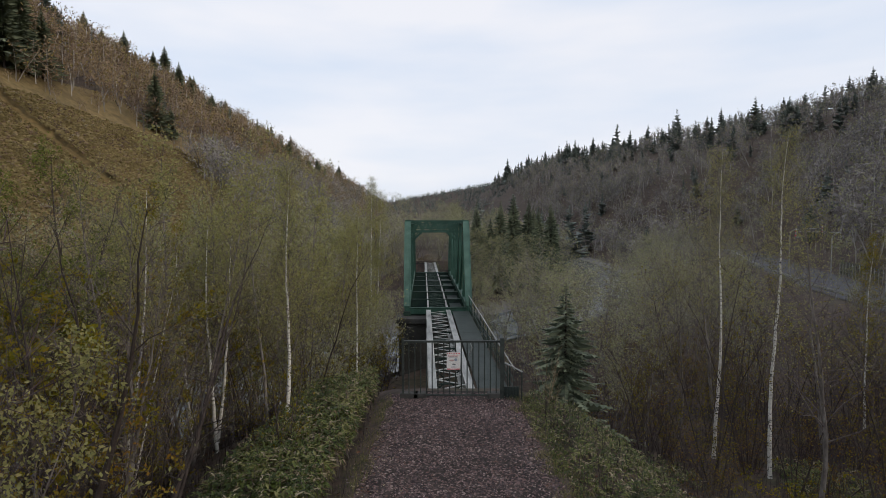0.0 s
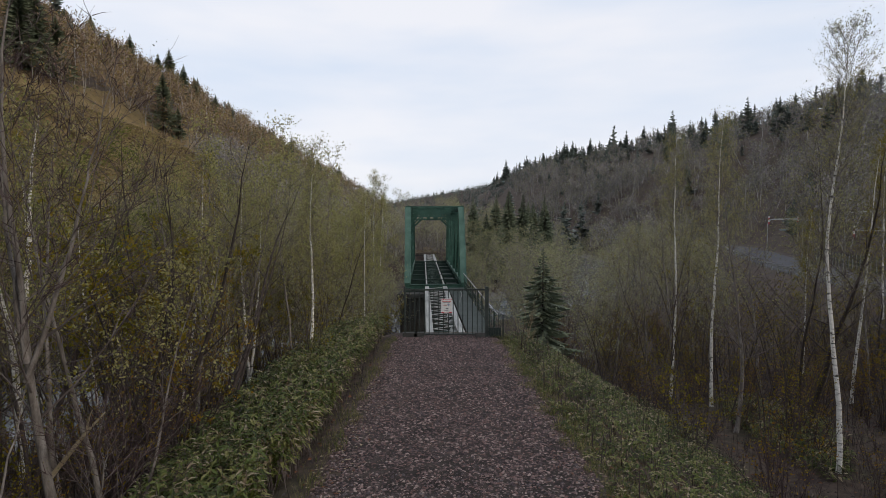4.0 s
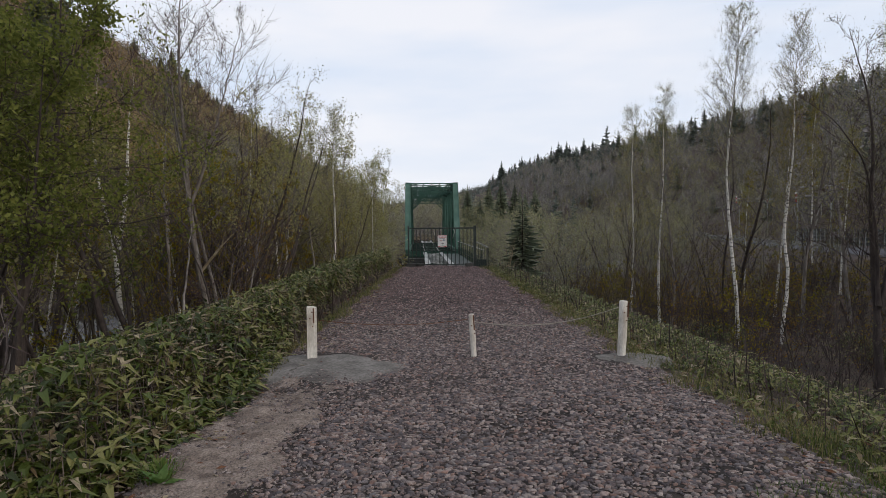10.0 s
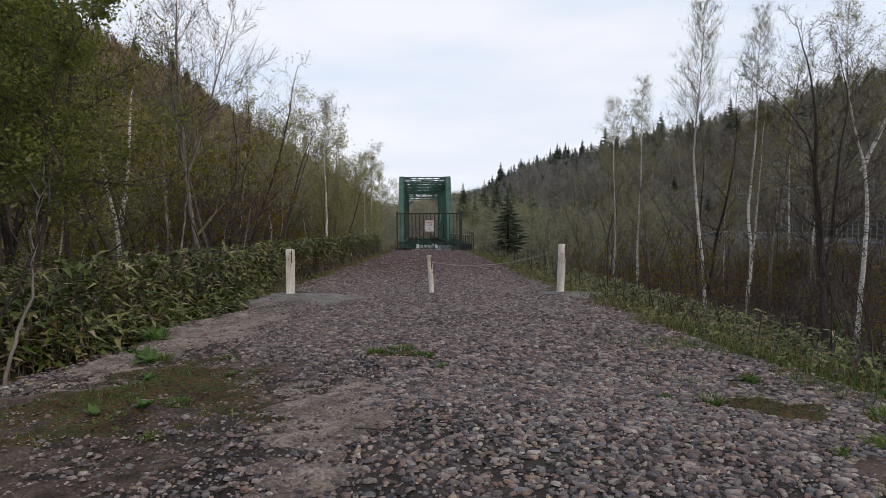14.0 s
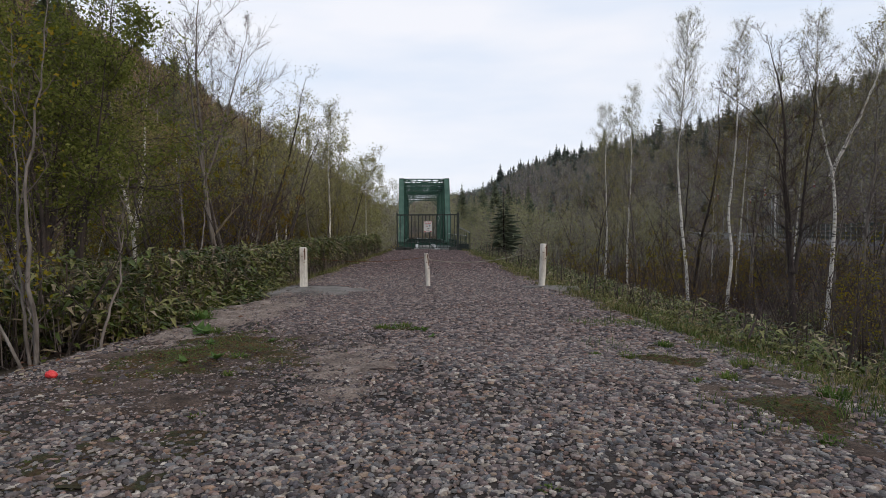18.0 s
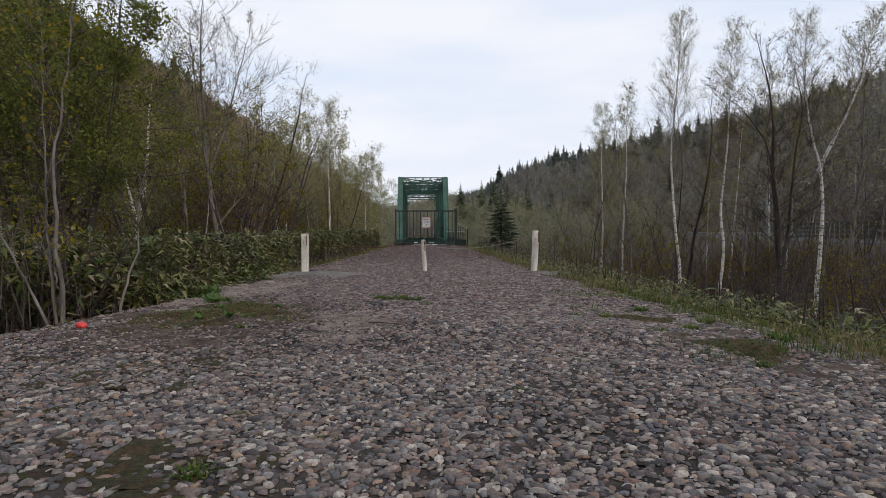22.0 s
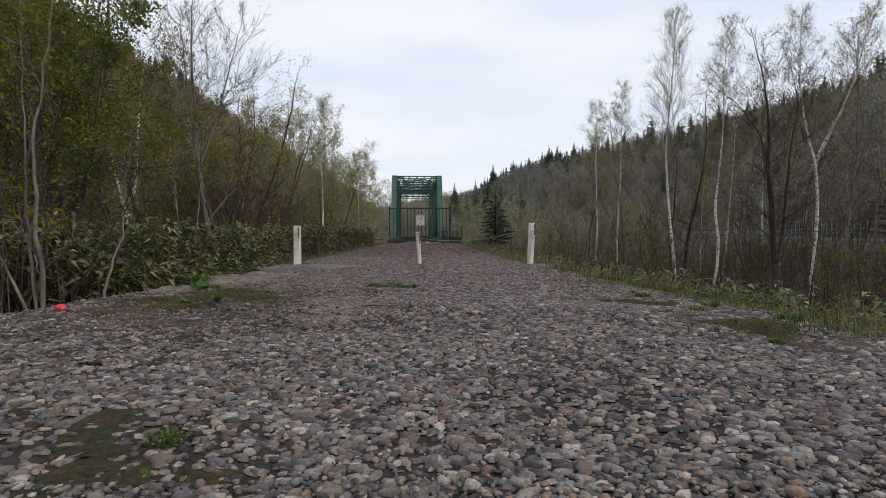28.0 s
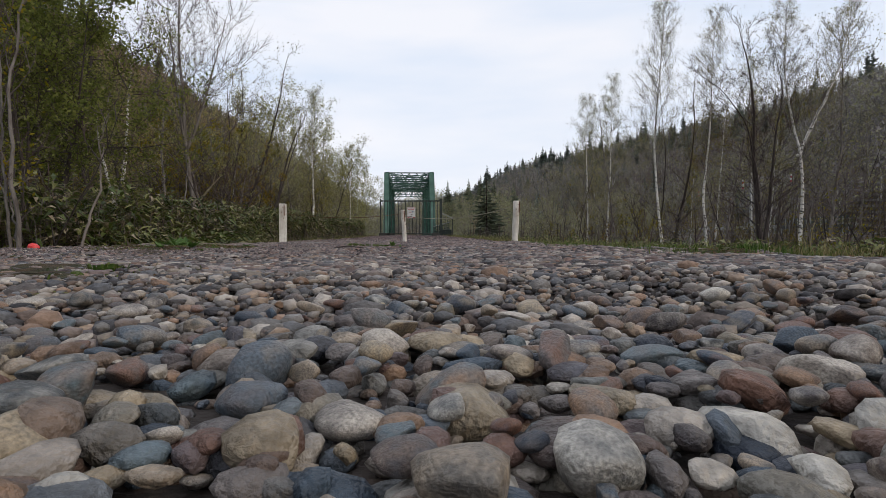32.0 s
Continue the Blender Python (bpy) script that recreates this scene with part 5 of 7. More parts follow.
for x, y, size in ((-7.7, 11.4, 1.0), (-9.7, 12.4, 1.1), (-12.0, 15.2, 1.15), (-8.5, 15.6, 1.0), (-15.0, 14.5, 1.2), (-11.0, 18.5, 1.1)):
    plant(LEAFY[0], x, y, x * 61 + y * 19, size, 1.0, group="young growth on the bank")
    TAKEN.append((x, y))
scatter(68, 26, (-17, -5.2, 25, 48), 1.6, [(THIN[1], 0.5), (LEAFY[1], 0.3), (THIN[0], 0.2)], (1.0, 1.3), "riverside trees")
scatter(69, 26, (4.5, 22, 27, 58), 1.6, [(THIN[1], 0.4), (THIN[0], 0.5), (BARE[0], 0.1)], (0.6, 0.9), "riverside trees")
scatter(71, 12, (-19, -9, 6, 24), 1.2, [(BIRCH[1], 0.6), (BIRCH[2], 0.4)], (0.7, 0.95), "birches")
for x, y, kind, size in ((-9.7, 16.5, BARE[0], 1.0), (-9.2, 19.0, LEAFY[1], 1.1), (-7.0, 21.5, LEAFY[1], 1.0), (-10.6, 15.6, BARE[2], 0.95), (-8.2, 25.0, LEAFY[1], 1.2), (-6.8, 30.0, BARE[0], 1.15), (-10.8, 24.0, BARE[0], 1.15), (-7.6, 36.0, LEAFY[1], 1.3), (-8.6, 8.4, BARE[0], 0.95)):
    plant(kind, x, y, x * 31 + y * 17, size, 1.05, group="trees on the embankment's slope")
    TAKEN.append((x, y))
for x, y, kind, size in ((17.6, 15.5, BARE[0], 1.15), (19.5, 12.0, BARE[0], 0.9), (12.0, 17.5, BARE[0], 1.0), (15.8, 19.0, BARE[2], 1.0), (21.0, 17.0, BARE[0], 1.2), (18.4, 9.6, BARE[0], 1.1), (10.8, 21.5, BARE[1], 1.1), (17.0, 24.0, BARE[0], 1.0), (20.5, 22.5, BIRCH[0], 0.95), (10.2, 27.5, BARE[0], 0.85), (14.6, 29.0, BARE[0], 1.2), (9.0, 32.0, BARE[0], 0.85)):
    plant(kind, x, y, x * 31 + y * 17, size, 1.05, group="trees on the valley floor")
    TAKEN.append((x, y))
# thick young growth on the left bank, seen from above at the start
scatter(60, 26, (-19, -6.5, 5, 24), 1.4, [(LEAFY[0], 0.4), (LEAFY[3], 0.6)], (0.9, 1.25), "young growth on the bank", True)
scatter(61, 40, (-24, -5.5, -6, 24), 1.3, [(BARE[0], 0.15), (BARE[1], 0.4), (BARE[2], 0.15), (LEAFY[1], 0.2), (BIRCH[1], 0.1)], (0.75, 1.1), "trees on the embankment's slope")
scatter(75, 14, (-22, -14.8, 15, 25), 0.9, [(LEAFY[1], 0.4), (BARE[0], 0.6)], (0.7, 0.95), "trees on the embankment's slope")
scatter(76, 14, (-22, -9, 22, 38), 1.0, [(LEAFY[1], 0.4), (THIN[1], 0.4), (THIN[0], 0.2)], (1.2, 1.45), "riverside trees")
scatter(70, 40, (-36, -5, 50, 95), 2.2, [(THIN[0], 0.35), (THIN[1], 0.65)], (0.9, 1.15), "riverside trees")
scatter(62, 40, (-32, -5, 24, 52), 2.0, [(THIN[0], 0.3), (LEAFY[1], 0.2), (THIN[1], 0.4), (BIRCH[1], 0.1)], (1.2, 1.5), "riverside trees")
scatter(63, 22, (8, 29, 12, 32), 1.7, [(BARE[0], 0.25), (BARE[1], 0.7), (BIRCH[1], 0.05)], (0.65, 0.95), "trees on the valley floor")
scatter(80, 30, (8, 29, 32, 60), 1.7, [(THIN[0], 0.65), (THIN[1], 0.35)], (0.65, 0.95), "trees on the valley floor")
scatter(64, 80, (4, 60, 50, 130), 2.2, [(THIN[0], 0.85), (THIN[1], 0.15)], (0.8, 1.1), "trees across the river")
scatter(72, 16, (7, 19, 50, 67), 1.1, [(THIN[0], 0.6), (LEAFY[3], 0.4)], (0.7, 0.95), "trees across the river")
scatter(73, 12, (18, 31, 136, 168), 1.5, [(THIN[0], 0.5), (THIN[1], 0.5)], (0.8, 1.1), "trees across the river")
for x, y in ((29, 132), (31, 141), (32.5, 150), (33, 159), (33.5, 169), (32, 178), (26, 126), (12.5, 61), (14.5, 64.5)):
    plant(THIN[0], x, y, x * 30, 1.0, 1.0, group="trees across the river")
scatter(74, 22, (2.5, 15, 84, 126), 1.4, [(THIN[0], 0.25), (THIN[1], 0.75)], (1.05, 1.35), "trees beyond the bridge")
scatter(65, 50, (-30, 6, 97, 150), 2.3, [(THIN[0], 0.4), (THIN[1], 0.6)], (0.9, 1.2), "trees beyond the bridge")
for x, y, kind, size in ((0.8, 92, THIN[1], 1.1), (2.6, 96, THIN[1], 1.2), (4.5, 82, THIN[0], 1.1), (6.2, 84, THIN[1], 1.15), (8.0, 80, THIN[1], 1.05), (10.0, 87, THIN[0], 1.1), (-1.0, 99, THIN[1], 1.15), (-3.0, 97, THIN[0], 1.1), (5.0, 79, THIN[1], 1.1), (12.5, 88, THIN[1], 1.1), (-4.5, 104, THIN[1], 1.3)):
    plant(kind, x, y, x * 57 + y, size, 1.0, group="trees beyond the bridge")
for x, y, tall in ((5.4, 88, 14.6), (7.75, 89, 12.2), (9.3, 88, 15.0), (12.2, 95, 15.8), (15.0, 96, 16.2), (19.1, 97, 17.0), (19.2, 110, 14.0), (22.4, 112, 14.5), (10.9, 103, 11.0), (13.6, 104, 14.0), (17.0, 103, 14.5), (6.5, 101, 10.5)):
    plant(TALLFIR, x, y, x * 57 + y, tall / 22, 1.3, group="tall firs")
scatter(77, 34, (17, 30, -4, 34), 1.5, [(BARE[1], 0.6), (LEAFY[3], 0.25), (BARE[0], 0.15)], (0.42, 0.6), "trees on the valley floor")
for x, y, size in ((-10.0, 9.0, 0.95), (-12.6, 11.2, 1.0), (-7.3, 9.4, 0.8), (-8.9, 5.6, 0.9), (-6.7, 11.8, 0.75), (-9.6, 14.0, 0.85)):
    plant(BARE[2], x, y, x * 57 + y * 23, size, 1.0, group="trees on the embankment's slope")
TAKEN.clear()
scatter(78, 62, (-21, -6.2, 1, 46), 1.3, [(BUSH[0], 0.5), (BUSH[1], 0.5)], (0.8, 1.25), "shrubs on the bank")
scatter(79, 85, (7.5, 25, 3, 48), 1.3, [(BUSH[0], 0.2), (BUSH[1], 0.8)], (0.75, 1.15), "shrubs on the valley floor")
for x, y in ((-4.2, 30.5), (-4.0, 33), (-4.4, 36), (-4.1, 38.5), (-4.8, 41), (-3.9, 43), (-5.0, 29), (-6.2, 31.5), (-5.2, 34), (-6.8, 36.5), (-5.4, 39), (-7.2, 41), (-8.4, 33), (-9.0, 38), (-5.8, 26.5), (-7.4, 28.5), (-6.0, 44), (-8.0, 46)):
    plant(BUSH[0], x, y, x * 40 + y * 7, 1.25, 1.1, group="shrubs on the bank")
scatter(66, 22, (-12, -4.6, 0, 22), 0.8, [(SAPLING[1], 0.4), (SAPLING[2], 0.4), (SAPLING[0], 0.2)], (0.8, 1.3), "undergrowth")
scatter(67, 80, (7.5, 27, -6, 34), 0.8, [(SAPLING[1], 0.55), (SAPLING[2], 0.3), (SAPLING[0], 0.15)], (0.8, 1.4), "undergrowth")
for x, y in ((-6.0, 32), (-6.4, 38), (-5.9, 44), (4.6, 37), (4.9, 44), (4.4, 50), (-6.5, 50), (-6.8, 27), (-8.0, 30), (-7.2, 34), (-5.6, 26), (-4.2, 36), (-4.6, 41), (-5.0, 46)):
    plant(THIN[1], x, y, x * 40 + y * 7, 0.7, 1.0, group="riverside trees")
for kind in (*BIRCH, *BARE, *LEAFY, *THIN, *BUSH, *SAPLING, SPRUCE, TALLFIR):
    for o in (*kind.children_recursive, kind):
        bpy.data.objects.remove(o)


# ---- far woods ----
def low_tree(seed, h, leafy):
    """A rounded, twiggy broad-leaved tree for the far slopes: bark, twigs and leaves as three blocks."""
    r = np.random.RandomState(seed)
    bark, twig, leaf = Geo(), Geo(), Geo()
    pts = arm(r, np.array((0, 0, -0.5)), np.array((r.normal(0, 0.1), r.normal(0, 0.1), 1)), h * 0.92, 3, 0, 0.1)
    tube(bark, pts, np.array((0.12, 0.09, 0.06, 0.02)) * h / 11, 3)
    lobes = [(pts[2] + r.normal(0, 0.1 * h, 3) * (1, 1, 0.9), h * r.uniform(0.13, 0.2)) for _ in range(4)] + [(pts[3] - (0, 0, 0.1 * h), h * 0.14), (pts[1] + r.normal(0, 0.1 * h, 3), h * 0.15)]
    for c, rad in lobes:
        o = pts[1] + (pts[2] - pts[1]) * r.rand()
        w0 = np.cross(c - o, (0.2, 0.3, 0.9))
        w0 *= 0.05 / (np.linalg.norm(w0) + 1e-9)
        twig.add([o - w0, o + w0, c], [(0, 1, 2)])
        n = 12
        d = r.normal(0, 1, (n, 3)) + (0, 0, 0.35)
        d /= np.linalg.norm(d, axis=1)[:, None]
        a, b = c + d * rad * r.uniform(0.1, 0.6, (n, 1)), c + d * rad * r.uniform(0.8, 1.35, (n, 1)) + (0, 0, 0.15 * rad)
        s = np.cross(d, r.normal(0, 1, (n, 3))) * 0.055
        twig.add(np.stack([a - s, a + s, b], 1).reshape(-1, 3), np.arange(3 * n).reshape(-1, 3))
        v, f = leaf_cards(r, b[r.rand(n) < leafy], 1, 0.24, 0.22)
        leaf.add(v, f)
        v, f = leaf_cards(r, b[: n // 2], 1, 0.27, 0.25)
        twig.add(v, f)
    return [(np.concatenate(g.v), g.f) for g in (bark, twig, leaf)]


def low_fir(seed, h, tiers=12, fine=2):
    """A ragged conifer: uneven drooping tiers with gaps round a stem."""
    r = np.random.RandomState(seed)
    g = Geo()
    tube(g, [(0, 0, -0.5), (0, 0, h * 0.97)], [0.16, 0.03], 3)
    lean = r.normal(0, 0.02, 2)
    for i in range(tiers * (fine + 4)):
        q = r.rand() ** 0.9
        z, wide = h * (0.08 + 0.9 * q), h * (0.29 * (1 - q) ** 0.8 * (0.82 + 0.3 * np.sin(13 * q + seed) * (1 - q)) + 0.012)
        az = r.uniform(0, 6.3)
        d, s = np.array((np.cos(az), np.sin(az), 0)), np.array((-np.sin(az), np.cos(az), 0))
        ln = wide * r.uniform(0.4, 1.25)
        o = np.array((lean[0] * z, lean[1] * z, z))
        e = o + d * ln - (0, 0, ln * r.uniform(-0.35, 0.3))
        w = ln * r.uniform(0.25, 0.45)
        m = o * 0.4 + e * 0.6
        g.add([o, m + s * w - (0, 0, 0.3 * w), e, m - s * w - (0, 0, 0.3 * w), o - (0, 0, 0.4 * ln + 0.1)], [(0, 1, 2), (0, 2, 3), (0, 2, 4)])
    return np.concatenate(g.v), np.concatenate([f if f.shape[1] == 3 else np.concatenate([f[:, :3], f[:, [0, 2, 3]]]) for f in g.f])


def joined(blocks, mats, name, label, category, spots, sizes, seed):
    r = np.random.RandomState(seed)
    g = Geo()
    pickd = r.randint(0, len(blocks), len(spots))
    turn = r.uniform(0, 2 * np.pi, len(spots))
    for i, kinds in enumerate(blocks):
        sel = pickd == i
        for m, (v, fs) in enumerate(kinds):
            for f in fs:
                used = np.unique(f)
                vv, ff = tile(v[used], np.searchsorted(used, f), spots[sel], turn[sel], sizes[sel])
                g.add(vv, ff, m)
    return tagged(new(name, g.mesh(name, mats, smooth=False)), label, category, kind="stuff")


def merged(kinds):
    out_kinds = []
    for v, fs in kinds:
        groups = {}
        for f in fs:
            groups.setdefault(f.shape[1], []).append(f)
        out_kinds.append((v, [np.concatenate(a) for a in groups.values()]))
    return out_kinds


LOW = [merged(low_tree(70 + i, 10.0, 0.35 + 0.12 * i)) for i in range(5)]
FIRS = [[(v, [f])] for v, f in (low_fir(80 + i, 15.0, 24) for i in range(7))]


def spots_in(seed, n, x0, x1, y0, y1, keep):
    r = np.random.RandomState(seed)
    x, y = r.uniform(x0, x1, n), r.uniform(y0, y1, n)
    z = height(x, y)
    ok = keep(x, y, z, r.rand(n))
    return np.stack([x, y, z], -1)[ok]


def clear(x, y):
    return (away(RIVER, x, y) > 9) & (np.abs(x - road_x(y)) > 7)


def meadow(x, y, z):
    base_l = np.interp(y, [-20, 20, 40, 120, 300], [-62, -42, -36, -32, -30])
    return (x < base_l - 4) & (z < 29 - 0.06 * (y - 95) + 4 * waves(x, y, 25, 4)) & (y < 235)


rz = np.random.RandomState(90)
s1 = spots_in(91, 4200, -150, -40, 40, 480, lambda x, y, z, q: ~meadow(x, y, z) & (y > -x * 0.6) & (q < 0.9 * np.exp(-np.maximum(0, y - 120) / 200)))
joined(LOW, [M_FARBARK, M_WARMTWIG, M_WARMLEAF], "hill_woods", "bare spring woods on the sunlit side of the valley", "woods", s1, rz.uniform(0.8, 1.3, len(s1)), 92)
s8 = spots_in(105, 1500, -120, -40, 60, 260, lambda x, y, z, q: ~meadow(x, y, z + 2) & meadow(x, y, z - 26) & (y > -x * 0.6))
joined(LOW, [M_FARBARK, M_WARMTWIG, M_WARMLEAF], "hill_woods", "reddish-brown brush between the trees of the sunlit slope", "brush", s8, rz.uniform(0.22, 0.45, len(s8)), 106)
s2 = spots_in(93, 5400, 36, 210, 25, 560, lambda x, y, z, q: clear(x, y) & (x > road_x(y) + 6) & (y > x * 0.6) & (q < 0.95 * np.exp(-np.maximum(0, y - 110) / 190)))
joined(LOW, [M_FARBARK, M_HAZETWIG, M_HAZELEAF], "hill_woods", "dense dark leafless woods on the shaded hillside", "woods", s2, rz.uniform(0.7, 1.15, len(s2)), 94)
s3 = spots_in(95, 4200, -60, 90, 125, 470, lambda x, y, z, q: clear(x, y) & (x < np.where(y < 230, road_x(y) - 5, 90)) & (q < np.exp(-(y - 125) / 190)))
joined(LOW, [M_FARBARK, M_HAZETWIG, M_HAZELEAF], "valley_woods", "pale budding woods filling the valley floor", "woods", s3, rz.uniform(0.8, 1.3, len(s3)), 96)
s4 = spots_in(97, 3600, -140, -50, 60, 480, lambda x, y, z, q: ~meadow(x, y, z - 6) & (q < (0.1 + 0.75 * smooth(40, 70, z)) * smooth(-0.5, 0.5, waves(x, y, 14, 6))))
joined(FIRS, [M_HAZECONIFER], "hill_conifers", "dark conifers along the ridge of the grassy hill", "conifers", s4, 0.5 * np.exp(rz.normal(0, 0.3, len(s4))), 98)
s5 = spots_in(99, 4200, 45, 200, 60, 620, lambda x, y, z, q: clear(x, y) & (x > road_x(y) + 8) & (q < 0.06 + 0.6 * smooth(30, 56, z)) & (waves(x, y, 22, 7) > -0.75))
joined(FIRS, [M_HAZECONIFER], "hill_conifers", "dark conifers crowding the shaded ridge", "conifers", s5, 0.55 * np.exp(rz.normal(0, 0.36, len(s5))), 100)
s7 = spots_in(103, 100, 10, 60, 122, 215, lambda x, y, z, q: (away(RIVER, x, y) > 6) & (np.abs(x - road_x(y)) > 6) & (q < 0.5) & (waves(x, y, 12, 9) > -0.2))
joined(FIRS, [M_HAZECONIFER], "valley_conifers", "dark conifers standing among the pale woods by the river", "conifers", s7, rz.uniform(0.7, 1.35, len(s7)), 104)
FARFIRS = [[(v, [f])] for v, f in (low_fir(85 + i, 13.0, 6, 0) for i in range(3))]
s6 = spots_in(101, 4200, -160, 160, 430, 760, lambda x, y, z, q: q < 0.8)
joined(FARFIRS, [M_HAZECONIFER], "far_conifers", "far forest closing the valley, haze put into its blue-green colour", "conifers", s6, rz.uniform(0.3, 0.52, len(s6)), 102)


# ---- bamboo grass and ground plants ----
def blade(length, w, droop):
    """One folded lance-shaped leaf along +y."""
    v = [(0, 0, 0), (-w, 0.4 * length, 0.02 * length), (0, 0.42 * length, -0.05 * length), (w, 0.4 * length, 0.02 * length), (0, length, -droop * length)]
    return np.array(v), np.array([(0, 2, 1), (0, 3, 2), (1, 2, 4), (2, 3, 4)])


def sasa_clump(r):
    """A leafy cane top: a few leaves fanned round a stem."""
    g = Geo()
    tube(g, [(0, 0, -0.7), (0.02, 0, -0.3), (0, 0.02, 0)], [0.006, 0.005, 0.004], 3, 1)
    for i in range(7):
        v, f = blade(r.uniform(0.13, 0.23), r.uniform(0.026, 0.038), r.uniform(0.2, 0.8))
        a, t = i * 2.4 + r.uniform(-0.4, 0.4), r.uniform(-0.2, 0.8)
        c, s = np.cos(t), np.sin(t)
        v = np.stack([v[:, 0], c * v[:, 1] - s * v[:, 2], s * v[:, 1] + c * v[:, 2]], -1)
        c, s = np.cos(a), np.sin(a)
        v = np.stack([c * v[:, 0] - s * v[:, 1], s * v[:, 0] + c * v[:, 1], v[:, 2] - r.uniform(0, 0.3)], -1)
        g.add(v, f, 2 if r.rand() < 0.12 else 0)
    return g


def sasa_bank(name, label, spots, tall, seed, big=1.0):
    r = np.random.RandomState(seed)
    g = Geo()
    kinds = [sasa_clump(r) for _ in range(8)]
    pickd = r.randint(0, 8, len(spots))
    turn, size = r.uniform(0, 6.3, len(spots)), big * r.uniform(0.75, 1.3, len(spots))
    p = spots.copy()
    p[:, 2] += tall * r.uniform(0.35, 1.0, len(spots))
    for i, k in enumerate(kinds):
        sel = pickd == i
        v = np.concatenate(k.v)
        for size_n in (3, 4):
            fs = [(f, m) for f, m in zip(k.f, k.m) if f.shape[1] == size_n]
            if not fs:
                continue
            f, m = np.concatenate([a for a, _ in fs]), np.concatenate([b for _, b in fs])
            used = np.unique(f)
            vv, ff = tile(v[used], np.searchsorted(used, f), p[sel], turn[sel], size[sel], r.uniform(-0.35, 0.35, sel.sum()))
            g.add(vv, ff, np.tile(m, sel.sum()))
    return tagged(new(name, g.mesh(name, [M_SASA, M_TWIG, M_DEAD], smooth=False)), label, "bamboo grass", kind="stuff")


def bank_spots(seed, n, side, y0, y1, depth, power=1.4):
    r = np.random.RandomState(seed)
    y = r.uniform(y0, y1, n)
    left, right = edges(y)
    d = depth * r.rand(n) ** power
    if side < 0:
        d = d * np.interp(y, [-2, 4, 22], [1, 0.65, 0.5]) + 0.85 * smooth(-3, 4, y) + np.interp(y, [-9, -7.4, -6, -4.5], [1.1, 0.75, 0.2, 0])
    x = left + 0.05 - d if side < 0 else right - 0.05 + d
    ok = (waves(x, y, 1.6, seed) > -1.1) & (r.rand(n) < smooth(0, 3.5, y - y0 + 1.5 * waves(x, y, 1.0, 5))) & (d < depth * (0.75 + 0.25 * waves(x, y, 1.5, 6)))
    return np.stack([x, y, height(x, y)], -1)[ok], d[ok]


sp, dd = bank_spots(111, 12500, -1, -9.6, 22, 6.0)
sasa_bank("bamboo_grass", "thick dark green bamboo grass with withered tips beside the track", sp, 0.16 + 1.15 * smooth(0.1, 1.1, dd), 112)
sp, dd = bank_spots(113, 11000, 1, -17, 22, 9.0, 1.15)
sasa_bank("bamboo_grass", "low green bamboo grass on the embankment's far side", sp[dd > 0.25], 0.1 + 0.42 * smooth(0.2, 1.8, dd[dd > 0.25]), 114, 0.72)


ro = np.random.RandomState(115)
ox, oy = ro.uniform(8.5, 19, 9000), ro.uniform(-6, 24, 9000)
ok = (waves(ox, oy, 2.6, 116) > 0.2) & (ox > 0.35 * oy + 6)
sasa_bank("bamboo_grass", "patches of dark bamboo grass between the trees on the valley floor", np.stack([ox, oy, height(ox, oy)], -1)[ok], 0.2 + 0.5 * ro.rand(ok.sum()), 119, 1.1)


def grass_verge(name, label, seed, n, place, tall, material=None):
    """Short blades of grass, straw among them, that thin out into the gravel."""
    r = np.random.RandomState(seed)
    x, y = place(r, n)
    p = np.stack([x, y, np.maximum(path_z(x, y), height(x, y)) - 0.01], -1)
    v = np.array([(-0.05, 0, 0), (0.05, 0, 0), (0.04, 0.2, 0.55), (-0.04, 0.2, 0.55), (0, 0.62, 0.85)])
    turn, size = r.uniform(0, 6.3, len(p)), tall * np.exp(r.normal(0, 0.4, len(p)))
    g = Geo()
    for f in ([(0, 1, 2, 3)], [(3, 2, 4)]):
        vv, ff = tile(v, np.array(f), p, turn, np.stack([np.clip(size * 0.6, 0.045, 0.08), size, size], -1))
        g.add(vv, ff)
    return tagged(new(name, g.mesh(name, material or M_SEDGE, smooth=False)), label, "grass", kind="stuff")


def along(side, y0, y1, inside, outside, gaps):
    """Places in a belt along one edge of the track."""
    def place(r, n):
        y = r.uniform(y0, y1, n)
        d = r.uniform(-inside, outside, n) * r.uniform(0.3, 1, n)
        left, right = edges(y)
        x = right + d if side > 0 else left - d
        ok = (waves(x, y, 0.7, gaps) > 0.1 + 0.75 * np.clip(-d / inside, -0.4, 1)) | ((d > 0.1) & (r.rand(n) < 0.4))
        return x[ok], y[ok]
    return place


grass_verge("grass", "olive grass and straw along the track's edge by the gate", 191, 26000, along(1, -5, 21.5, 0.45, 2.0, 31), 0.12)
grass_verge("grass", "olive grass and dry stalks under the bamboo grass", 192, 9000, along(-1, -4, 21.5, 0.35, 0.8, 32), 0.13)
grass_verge("grass", "fresh green grass creeping into the gravel", 193, 20000, along(1, -13.2, -4, 1.9, 1.0, 33), 0.06, M_GRASS)
grass_verge("grass", "low green grass on the shoulder of the embankment", 194, 14000, along(1, -15, -4, 0.3, 2.4, 34), 0.11)


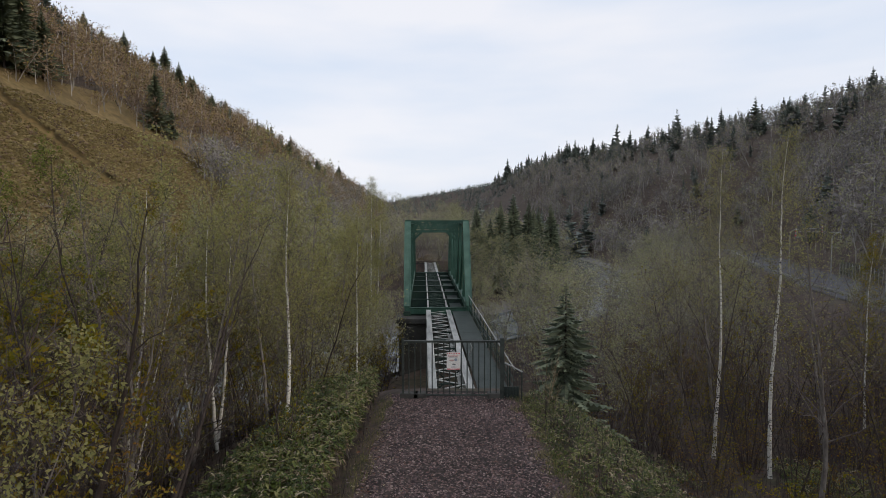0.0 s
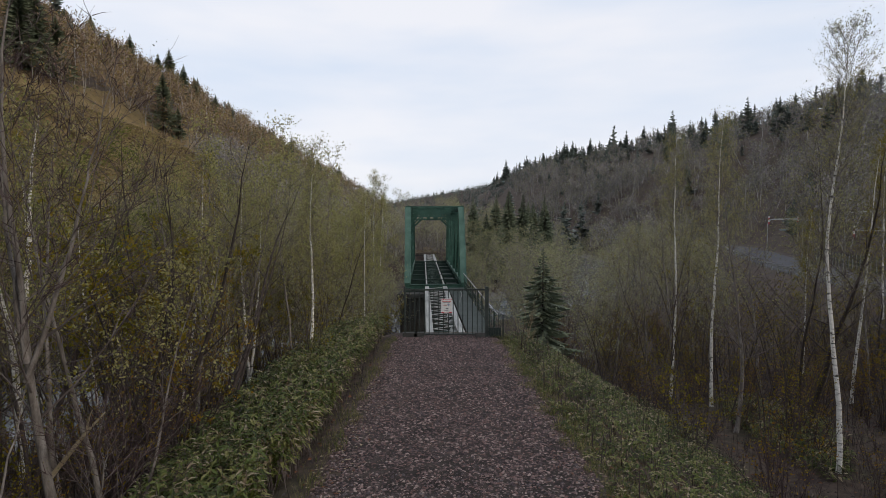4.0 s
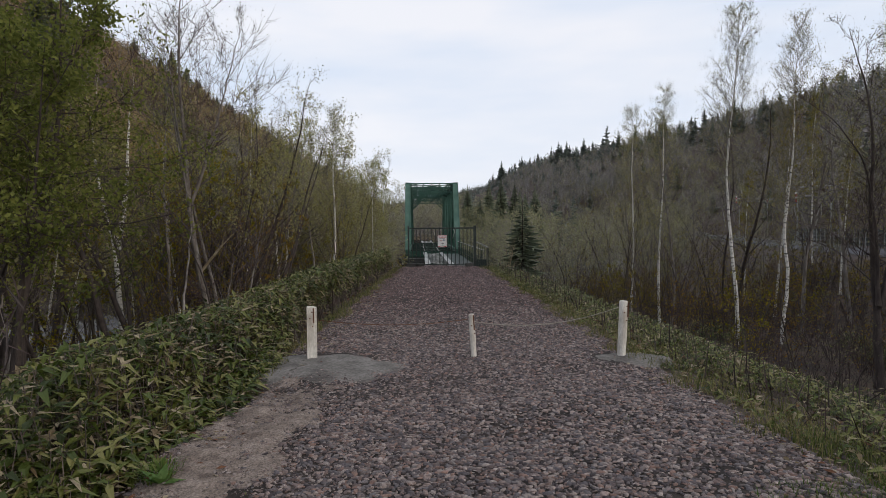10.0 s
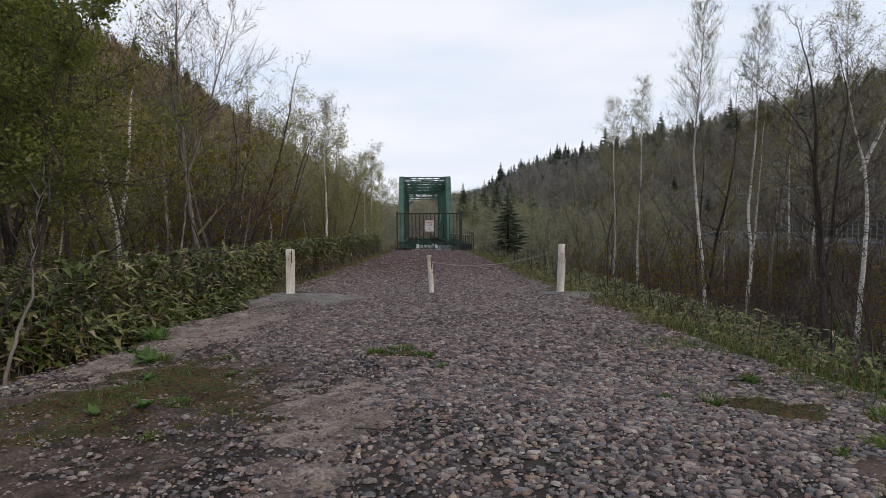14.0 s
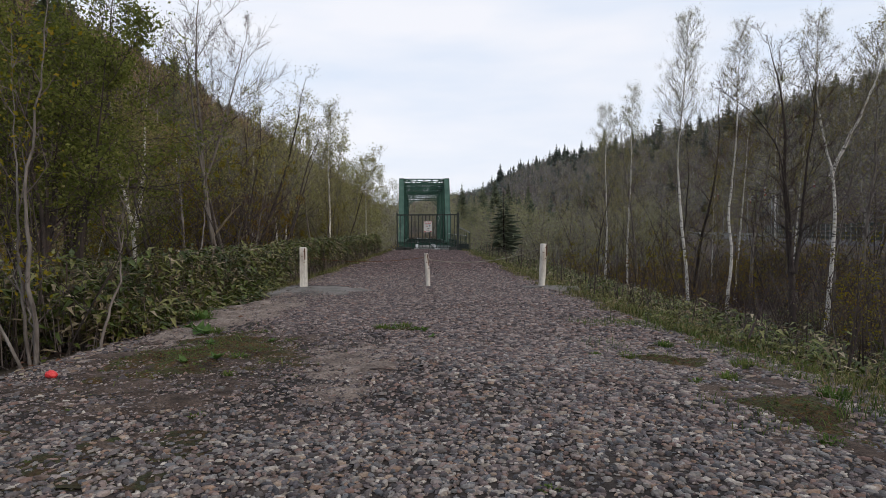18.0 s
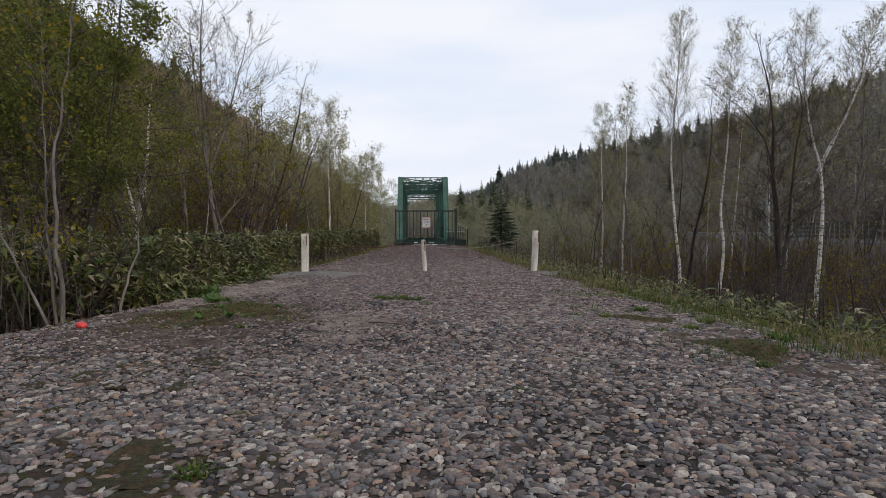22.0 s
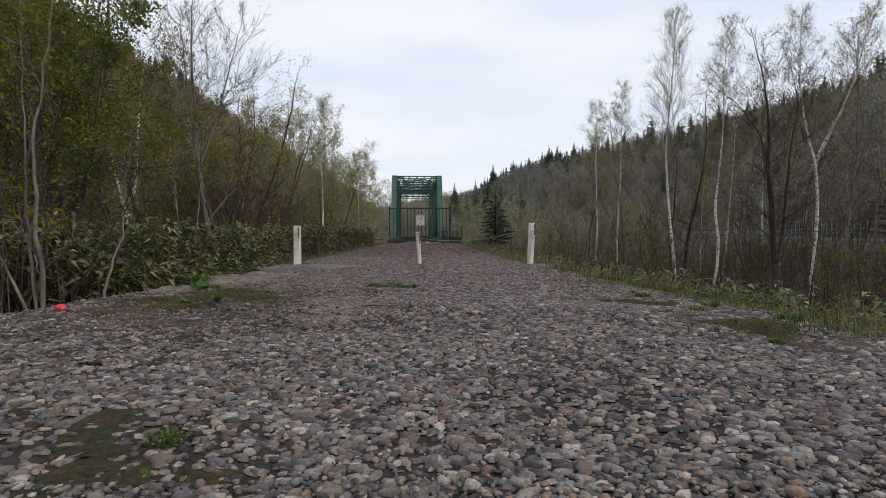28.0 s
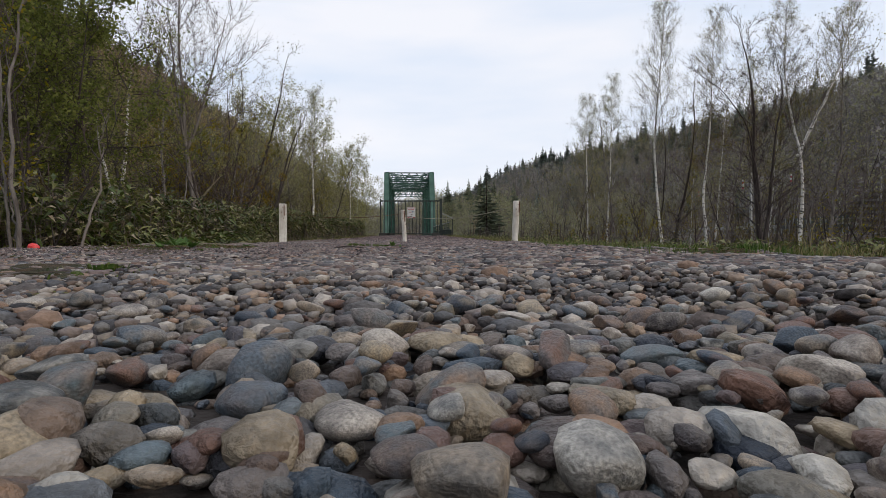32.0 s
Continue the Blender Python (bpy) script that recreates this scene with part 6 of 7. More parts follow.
def dry_undergrowth(name, label, seed, n, x0, x1, y0, y1):
    """Fallen twigs, dead stalks and curled leaves over the wood's floor."""
    r = np.random.RandomState(seed)
    x, y = r.uniform(x0, x1, n), r.uniform(y0, y1, n)
    left, right = edges(y)
    ok = ((x < left - 0.3) | (x > right + 0.4)) & (away(RIVER, x, y) > 8) & (np.abs(x - road_x(y)) > 6)
    p = np.stack([x, y, height(x, y)], -1)[ok]
    g = Geo()
    stalk = r.rand(len(p)) < 0.55
    a = r.uniform(0, 6.3, len(p))
    v = np.array([(-0.012, 0, -0.03), (0.012, 0, -0.03), (0.004, 0.35, 0.7)])
    vv, ff = tile(v, np.array([(0, 1, 2)]), p[stalk], a[stalk], r.uniform(0.4, 1.3, stalk.sum()), r.normal(0.2, 0.5, stalk.sum()))
    g.add(vv, ff, np.where(r.rand(len(ff)) < 0.75, 0, 1))
    v = np.array([(-0.5, 0, 0.0), (0, -0.3, 0.15), (0.5, 0, 0.0), (0, 0.3, 0.15)])
    vv, ff = tile(v, np.array([(0, 1, 2, 3)]), p[~stalk] + (0, 0, 0.05), a[~stalk], r.uniform(0.07, 0.16, (~stalk).sum()), r.normal(0, 0.4, (~stalk).sum()))
    g.add(vv, ff, r.choice(3, len(ff), p=(0.45, 0.25, 0.3)))
    tagged(new(name, g.mesh(name, [M_DARKBARK, M_BROWNTWIG, M_RUST], smooth=False)), label, "undergrowth", kind="stuff")


dry_undergrowth("undergrowth", "brown dead stalks and fallen leaves under the trees", 117, 26000, 3.5, 26, -14, 36)
dry_undergrowth("undergrowth", "brown dead stalks and fallen leaves on the shaded bank", 118, 18000, -20, -2.5, -12, 30)


def meadow_plants():
    r = np.random.RandomState(121)
    n = 105000
    x, y = r.uniform(-110, -38, n), r.uniform(20, 235, n)
    z = height(x, y)
    ok = meadow(x, y, z + 1) & (y > -x * 0.45)
    p = np.stack([x, y, z], -1)[ok]
    v = np.array([(0, 0, -0.1), (-0.5, 0.25, 0.5), (0.05, 0.1, 0.75), (0.45, -0.2, 0.45), (-0.2, -0.5, 0.4), (0.3, 0.55, 0.35)])
    f = np.array([(0, 1, 2), (0, 2, 3), (0, 3, 4), (0, 4, 1), (0, 5, 3), (0, 1, 5)])
    g = Geo()
    vv, ff = tile(v, f, p, r.uniform(0, 6.3, len(p)), r.uniform(0.3, 0.75, len(p)))
    g.add(vv, ff, np.repeat(r.choice(3, len(p), p=(0.8, 0.14, 0.06)), len(f)))
    tagged(new("meadow_plants", g.mesh("meadow_plants", [M_MEADOWLEAF, M_WARMTWIG, M_DEAD], smooth=False)), "low dry shrubs and grass on the open slope", "shrubs", kind="stuff")


meadow_plants()


# ---- gravel ----
def stone_mesh(seed, sub):
    """A water-worn stone with a few broken flat faces."""
    r = np.random.RandomState(seed)
    bm = bmesh.new()
    bmesh.ops.create_icosphere(bm, subdivisions=sub, radius=0.5)
    n = 5 + seed % 6
    ax = r.normal(0, 1, (n, 3))
    ax /= np.linalg.norm(ax, axis=1)[:, None]
    cut = r.uniform(0.24, 0.44, n)
    hard = 0.95 if seed % 2 else 0.7
    squash = np.array((1, r.uniform(0.62, 0.9), r.uniform(0.42, 0.7)))
    for v in bm.verts:
        p = np.array(v.co)
        for a, c in zip(ax, cut):
            e = p @ a - c
            if e > 0:
                p = p - a * e * hard
        p = p * (1 + 0.03 * np.sin(13 * p[0] + seed) * np.cos(11 * p[1] + 9 * p[2]))
        v.co = p * squash
    me = bpy.data.meshes.new("stone")
    bm.to_mesh(me)
    bm.free()
    me.polygons.foreach_set("use_smooth", np.full(len(me.polygons), True))
    me.materials.append(M_STONE)
    return me


def dome(rings, seed=0):
    """The upper half of an uneven pebble."""
    r = np.random.RandomState(900 + seed)
    n = 7 if rings > 1 else 6
    a = np.arange(n) * 2 * np.pi / n + r.uniform(-0.22, 0.22, n)
    far = r.uniform(0.84, 1.14, n)
    v = [np.c_[0.5 * far * np.cos(a), 0.4 * far * np.sin(a), np.full(n, -0.1)]]
    if rings > 1:
        v.append(np.c_[0.43 * far * np.cos(a + 0.2), 0.34 * far * np.sin(a + 0.2), 0.13 + r.uniform(-0.03, 0.05, n)])
    v.append(np.array([(r.uniform(-0.12, 0.12), r.uniform(-0.08, 0.08), 0.22)]))
    f = []
    for k in range(rings - 1):
        for i in range(n):
            j = (i + 1) % n
            f += [(k * n + i, k * n + j, (k + 1) * n + j), (k * n + i, (k + 1) * n + j, (k + 1) * n + i)]
    f += [((rings - 1) * n + i, (rings - 1) * n + (i + 1) % n, rings * n) for i in range(n)]
    return np.concatenate(v), np.array(f)


DAMP = [(0.22, -11.75, 0.24, 0.2), (0.42, -12.12, 0.26, 0.16), (-0.25, -11.75, 0.3, 0.16), (0.25, -12.35, 0.2, 0.18), (-0.65, -10.4, 0.28, 0.22), (-0.85, -11.2, 0.3, 0.18), (-1.25, -10.5, 0.35, 0.3)]


def bare_patch(x, y):
    """Where the gravel thins out to packed dirt."""
    q = 1.08 * np.exp(-(((x + 1.2) / 1.15) ** 4 + ((y + 8.1) / 1.9) ** 4)) + 0.9 * np.exp(-(((x - 0.2) / 0.5) ** 2 + ((y + 8.2) / 1.3) ** 2)) + 1.1 * np.exp(-(((x + 2.05) / 0.78) ** 4 + ((y + 4.7) / 3.2) ** 4)) + 0.4 * np.exp(-(((x - 3.6) / 0.5) ** 4 + ((y + 9.8) / 1.4) ** 4))
    for cx, cy, rx, ry in DAMP:
        q = np.maximum(q, 0.32 * np.exp(-(((x - cx) / rx) ** 2 + ((y - cy) / ry) ** 2)) * smooth(-0.6, 0.5, waves(x, y, 0.22, 31)))
    q = np.clip(q, 0, 0.98)
    pads = np.minimum(np.hypot((x + 1.95) / 1.25, (y + 1.35) / 1.0), np.hypot((x - 3.5) / 0.68, (y + 0.95) / 0.5)) + 0.12 * waves(x, y, 0.3, 21)
    return np.where(pads < 0.88, 1.0, np.where(pads < 1, 0.9, q))


def pebbles(name, label, seed, n, y0, y1, size, rings, material=None, fade=None):
    r = np.random.RandomState(seed)
    y = r.uniform(y0, y1, n)
    left, right = edges(y)
    x = left + (right - left) * (r.uniform(-0.02, 1.02, n) + 0.1 * (r.rand(n) < 0.06) * r.rand(n))
    heap = (np.abs(x - 1.3) < 0.95 * (y + 13.8) + 0.12) & (y < -12.35)
    ok = ~heap & (r.rand(n) > 0.9 * bare_patch(x, y) + np.where(bare_patch(x, y) >= 1, 1, 0))
    ok &= r.rand(n) > 0.4 * smooth(0.0, 1.0, waves(x, y, 0.9, 77))
    if fade:
        ok &= r.rand(n) < smooth(0, 1, (y - fade[0]) / (fade[1] - fade[0]))
    x, y = x[ok], y[ok]
    s = np.minimum(size * np.exp(r.normal(0, 0.42, len(x))), 1.9 * size)
    z = np.maximum(path_z(x, y), height(x, y)) + 0.3 * size * r.rand(len(x))
    turn, tilt = r.normal(0, 0.9, len(x)), r.normal(0, 0.2, len(x))
    girth = np.stack([s * r.uniform(1.0, 1.65, len(s)), s * r.uniform(0.75, 1.1, len(s)), s * r.uniform(0.7, 1.3, len(s))], -1)
    kind = r.randint(0, 6, len(x))
    g = Geo()
    for i in range(6):
        k = kind == i
        v, f = dome(rings, i)
        g.add(*tile(v, f, np.stack([x, y, z], -1)[k], turn[k], girth[k], tilt[k]))
    return tagged(new(name, g.mesh(name, material or M_PEBBLE, smooth=rings > 1)), label, "gravel", kind="stuff")


pebbles("gravel", "rounded grey and purplish gravel around the landing spot", 131, 17000, -13.0, -10.0, 0.027, 2)
pebbles("gravel", "rounded mixed river stones around the landing spot", 137, 27000, -13.0, -10.0, 0.0275, 2, M_SHORE)
pebbles("gravel", "small chips between the stones at the landing spot", 142, 4000, -13.0, -9.0, 0.02, 1, M_SHORE)
pebbles("gravel", "small purplish chips over the whole track", 144, 15000, -10.0, 0.0, 0.019, 1)
pebbles("gravel", "rounded purplish gravel beside the moss", 138, 18000, -10.0, -7.6, 0.029, 2)
pebbles("gravel", "rounded mixed stones beside the moss", 143, 12000, -10.0, -7.0, 0.029, 2, M_SHORE)
pebbles("gravel", "rounded purplish-grey gravel between the posts and the moss", 129, 40000, -8.0, -3.0, 0.036, 2)
pebbles("gravel", "rounded purplish-grey gravel covering the track", 132, 60000, -3.0, 8.0, 0.042, 1, fade=(8, -1))
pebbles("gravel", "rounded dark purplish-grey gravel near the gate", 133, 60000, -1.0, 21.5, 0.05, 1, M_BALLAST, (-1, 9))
pebbles("gravel", "rounded gravel behind the landing spot", 134, 1500, -16.0, -14.2, 0.075, 1)
pebbles("gravel", "small mixed stones beside the landing spot", 135, 5000, -14.2, -13.0, 0.05, 2, M_SHORE)


def packed_stones():
    """Stones heaped close together under the largest ones."""
    r = np.random.RandomState(136)
    g = Geo()
    shapes = []
    for i in range(20):
        me = stone_mesh(700 + i % 10, 2 if i < 10 else 1)
        shapes.append((np.array([v.co[:] for v in me.vertices]), np.array([p.vertices[:] for p in me.polygons])))
        bpy.data.meshes.remove(me)
    n = 8200
    y = LAND_Y + 0.1 + 1.5 * r.rand(n) ** 0.62
    x = LAND_X + r.uniform(-1, 1, n) * ((y - LAND_Y) * 0.95 + 0.08)
    s = 0.026 * np.exp(r.normal(0, 0.4, n))
    z = path_z(x, y) + r.uniform(-0.004, 0.02, n)
    kind = r.randint(0, 10, n) + np.where(y > LAND_Y + 0.62, 10, 0)
    for i, (v, f) in enumerate(shapes):
        k = kind == i
        vv, ff = tile(v, f, np.stack([x, y, z], -1)[k], r.uniform(0, 6.3, k.sum()), s[k], r.normal(0, 0.3, k.sum()))
        g.add(vv, ff, 0 if i < 10 else 1)
    tagged(new("gravel", g.mesh("gravel", [M_HEAPED, M_SHORE])), "heaped small rounded stones in many colours", "gravel", kind="stuff")


def grit():
    r = np.random.RandomState(139)
    n = 26000
    x, y = r.uniform(-3.0, 1.2, n), r.uniform(-11, -1.5, n)
    ok = r.rand(n) < 0.2 + bare_patch(x, y)
    x, y = x[ok], y[ok]
    s = 0.017 * np.exp(r.normal(0, 0.5, len(x)))
    v, f = dome(1)
    vv, ff = tile(v, f, np.stack([x, y, path_z(x, y) + 0.018 + 0.008 * r.rand(len(x))], -1), r.uniform(0, 6.3, len(x)), s, r.normal(0, 0.3, len(x)))
    g = Geo()
    g.add(vv, ff)
    tagged(new("grit", g.mesh("grit", M_PEBBLE, smooth=False)), "small chips and grit strewn over the bare dirt", "grit", kind="stuff")


grit()
LAND_X, LAND_Y = 1.3, -13.8
packed_stones()
STONES = [stone_mesh(140 + i, 3) for i in range(18)]
rs = np.random.RandomState(141)
laid = []
for i in range(20000):
    if len(laid) >= 300:
        break
    y = LAND_Y + 0.2 + 0.75 * rs.rand() ** 0.7
    w = (y - LAND_Y) * 0.9 + 0.06
    x = LAND_X + rs.uniform(-w, w)
    s = float(np.clip(0.027 * np.exp(rs.normal(0, 0.42)), 0.013, 0.046))
    if any((x - a) ** 2 + (y - b) ** 2 < (0.31 * (s + c)) ** 2 for a, b, c in laid):
        continue
    laid.append((x, y, s))
    ob = new("stone", STONES[rs.randint(18)])
    ob.parent = path
    ob.matrix_world = pose(x, y, float(path_z(x, y)) + 0.2 * s + rs.uniform(0.008, 0.022), rs.normal(0, 10), rs.normal(0, 10), rs.uniform(0, 360)) @ Matrix.Diagonal((s * 1.2, s * 1.2, s * rs.uniform(0.85, 1.3), 1))



def tuft(x, y, size, seed, n=40, label="small tuft of green grass among the stones"):
    r = np.random.RandomState(seed)
    g = Geo()
    for i in range(n):
        a, q, h = r.uniform(0, 6.3), r.rand() ** 0.6 * size * 0.75, size * r.uniform(0.3, 0.8)
        b = np.array((q * np.cos(a), q * np.sin(a), -0.02))
        d = np.array((np.cos(a), np.sin(a), 0)) * h * r.uniform(0.2, 0.9)
        s = np.array((-np.sin(a), np.cos(a), 0)) * 0.006
        m = b + d * 0.45 + (0, 0, h * 0.7)
        g.add([b - s, b + s, m + s * 0.8, m - s * 0.8], [(0, 1, 2, 3)])
        g.add([m - s * 0.8, m + s * 0.8, b + d + (0, 0, h * 0.75)], [(0, 1, 2)])
    ob = tagged(new("grass_tuft", g.mesh("grass_tuft", M_GRASS, smooth=False)), label, "grass tuft", group="grass tufts in the gravel")
    ob.location = (x, y, float(path_z(np.array(x), np.array(y))))
    return ob


TUFTS = [(0.3, -6.3, 0.2), (0.55, -6.1, 0.22), (0.75, -6.4, 0.16), (-1.75, -6.6, 0.24), (-1.2, -6.4, 0.13), (-1.55, -7.7, 0.2), (-0.95, -7.95, 0.17), (-0.7, -7.0, 0.12), (-1.2, -8.4, 0.14), (-0.8, -8.6, 0.12), (2.9, -8.0, 0.16), (2.6, -7.9, 0.12), (-0.6, -9.7, 0.1), (-0.75, -10.0, 0.08), (1.55, -10.8, 0.08), (0.1, -11.2, 0.08), (0.3, -11.4, 0.07), (0.6, -11.5, 0.08), (3.5, -7.4, 0.18), (3.8, -8.4, 0.2), (3.4, -8.9, 0.17), (3.9, -9.4, 0.2), (3.1, -9.0, 0.12), (3.3, -10.2, 0.14), (0.72, -12.4, 0.07), (0.85, -12.2, 0.06), (-2.4, -5.4, 0.35), (0.62, -12.72, 0.1), (0.2, -11.9, 0.12)]
for i, (x, y, s) in enumerate(TUFTS):
    tuft(x, y, s * 0.7, 150 + i, int(60 + 320 * s))


def weed(x, y, size, seed):
    """A rosette of broad leaves."""
    r = np.random.RandomState(seed)
    t = thing("weed", "low broad-leaved green weed growing in the moss", "weed", "weeds in the moss", m=pose(x, y, float(path_z(np.array(x), np.array(y))) + 0.015))
    for i in range(9):
        v, f = blade(size * r.uniform(0.6, 1.1), size * r.uniform(0.2, 0.3), r.uniform(0.0, 0.35))
        g = Geo()
        g.add(v, f)
        lf = part("leaf", g.mesh("leaf", M_WEED, smooth=False), None, t)
        lf.matrix_local = pose(0, 0, 0, 0, 0, i * 137 + r.uniform(-15, 15)) @ pose(0, 0, 0, r.uniform(15, 58))


WEEDS = [(-1.95, -6.55, 0.2), (-1.8, -6.7, 0.16), (-1.1, -8.1, 0.13), (-1.35, -8.25, 0.11), (-0.85, -7.2, 0.09), (-1.5, -7.3, 0.1), (-2.2, -6.3, 0.15), (0.45, -6.35, 0.08), (0.85, -6.6, 0.09), (-2.3, -5.6, 0.2), (0.95, -6.9, 0.07)]
for i, (x, y, q) in enumerate(WEEDS):
    weed(x, y, q, 230 + i)
stick = Geo()
tube(stick, [(0, 0, 0.02), (0.1, -0.05, 0.035), (0.2, -0.07, 0.03), (0.29, -0.05, 0.02)], [0.006, 0.006, 0.005, 0.003], 5)
fallen = tagged(new("fallen_twig", stick.mesh("fallen_twig", M_DARKBARK)), "thin curved dead twig lying on the packed dirt", "twig")
fallen.location = (0.42, -8.55, float(path_z(np.array(0.42), np.array(-8.55))) + 0.01)


def ground_patch(name, cx, cy, rx, ry, seed, material, lift, label, category, green=0):
    """A thin uneven carpet of moss or soil that breaks up between the stones at its rim."""
    r = np.random.RandomState(seed)
    xs, ys = np.arange(cx - rx * 1.45, cx + rx * 1.45, 0.045), np.arange(cy - ry * 1.45, cy + ry * 1.45, 0.045)

    def surface(x, y):
        u, v = (x - cx) / rx, (y - cy) / ry
        q = np.hypot(u, v) * (1 + 0.18 * np.sin(3 * np.arctan2(v, u) + seed) + 0.1 * np.sin(7 * np.arctan2(v, u)))
        return path_z(x, y) + lift * (1.15 - 1.9 * q ** 3).clip(-4, 1) + 0.011 * waves(x, y, 0.1, seed) + 0.014 * waves(x, y, 0.3, seed + 1) - 0.004

    me = grid_mesh(name, xs, ys, surface, [material])
    ob = tagged(new(name, me), label, category, group="" if category == "soil" else name + "es in the gravel", kind="stuff" if category == "soil" else "")
    if green:
        x, y = cx + rx * r.normal(0, 0.45, green * 3), cy + ry * r.normal(0, 0.45, green * 3)
        p = np.stack([x, y, np.maximum(surface(x, y), path_z(x, y)) - 0.002], -1)
        g = Geo()
        v, f = dome(1, 3)
        vv, ff = tile(v, f, p, r.uniform(0, 6.3, len(p)), 0.022 * np.exp(r.normal(0, 0.4, len(p))), r.normal(0, 0.4, len(p)))
        g.add(vv, ff, np.repeat(r.choice(3, len(p), p=(0.62, 0.2, 0.18)), len(f)))
        tagged(part("moss_cushion", g.mesh("moss_cushion", [material, M_MOSSRED, M_MOSSGREEN], smooth=False), None, ob), "small rust-brown and green moss cushions", kind="stuff")
        x, y = cx + rx * r.normal(0, 0.5, green), cy + ry * r.normal(0, 0.5, green)
        ok = waves(x, y, 0.35, seed + 2) > 0.1
        p = np.stack([x, y, np.maximum(surface(x, y), path_z(x, y)) - 0.004], -1)[ok]
        v = np.array([(-0.06, 0, 0), (0.06, 0, 0), (0.05, 0.45, 0.6), (-0.05, 0.45, 0.6), (0, 1.1, 0.75)])
        g = Geo()
        turn, size = r.uniform(0, 6.3, len(p)), 0.022 * np.exp(r.normal(0, 0.4, len(p)))
        for f in ([(0, 1, 2, 3)], [(3, 2, 4)]):
            vv, ff = tile(v, np.array(f), p, turn, size)
            g.add(vv, ff)
        tagged(part("grass", g.mesh("grass", M_GRASS, smooth=False), None, ob), "short fresh green grass in the moss", kind="stuff")
    return ob


ground_patch("soil_patch", -1.4, -8.2, 1.45, 2.0, 184, M_SOIL, 0.014, "dark bare soil showing where the gravel thins out", "soil")
ground_patch("soil_patch", 0.2, -8.2, 0.5, 1.25, 185, M_TAN, 0.018, "pale packed dirt track in the gravel", "soil")
ground_patch("soil_patch", -2.05, -4.7, 0.8, 3.3, 186, M_TAN, 0.026, "pale packed dirt along the gravel's edge", "soil")
ground_patch("soil_patch", -2.95, -6.2, 0.4, 4.6, 187, M_SOIL, 0.035, "dark leaf-strewn soil along the bamboo grass", "soil")


def fallen_leaves():
    r = np.random.RandomState(188)
    n = 3600
    y = r.uniform(-13, 20, n)
    left, right = edges(y)
    side = r.rand(n) < 0.62
    x = np.where(side, left + r.normal(0.15, 0.3, n), right + r.normal(-0.05, 0.25, n))
    v = np.array([(-0.5, 0, 0.02), (0, -0.22, 0.12), (0.5, 0, 0.03), (0, 0.22, 0.1)])
    g = Geo()
    vv, ff = tile(v, np.array([(0, 1, 2, 3)]), np.stack([x, y, np.maximum(path_z(x, y), height(x, y)) + 0.02], -1), r.uniform(0, 6.3, n), r.uniform(0.03, 0.11, n), r.normal(0, 0.3, n))
    g.add(vv, ff, r.choice(3, n, p=(0.5, 0.3, 0.2)))
    tagged(new("fallen_leaves", g.mesh("fallen_leaves", [M_TWIG, M_DEAD, M_RUST], smooth=False)), "brown dead leaves and leaf stalks along the gravel's edges", "leaf litter", kind="stuff")


fallen_leaves()
ground_patch("moss_patch", -1.3, -7.7, 1.0, 1.45, 181, M_MOSS, 0.03, "brown-green moss carpet on bare dirt among the gravel", "moss", 5000)
ground_patch("moss_patch", 0.5, -6.3, 0.42, 0.2, 182, M_MOSS, 0.025, "small green moss patch in the gravel", "moss", 500)
for i, (x, y, rx, ry) in enumerate(DAMP):
    ground_patch("moss_patch", x, y, rx * 1.15, ry * 1.15, 189 + i, M_DAMP, 0.0, "dark moss between the stones", "moss", 40)
ground_patch("soil_patch", 3.6, -9.9, 0.55, 1.5, 191, M_SOIL, 0.008, "dark mossy soil along the gravel's edge", "soil")
ground_patch("moss_patch", 3.45, -9.7, 0.35, 0.7, 192, M_MOSS, 0.018, "mossy strip along the gravel's edge", "moss", 600)
ground_patch("moss_patch", 3.3, -8.0, 0.4, 0.5, 183, M_MOSS, 0.025, "mossy strip along the gravel's edge", "moss", 700)

bm = bmesh.new()
bmesh.ops.create_icosphere(bm, subdivisions=2, radius=0.047)
for v in bm.verts:
    v.co = Vector((v.co.x * 1.1, v.co.y * 0.8, v.co.z * 0.75)) * (1 + 0.22 * math.sin(40 * v.co.x + 30 * v.co.z))
scrap = part("plastic_scrap", bm, M_RED, None)
tagged(scrap, "crumpled red plastic scrap lying at the gravel's edge", "litter")
scrap.location = (-2.24, -8.75, float(path_z(np.array(-2.24), np.array(-8.75))) + 0.03)


# ---- roadside ----
def pole_line(g, pts, r, sides=8):
    tube(g, pts, np.full(len(pts), r), sides)


def street_lamp(x, y, h, reach, turn):
    t = thing("street_lamp", "grey roadside pole with a long curved arm over the road", "road pole", group="roadside poles", m=pose(x, y, 0.0, 0, 0, turn))
    g = Geo()
    pole_line(g, [(0, 0, -0.6), (0, 0, h - 0.8), (0.12, 0, h - 0.35), (0.45, 0, h - 0.06), (0.9, 0, h)], 0.06)
    part("pole", g, M_RAIL, t)
    g = Geo()
    pole_line(g, [(0.9, 0, h), (reach * 0.6, 0, h + 0.04), (reach, 0, h + 0.06)], 0.045)
    part("arm", g, M_RAIL, t)
    for i, (z, m) in enumerate(((0.32, M_SIGN), (0.1, M_SIGNRED), (-0.12, M_SIGN), (-0.34, M_SIGNRED))):
        part("marker_plate", box(reach - 0.08, reach + 0.08, -0.02, 0.02, h + z - 0.1, h + z + 0.1, 0.01), m, t)


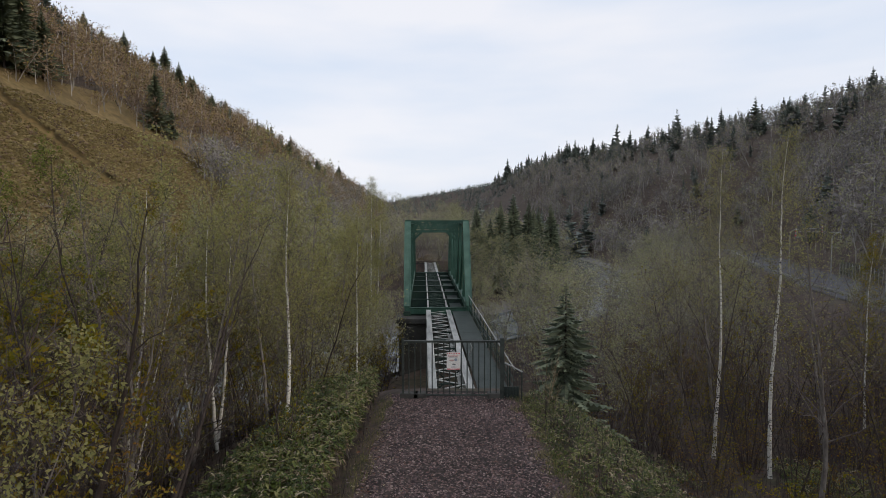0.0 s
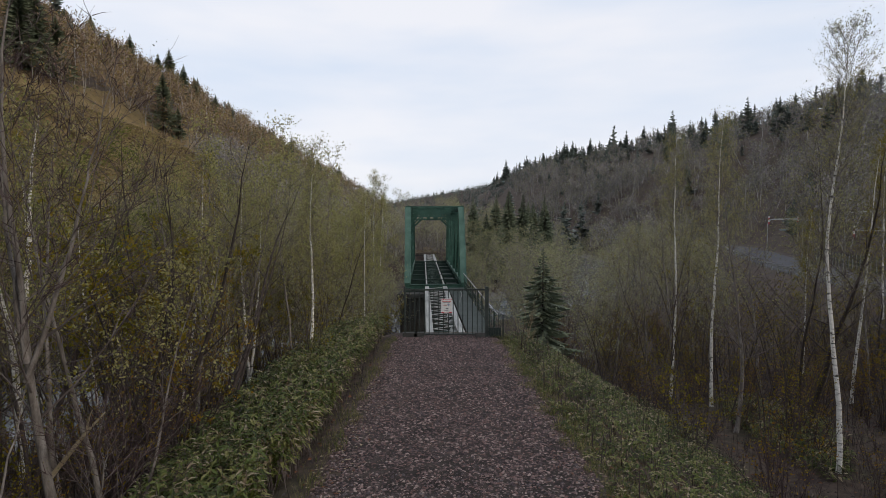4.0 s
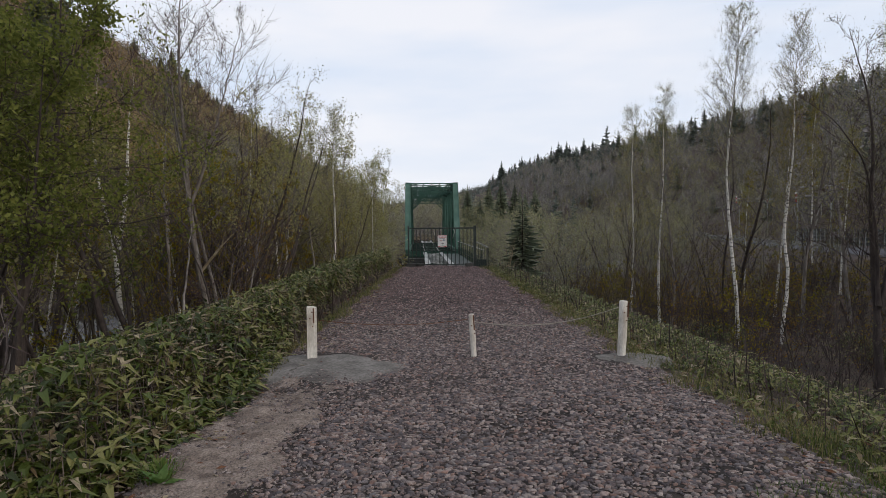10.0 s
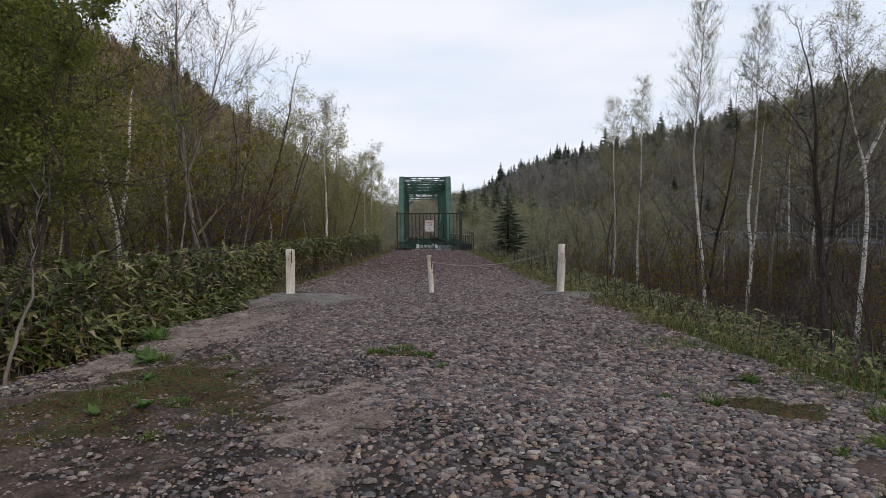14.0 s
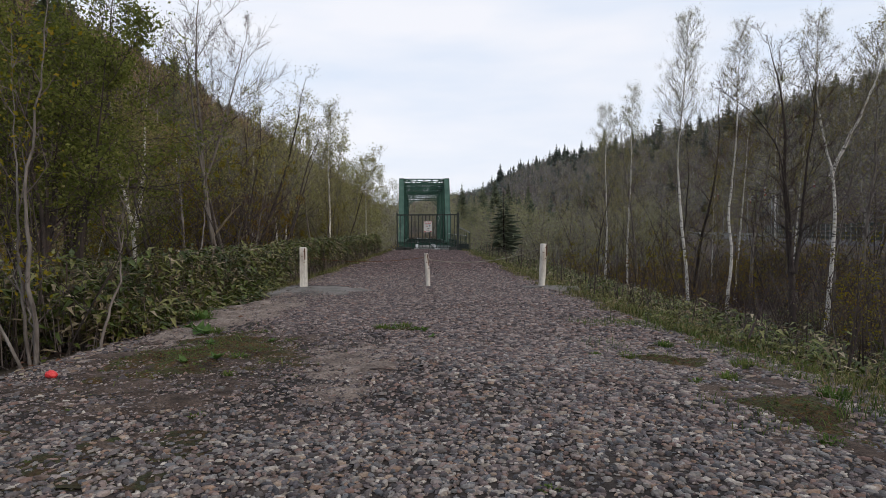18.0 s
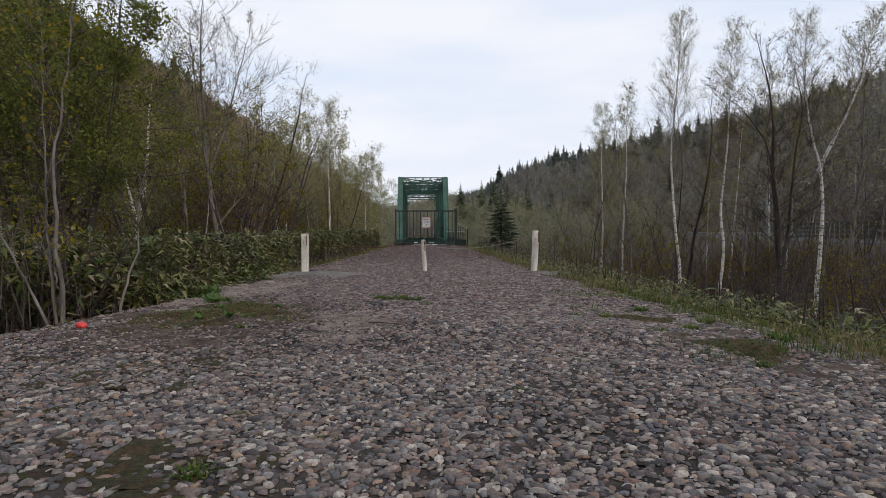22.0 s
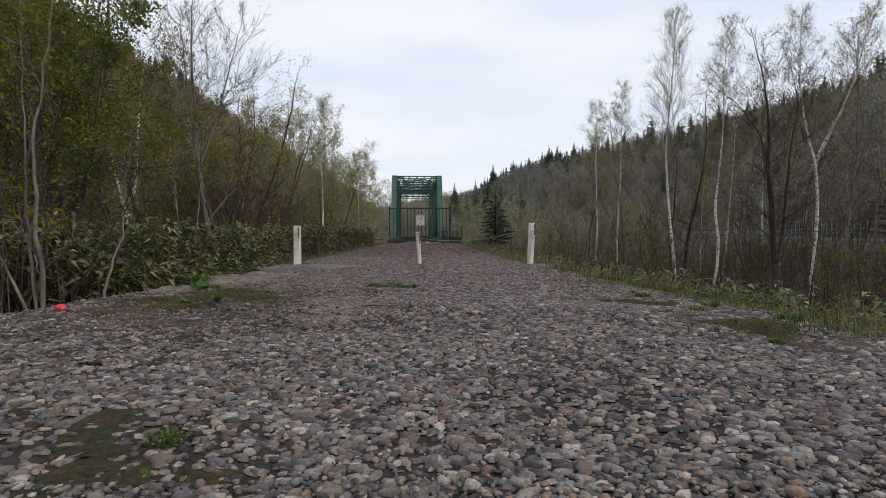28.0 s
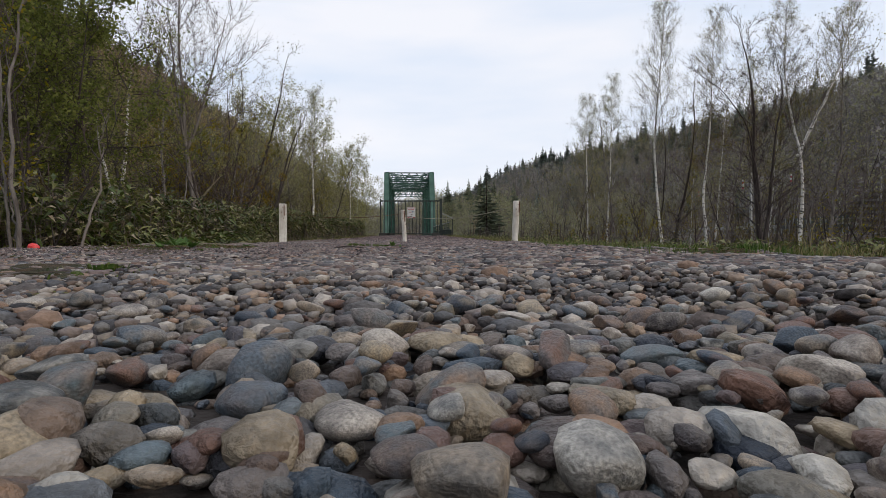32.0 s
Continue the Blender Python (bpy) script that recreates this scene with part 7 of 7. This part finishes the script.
street_lamp(37.2, 46, 6.2, 4.6, 0)
street_lamp(42.5, 60, 5.6, -4.0, 0)
street_lamp(45.5, 72, 5.8, 4.2, 0)
street_lamp(33.5, 36, 4.6, -3.0, 0)


def road_fence():
    t = thing("road_fence", "weathered grey-green slatted roadside fence behind the road", "fence")
    for i in range(34):
        y = 34 + i * 1.1
        x = float(road_x(y)) + 4.6
        part("fence_post", box(x - 0.05, x + 0.05, y - 0.05, y + 0.05, -0.2, 1.7, 0.01), M_RAIL, t)
        if i < 33:
            y2 = y + 1.1
            g = Geo()
            for z in (0.3, 0.75, 1.2, 1.6):
                bar(g, (x, y, z), (float(road_x(y2)) + 4.6, y2, z), 0.03, 0.28)
            part("fence_panel", g.mesh("fence_panel", M_DECK, smooth=False), None, t)


road_fence()


def guard_rail():
    t = thing("guard_rail", "pale steel guard rail along the road's valley side", "guard rail")
    for i in range(30):
        y = 30 + i * 3.0
        x, x2 = float(road_x(y)) - 4.1, float(road_x(y + 3)) - 4.1
        g = Geo()
        pole_line(g, [(x, y, -0.5), (x, y, 0.8)], 0.06)
        part("rail_post", g, M_RAIL, t)
        g = Geo()
        for z, o in ((0.72, 0.0), (0.62, -0.05), (0.52, 0.0)):
            bar(g, (x + o, y, z), (x2 + o, y + 3, z), 0.03, 0.11)
        part("rail_beam", g.mesh("rail_beam", M_RAIL, smooth=False), None, t)


guard_rail()


def slope_frames():
    """Stacked timber and mesh cribs that hold the cut slope above the road."""
    t = thing("slope_crib", "grey slatted crib holding the slope above the road", "retaining crib")
    r = np.random.RandomState(301)
    for k in range(9):
        for i in range(10):
            y = 24 + i * 2.2
            x, x2 = float(road_x(y)) + 8 + k * 0.75, float(road_x(y + 2.2)) + 8 + k * 0.75
            g = Geo()
            bar(g, (x, y, float(height(x, y)) + 0.35 + 0.05 * r.rand()), (x2, y + 2.25, float(height(x2, y + 2.25)) + 0.35 + 0.05 * r.rand()), 0.28, 0.2)
            part("crib_beam", g.mesh("crib_beam", M_CONCRETE, smooth=False), None, t)


slope_frames()


def brush_heap(x, y, n, size, seed, label):
    r = np.random.RandomState(seed)
    g = Geo()
    for i in range(n):
        a, q = r.uniform(0, 6.3), r.rand() ** 0.6 * size
        p = np.array((q * np.cos(a), q * np.sin(a), r.uniform(0, 0.45) * (size - q)))
        d = np.array((r.normal(), r.normal(), 0.35 * r.normal()))
        d *= r.uniform(0.4, 1.1) / np.linalg.norm(d)
        tube(g, [p - d, p, p + d * 0.9 + (0, 0, 0.08)], [0.02, 0.018, 0.008], 4)
    ob = tagged(new("brush_heap", g.mesh("brush_heap", M_DEAD)), label, "brush heap")
    ob.location = (x, y, float(height(x, y)) + 0.1)


brush_heap(-2.6, 97.5, 160, 2.6, 311, "heap of dry brown brushwood beyond the bridge's far end")
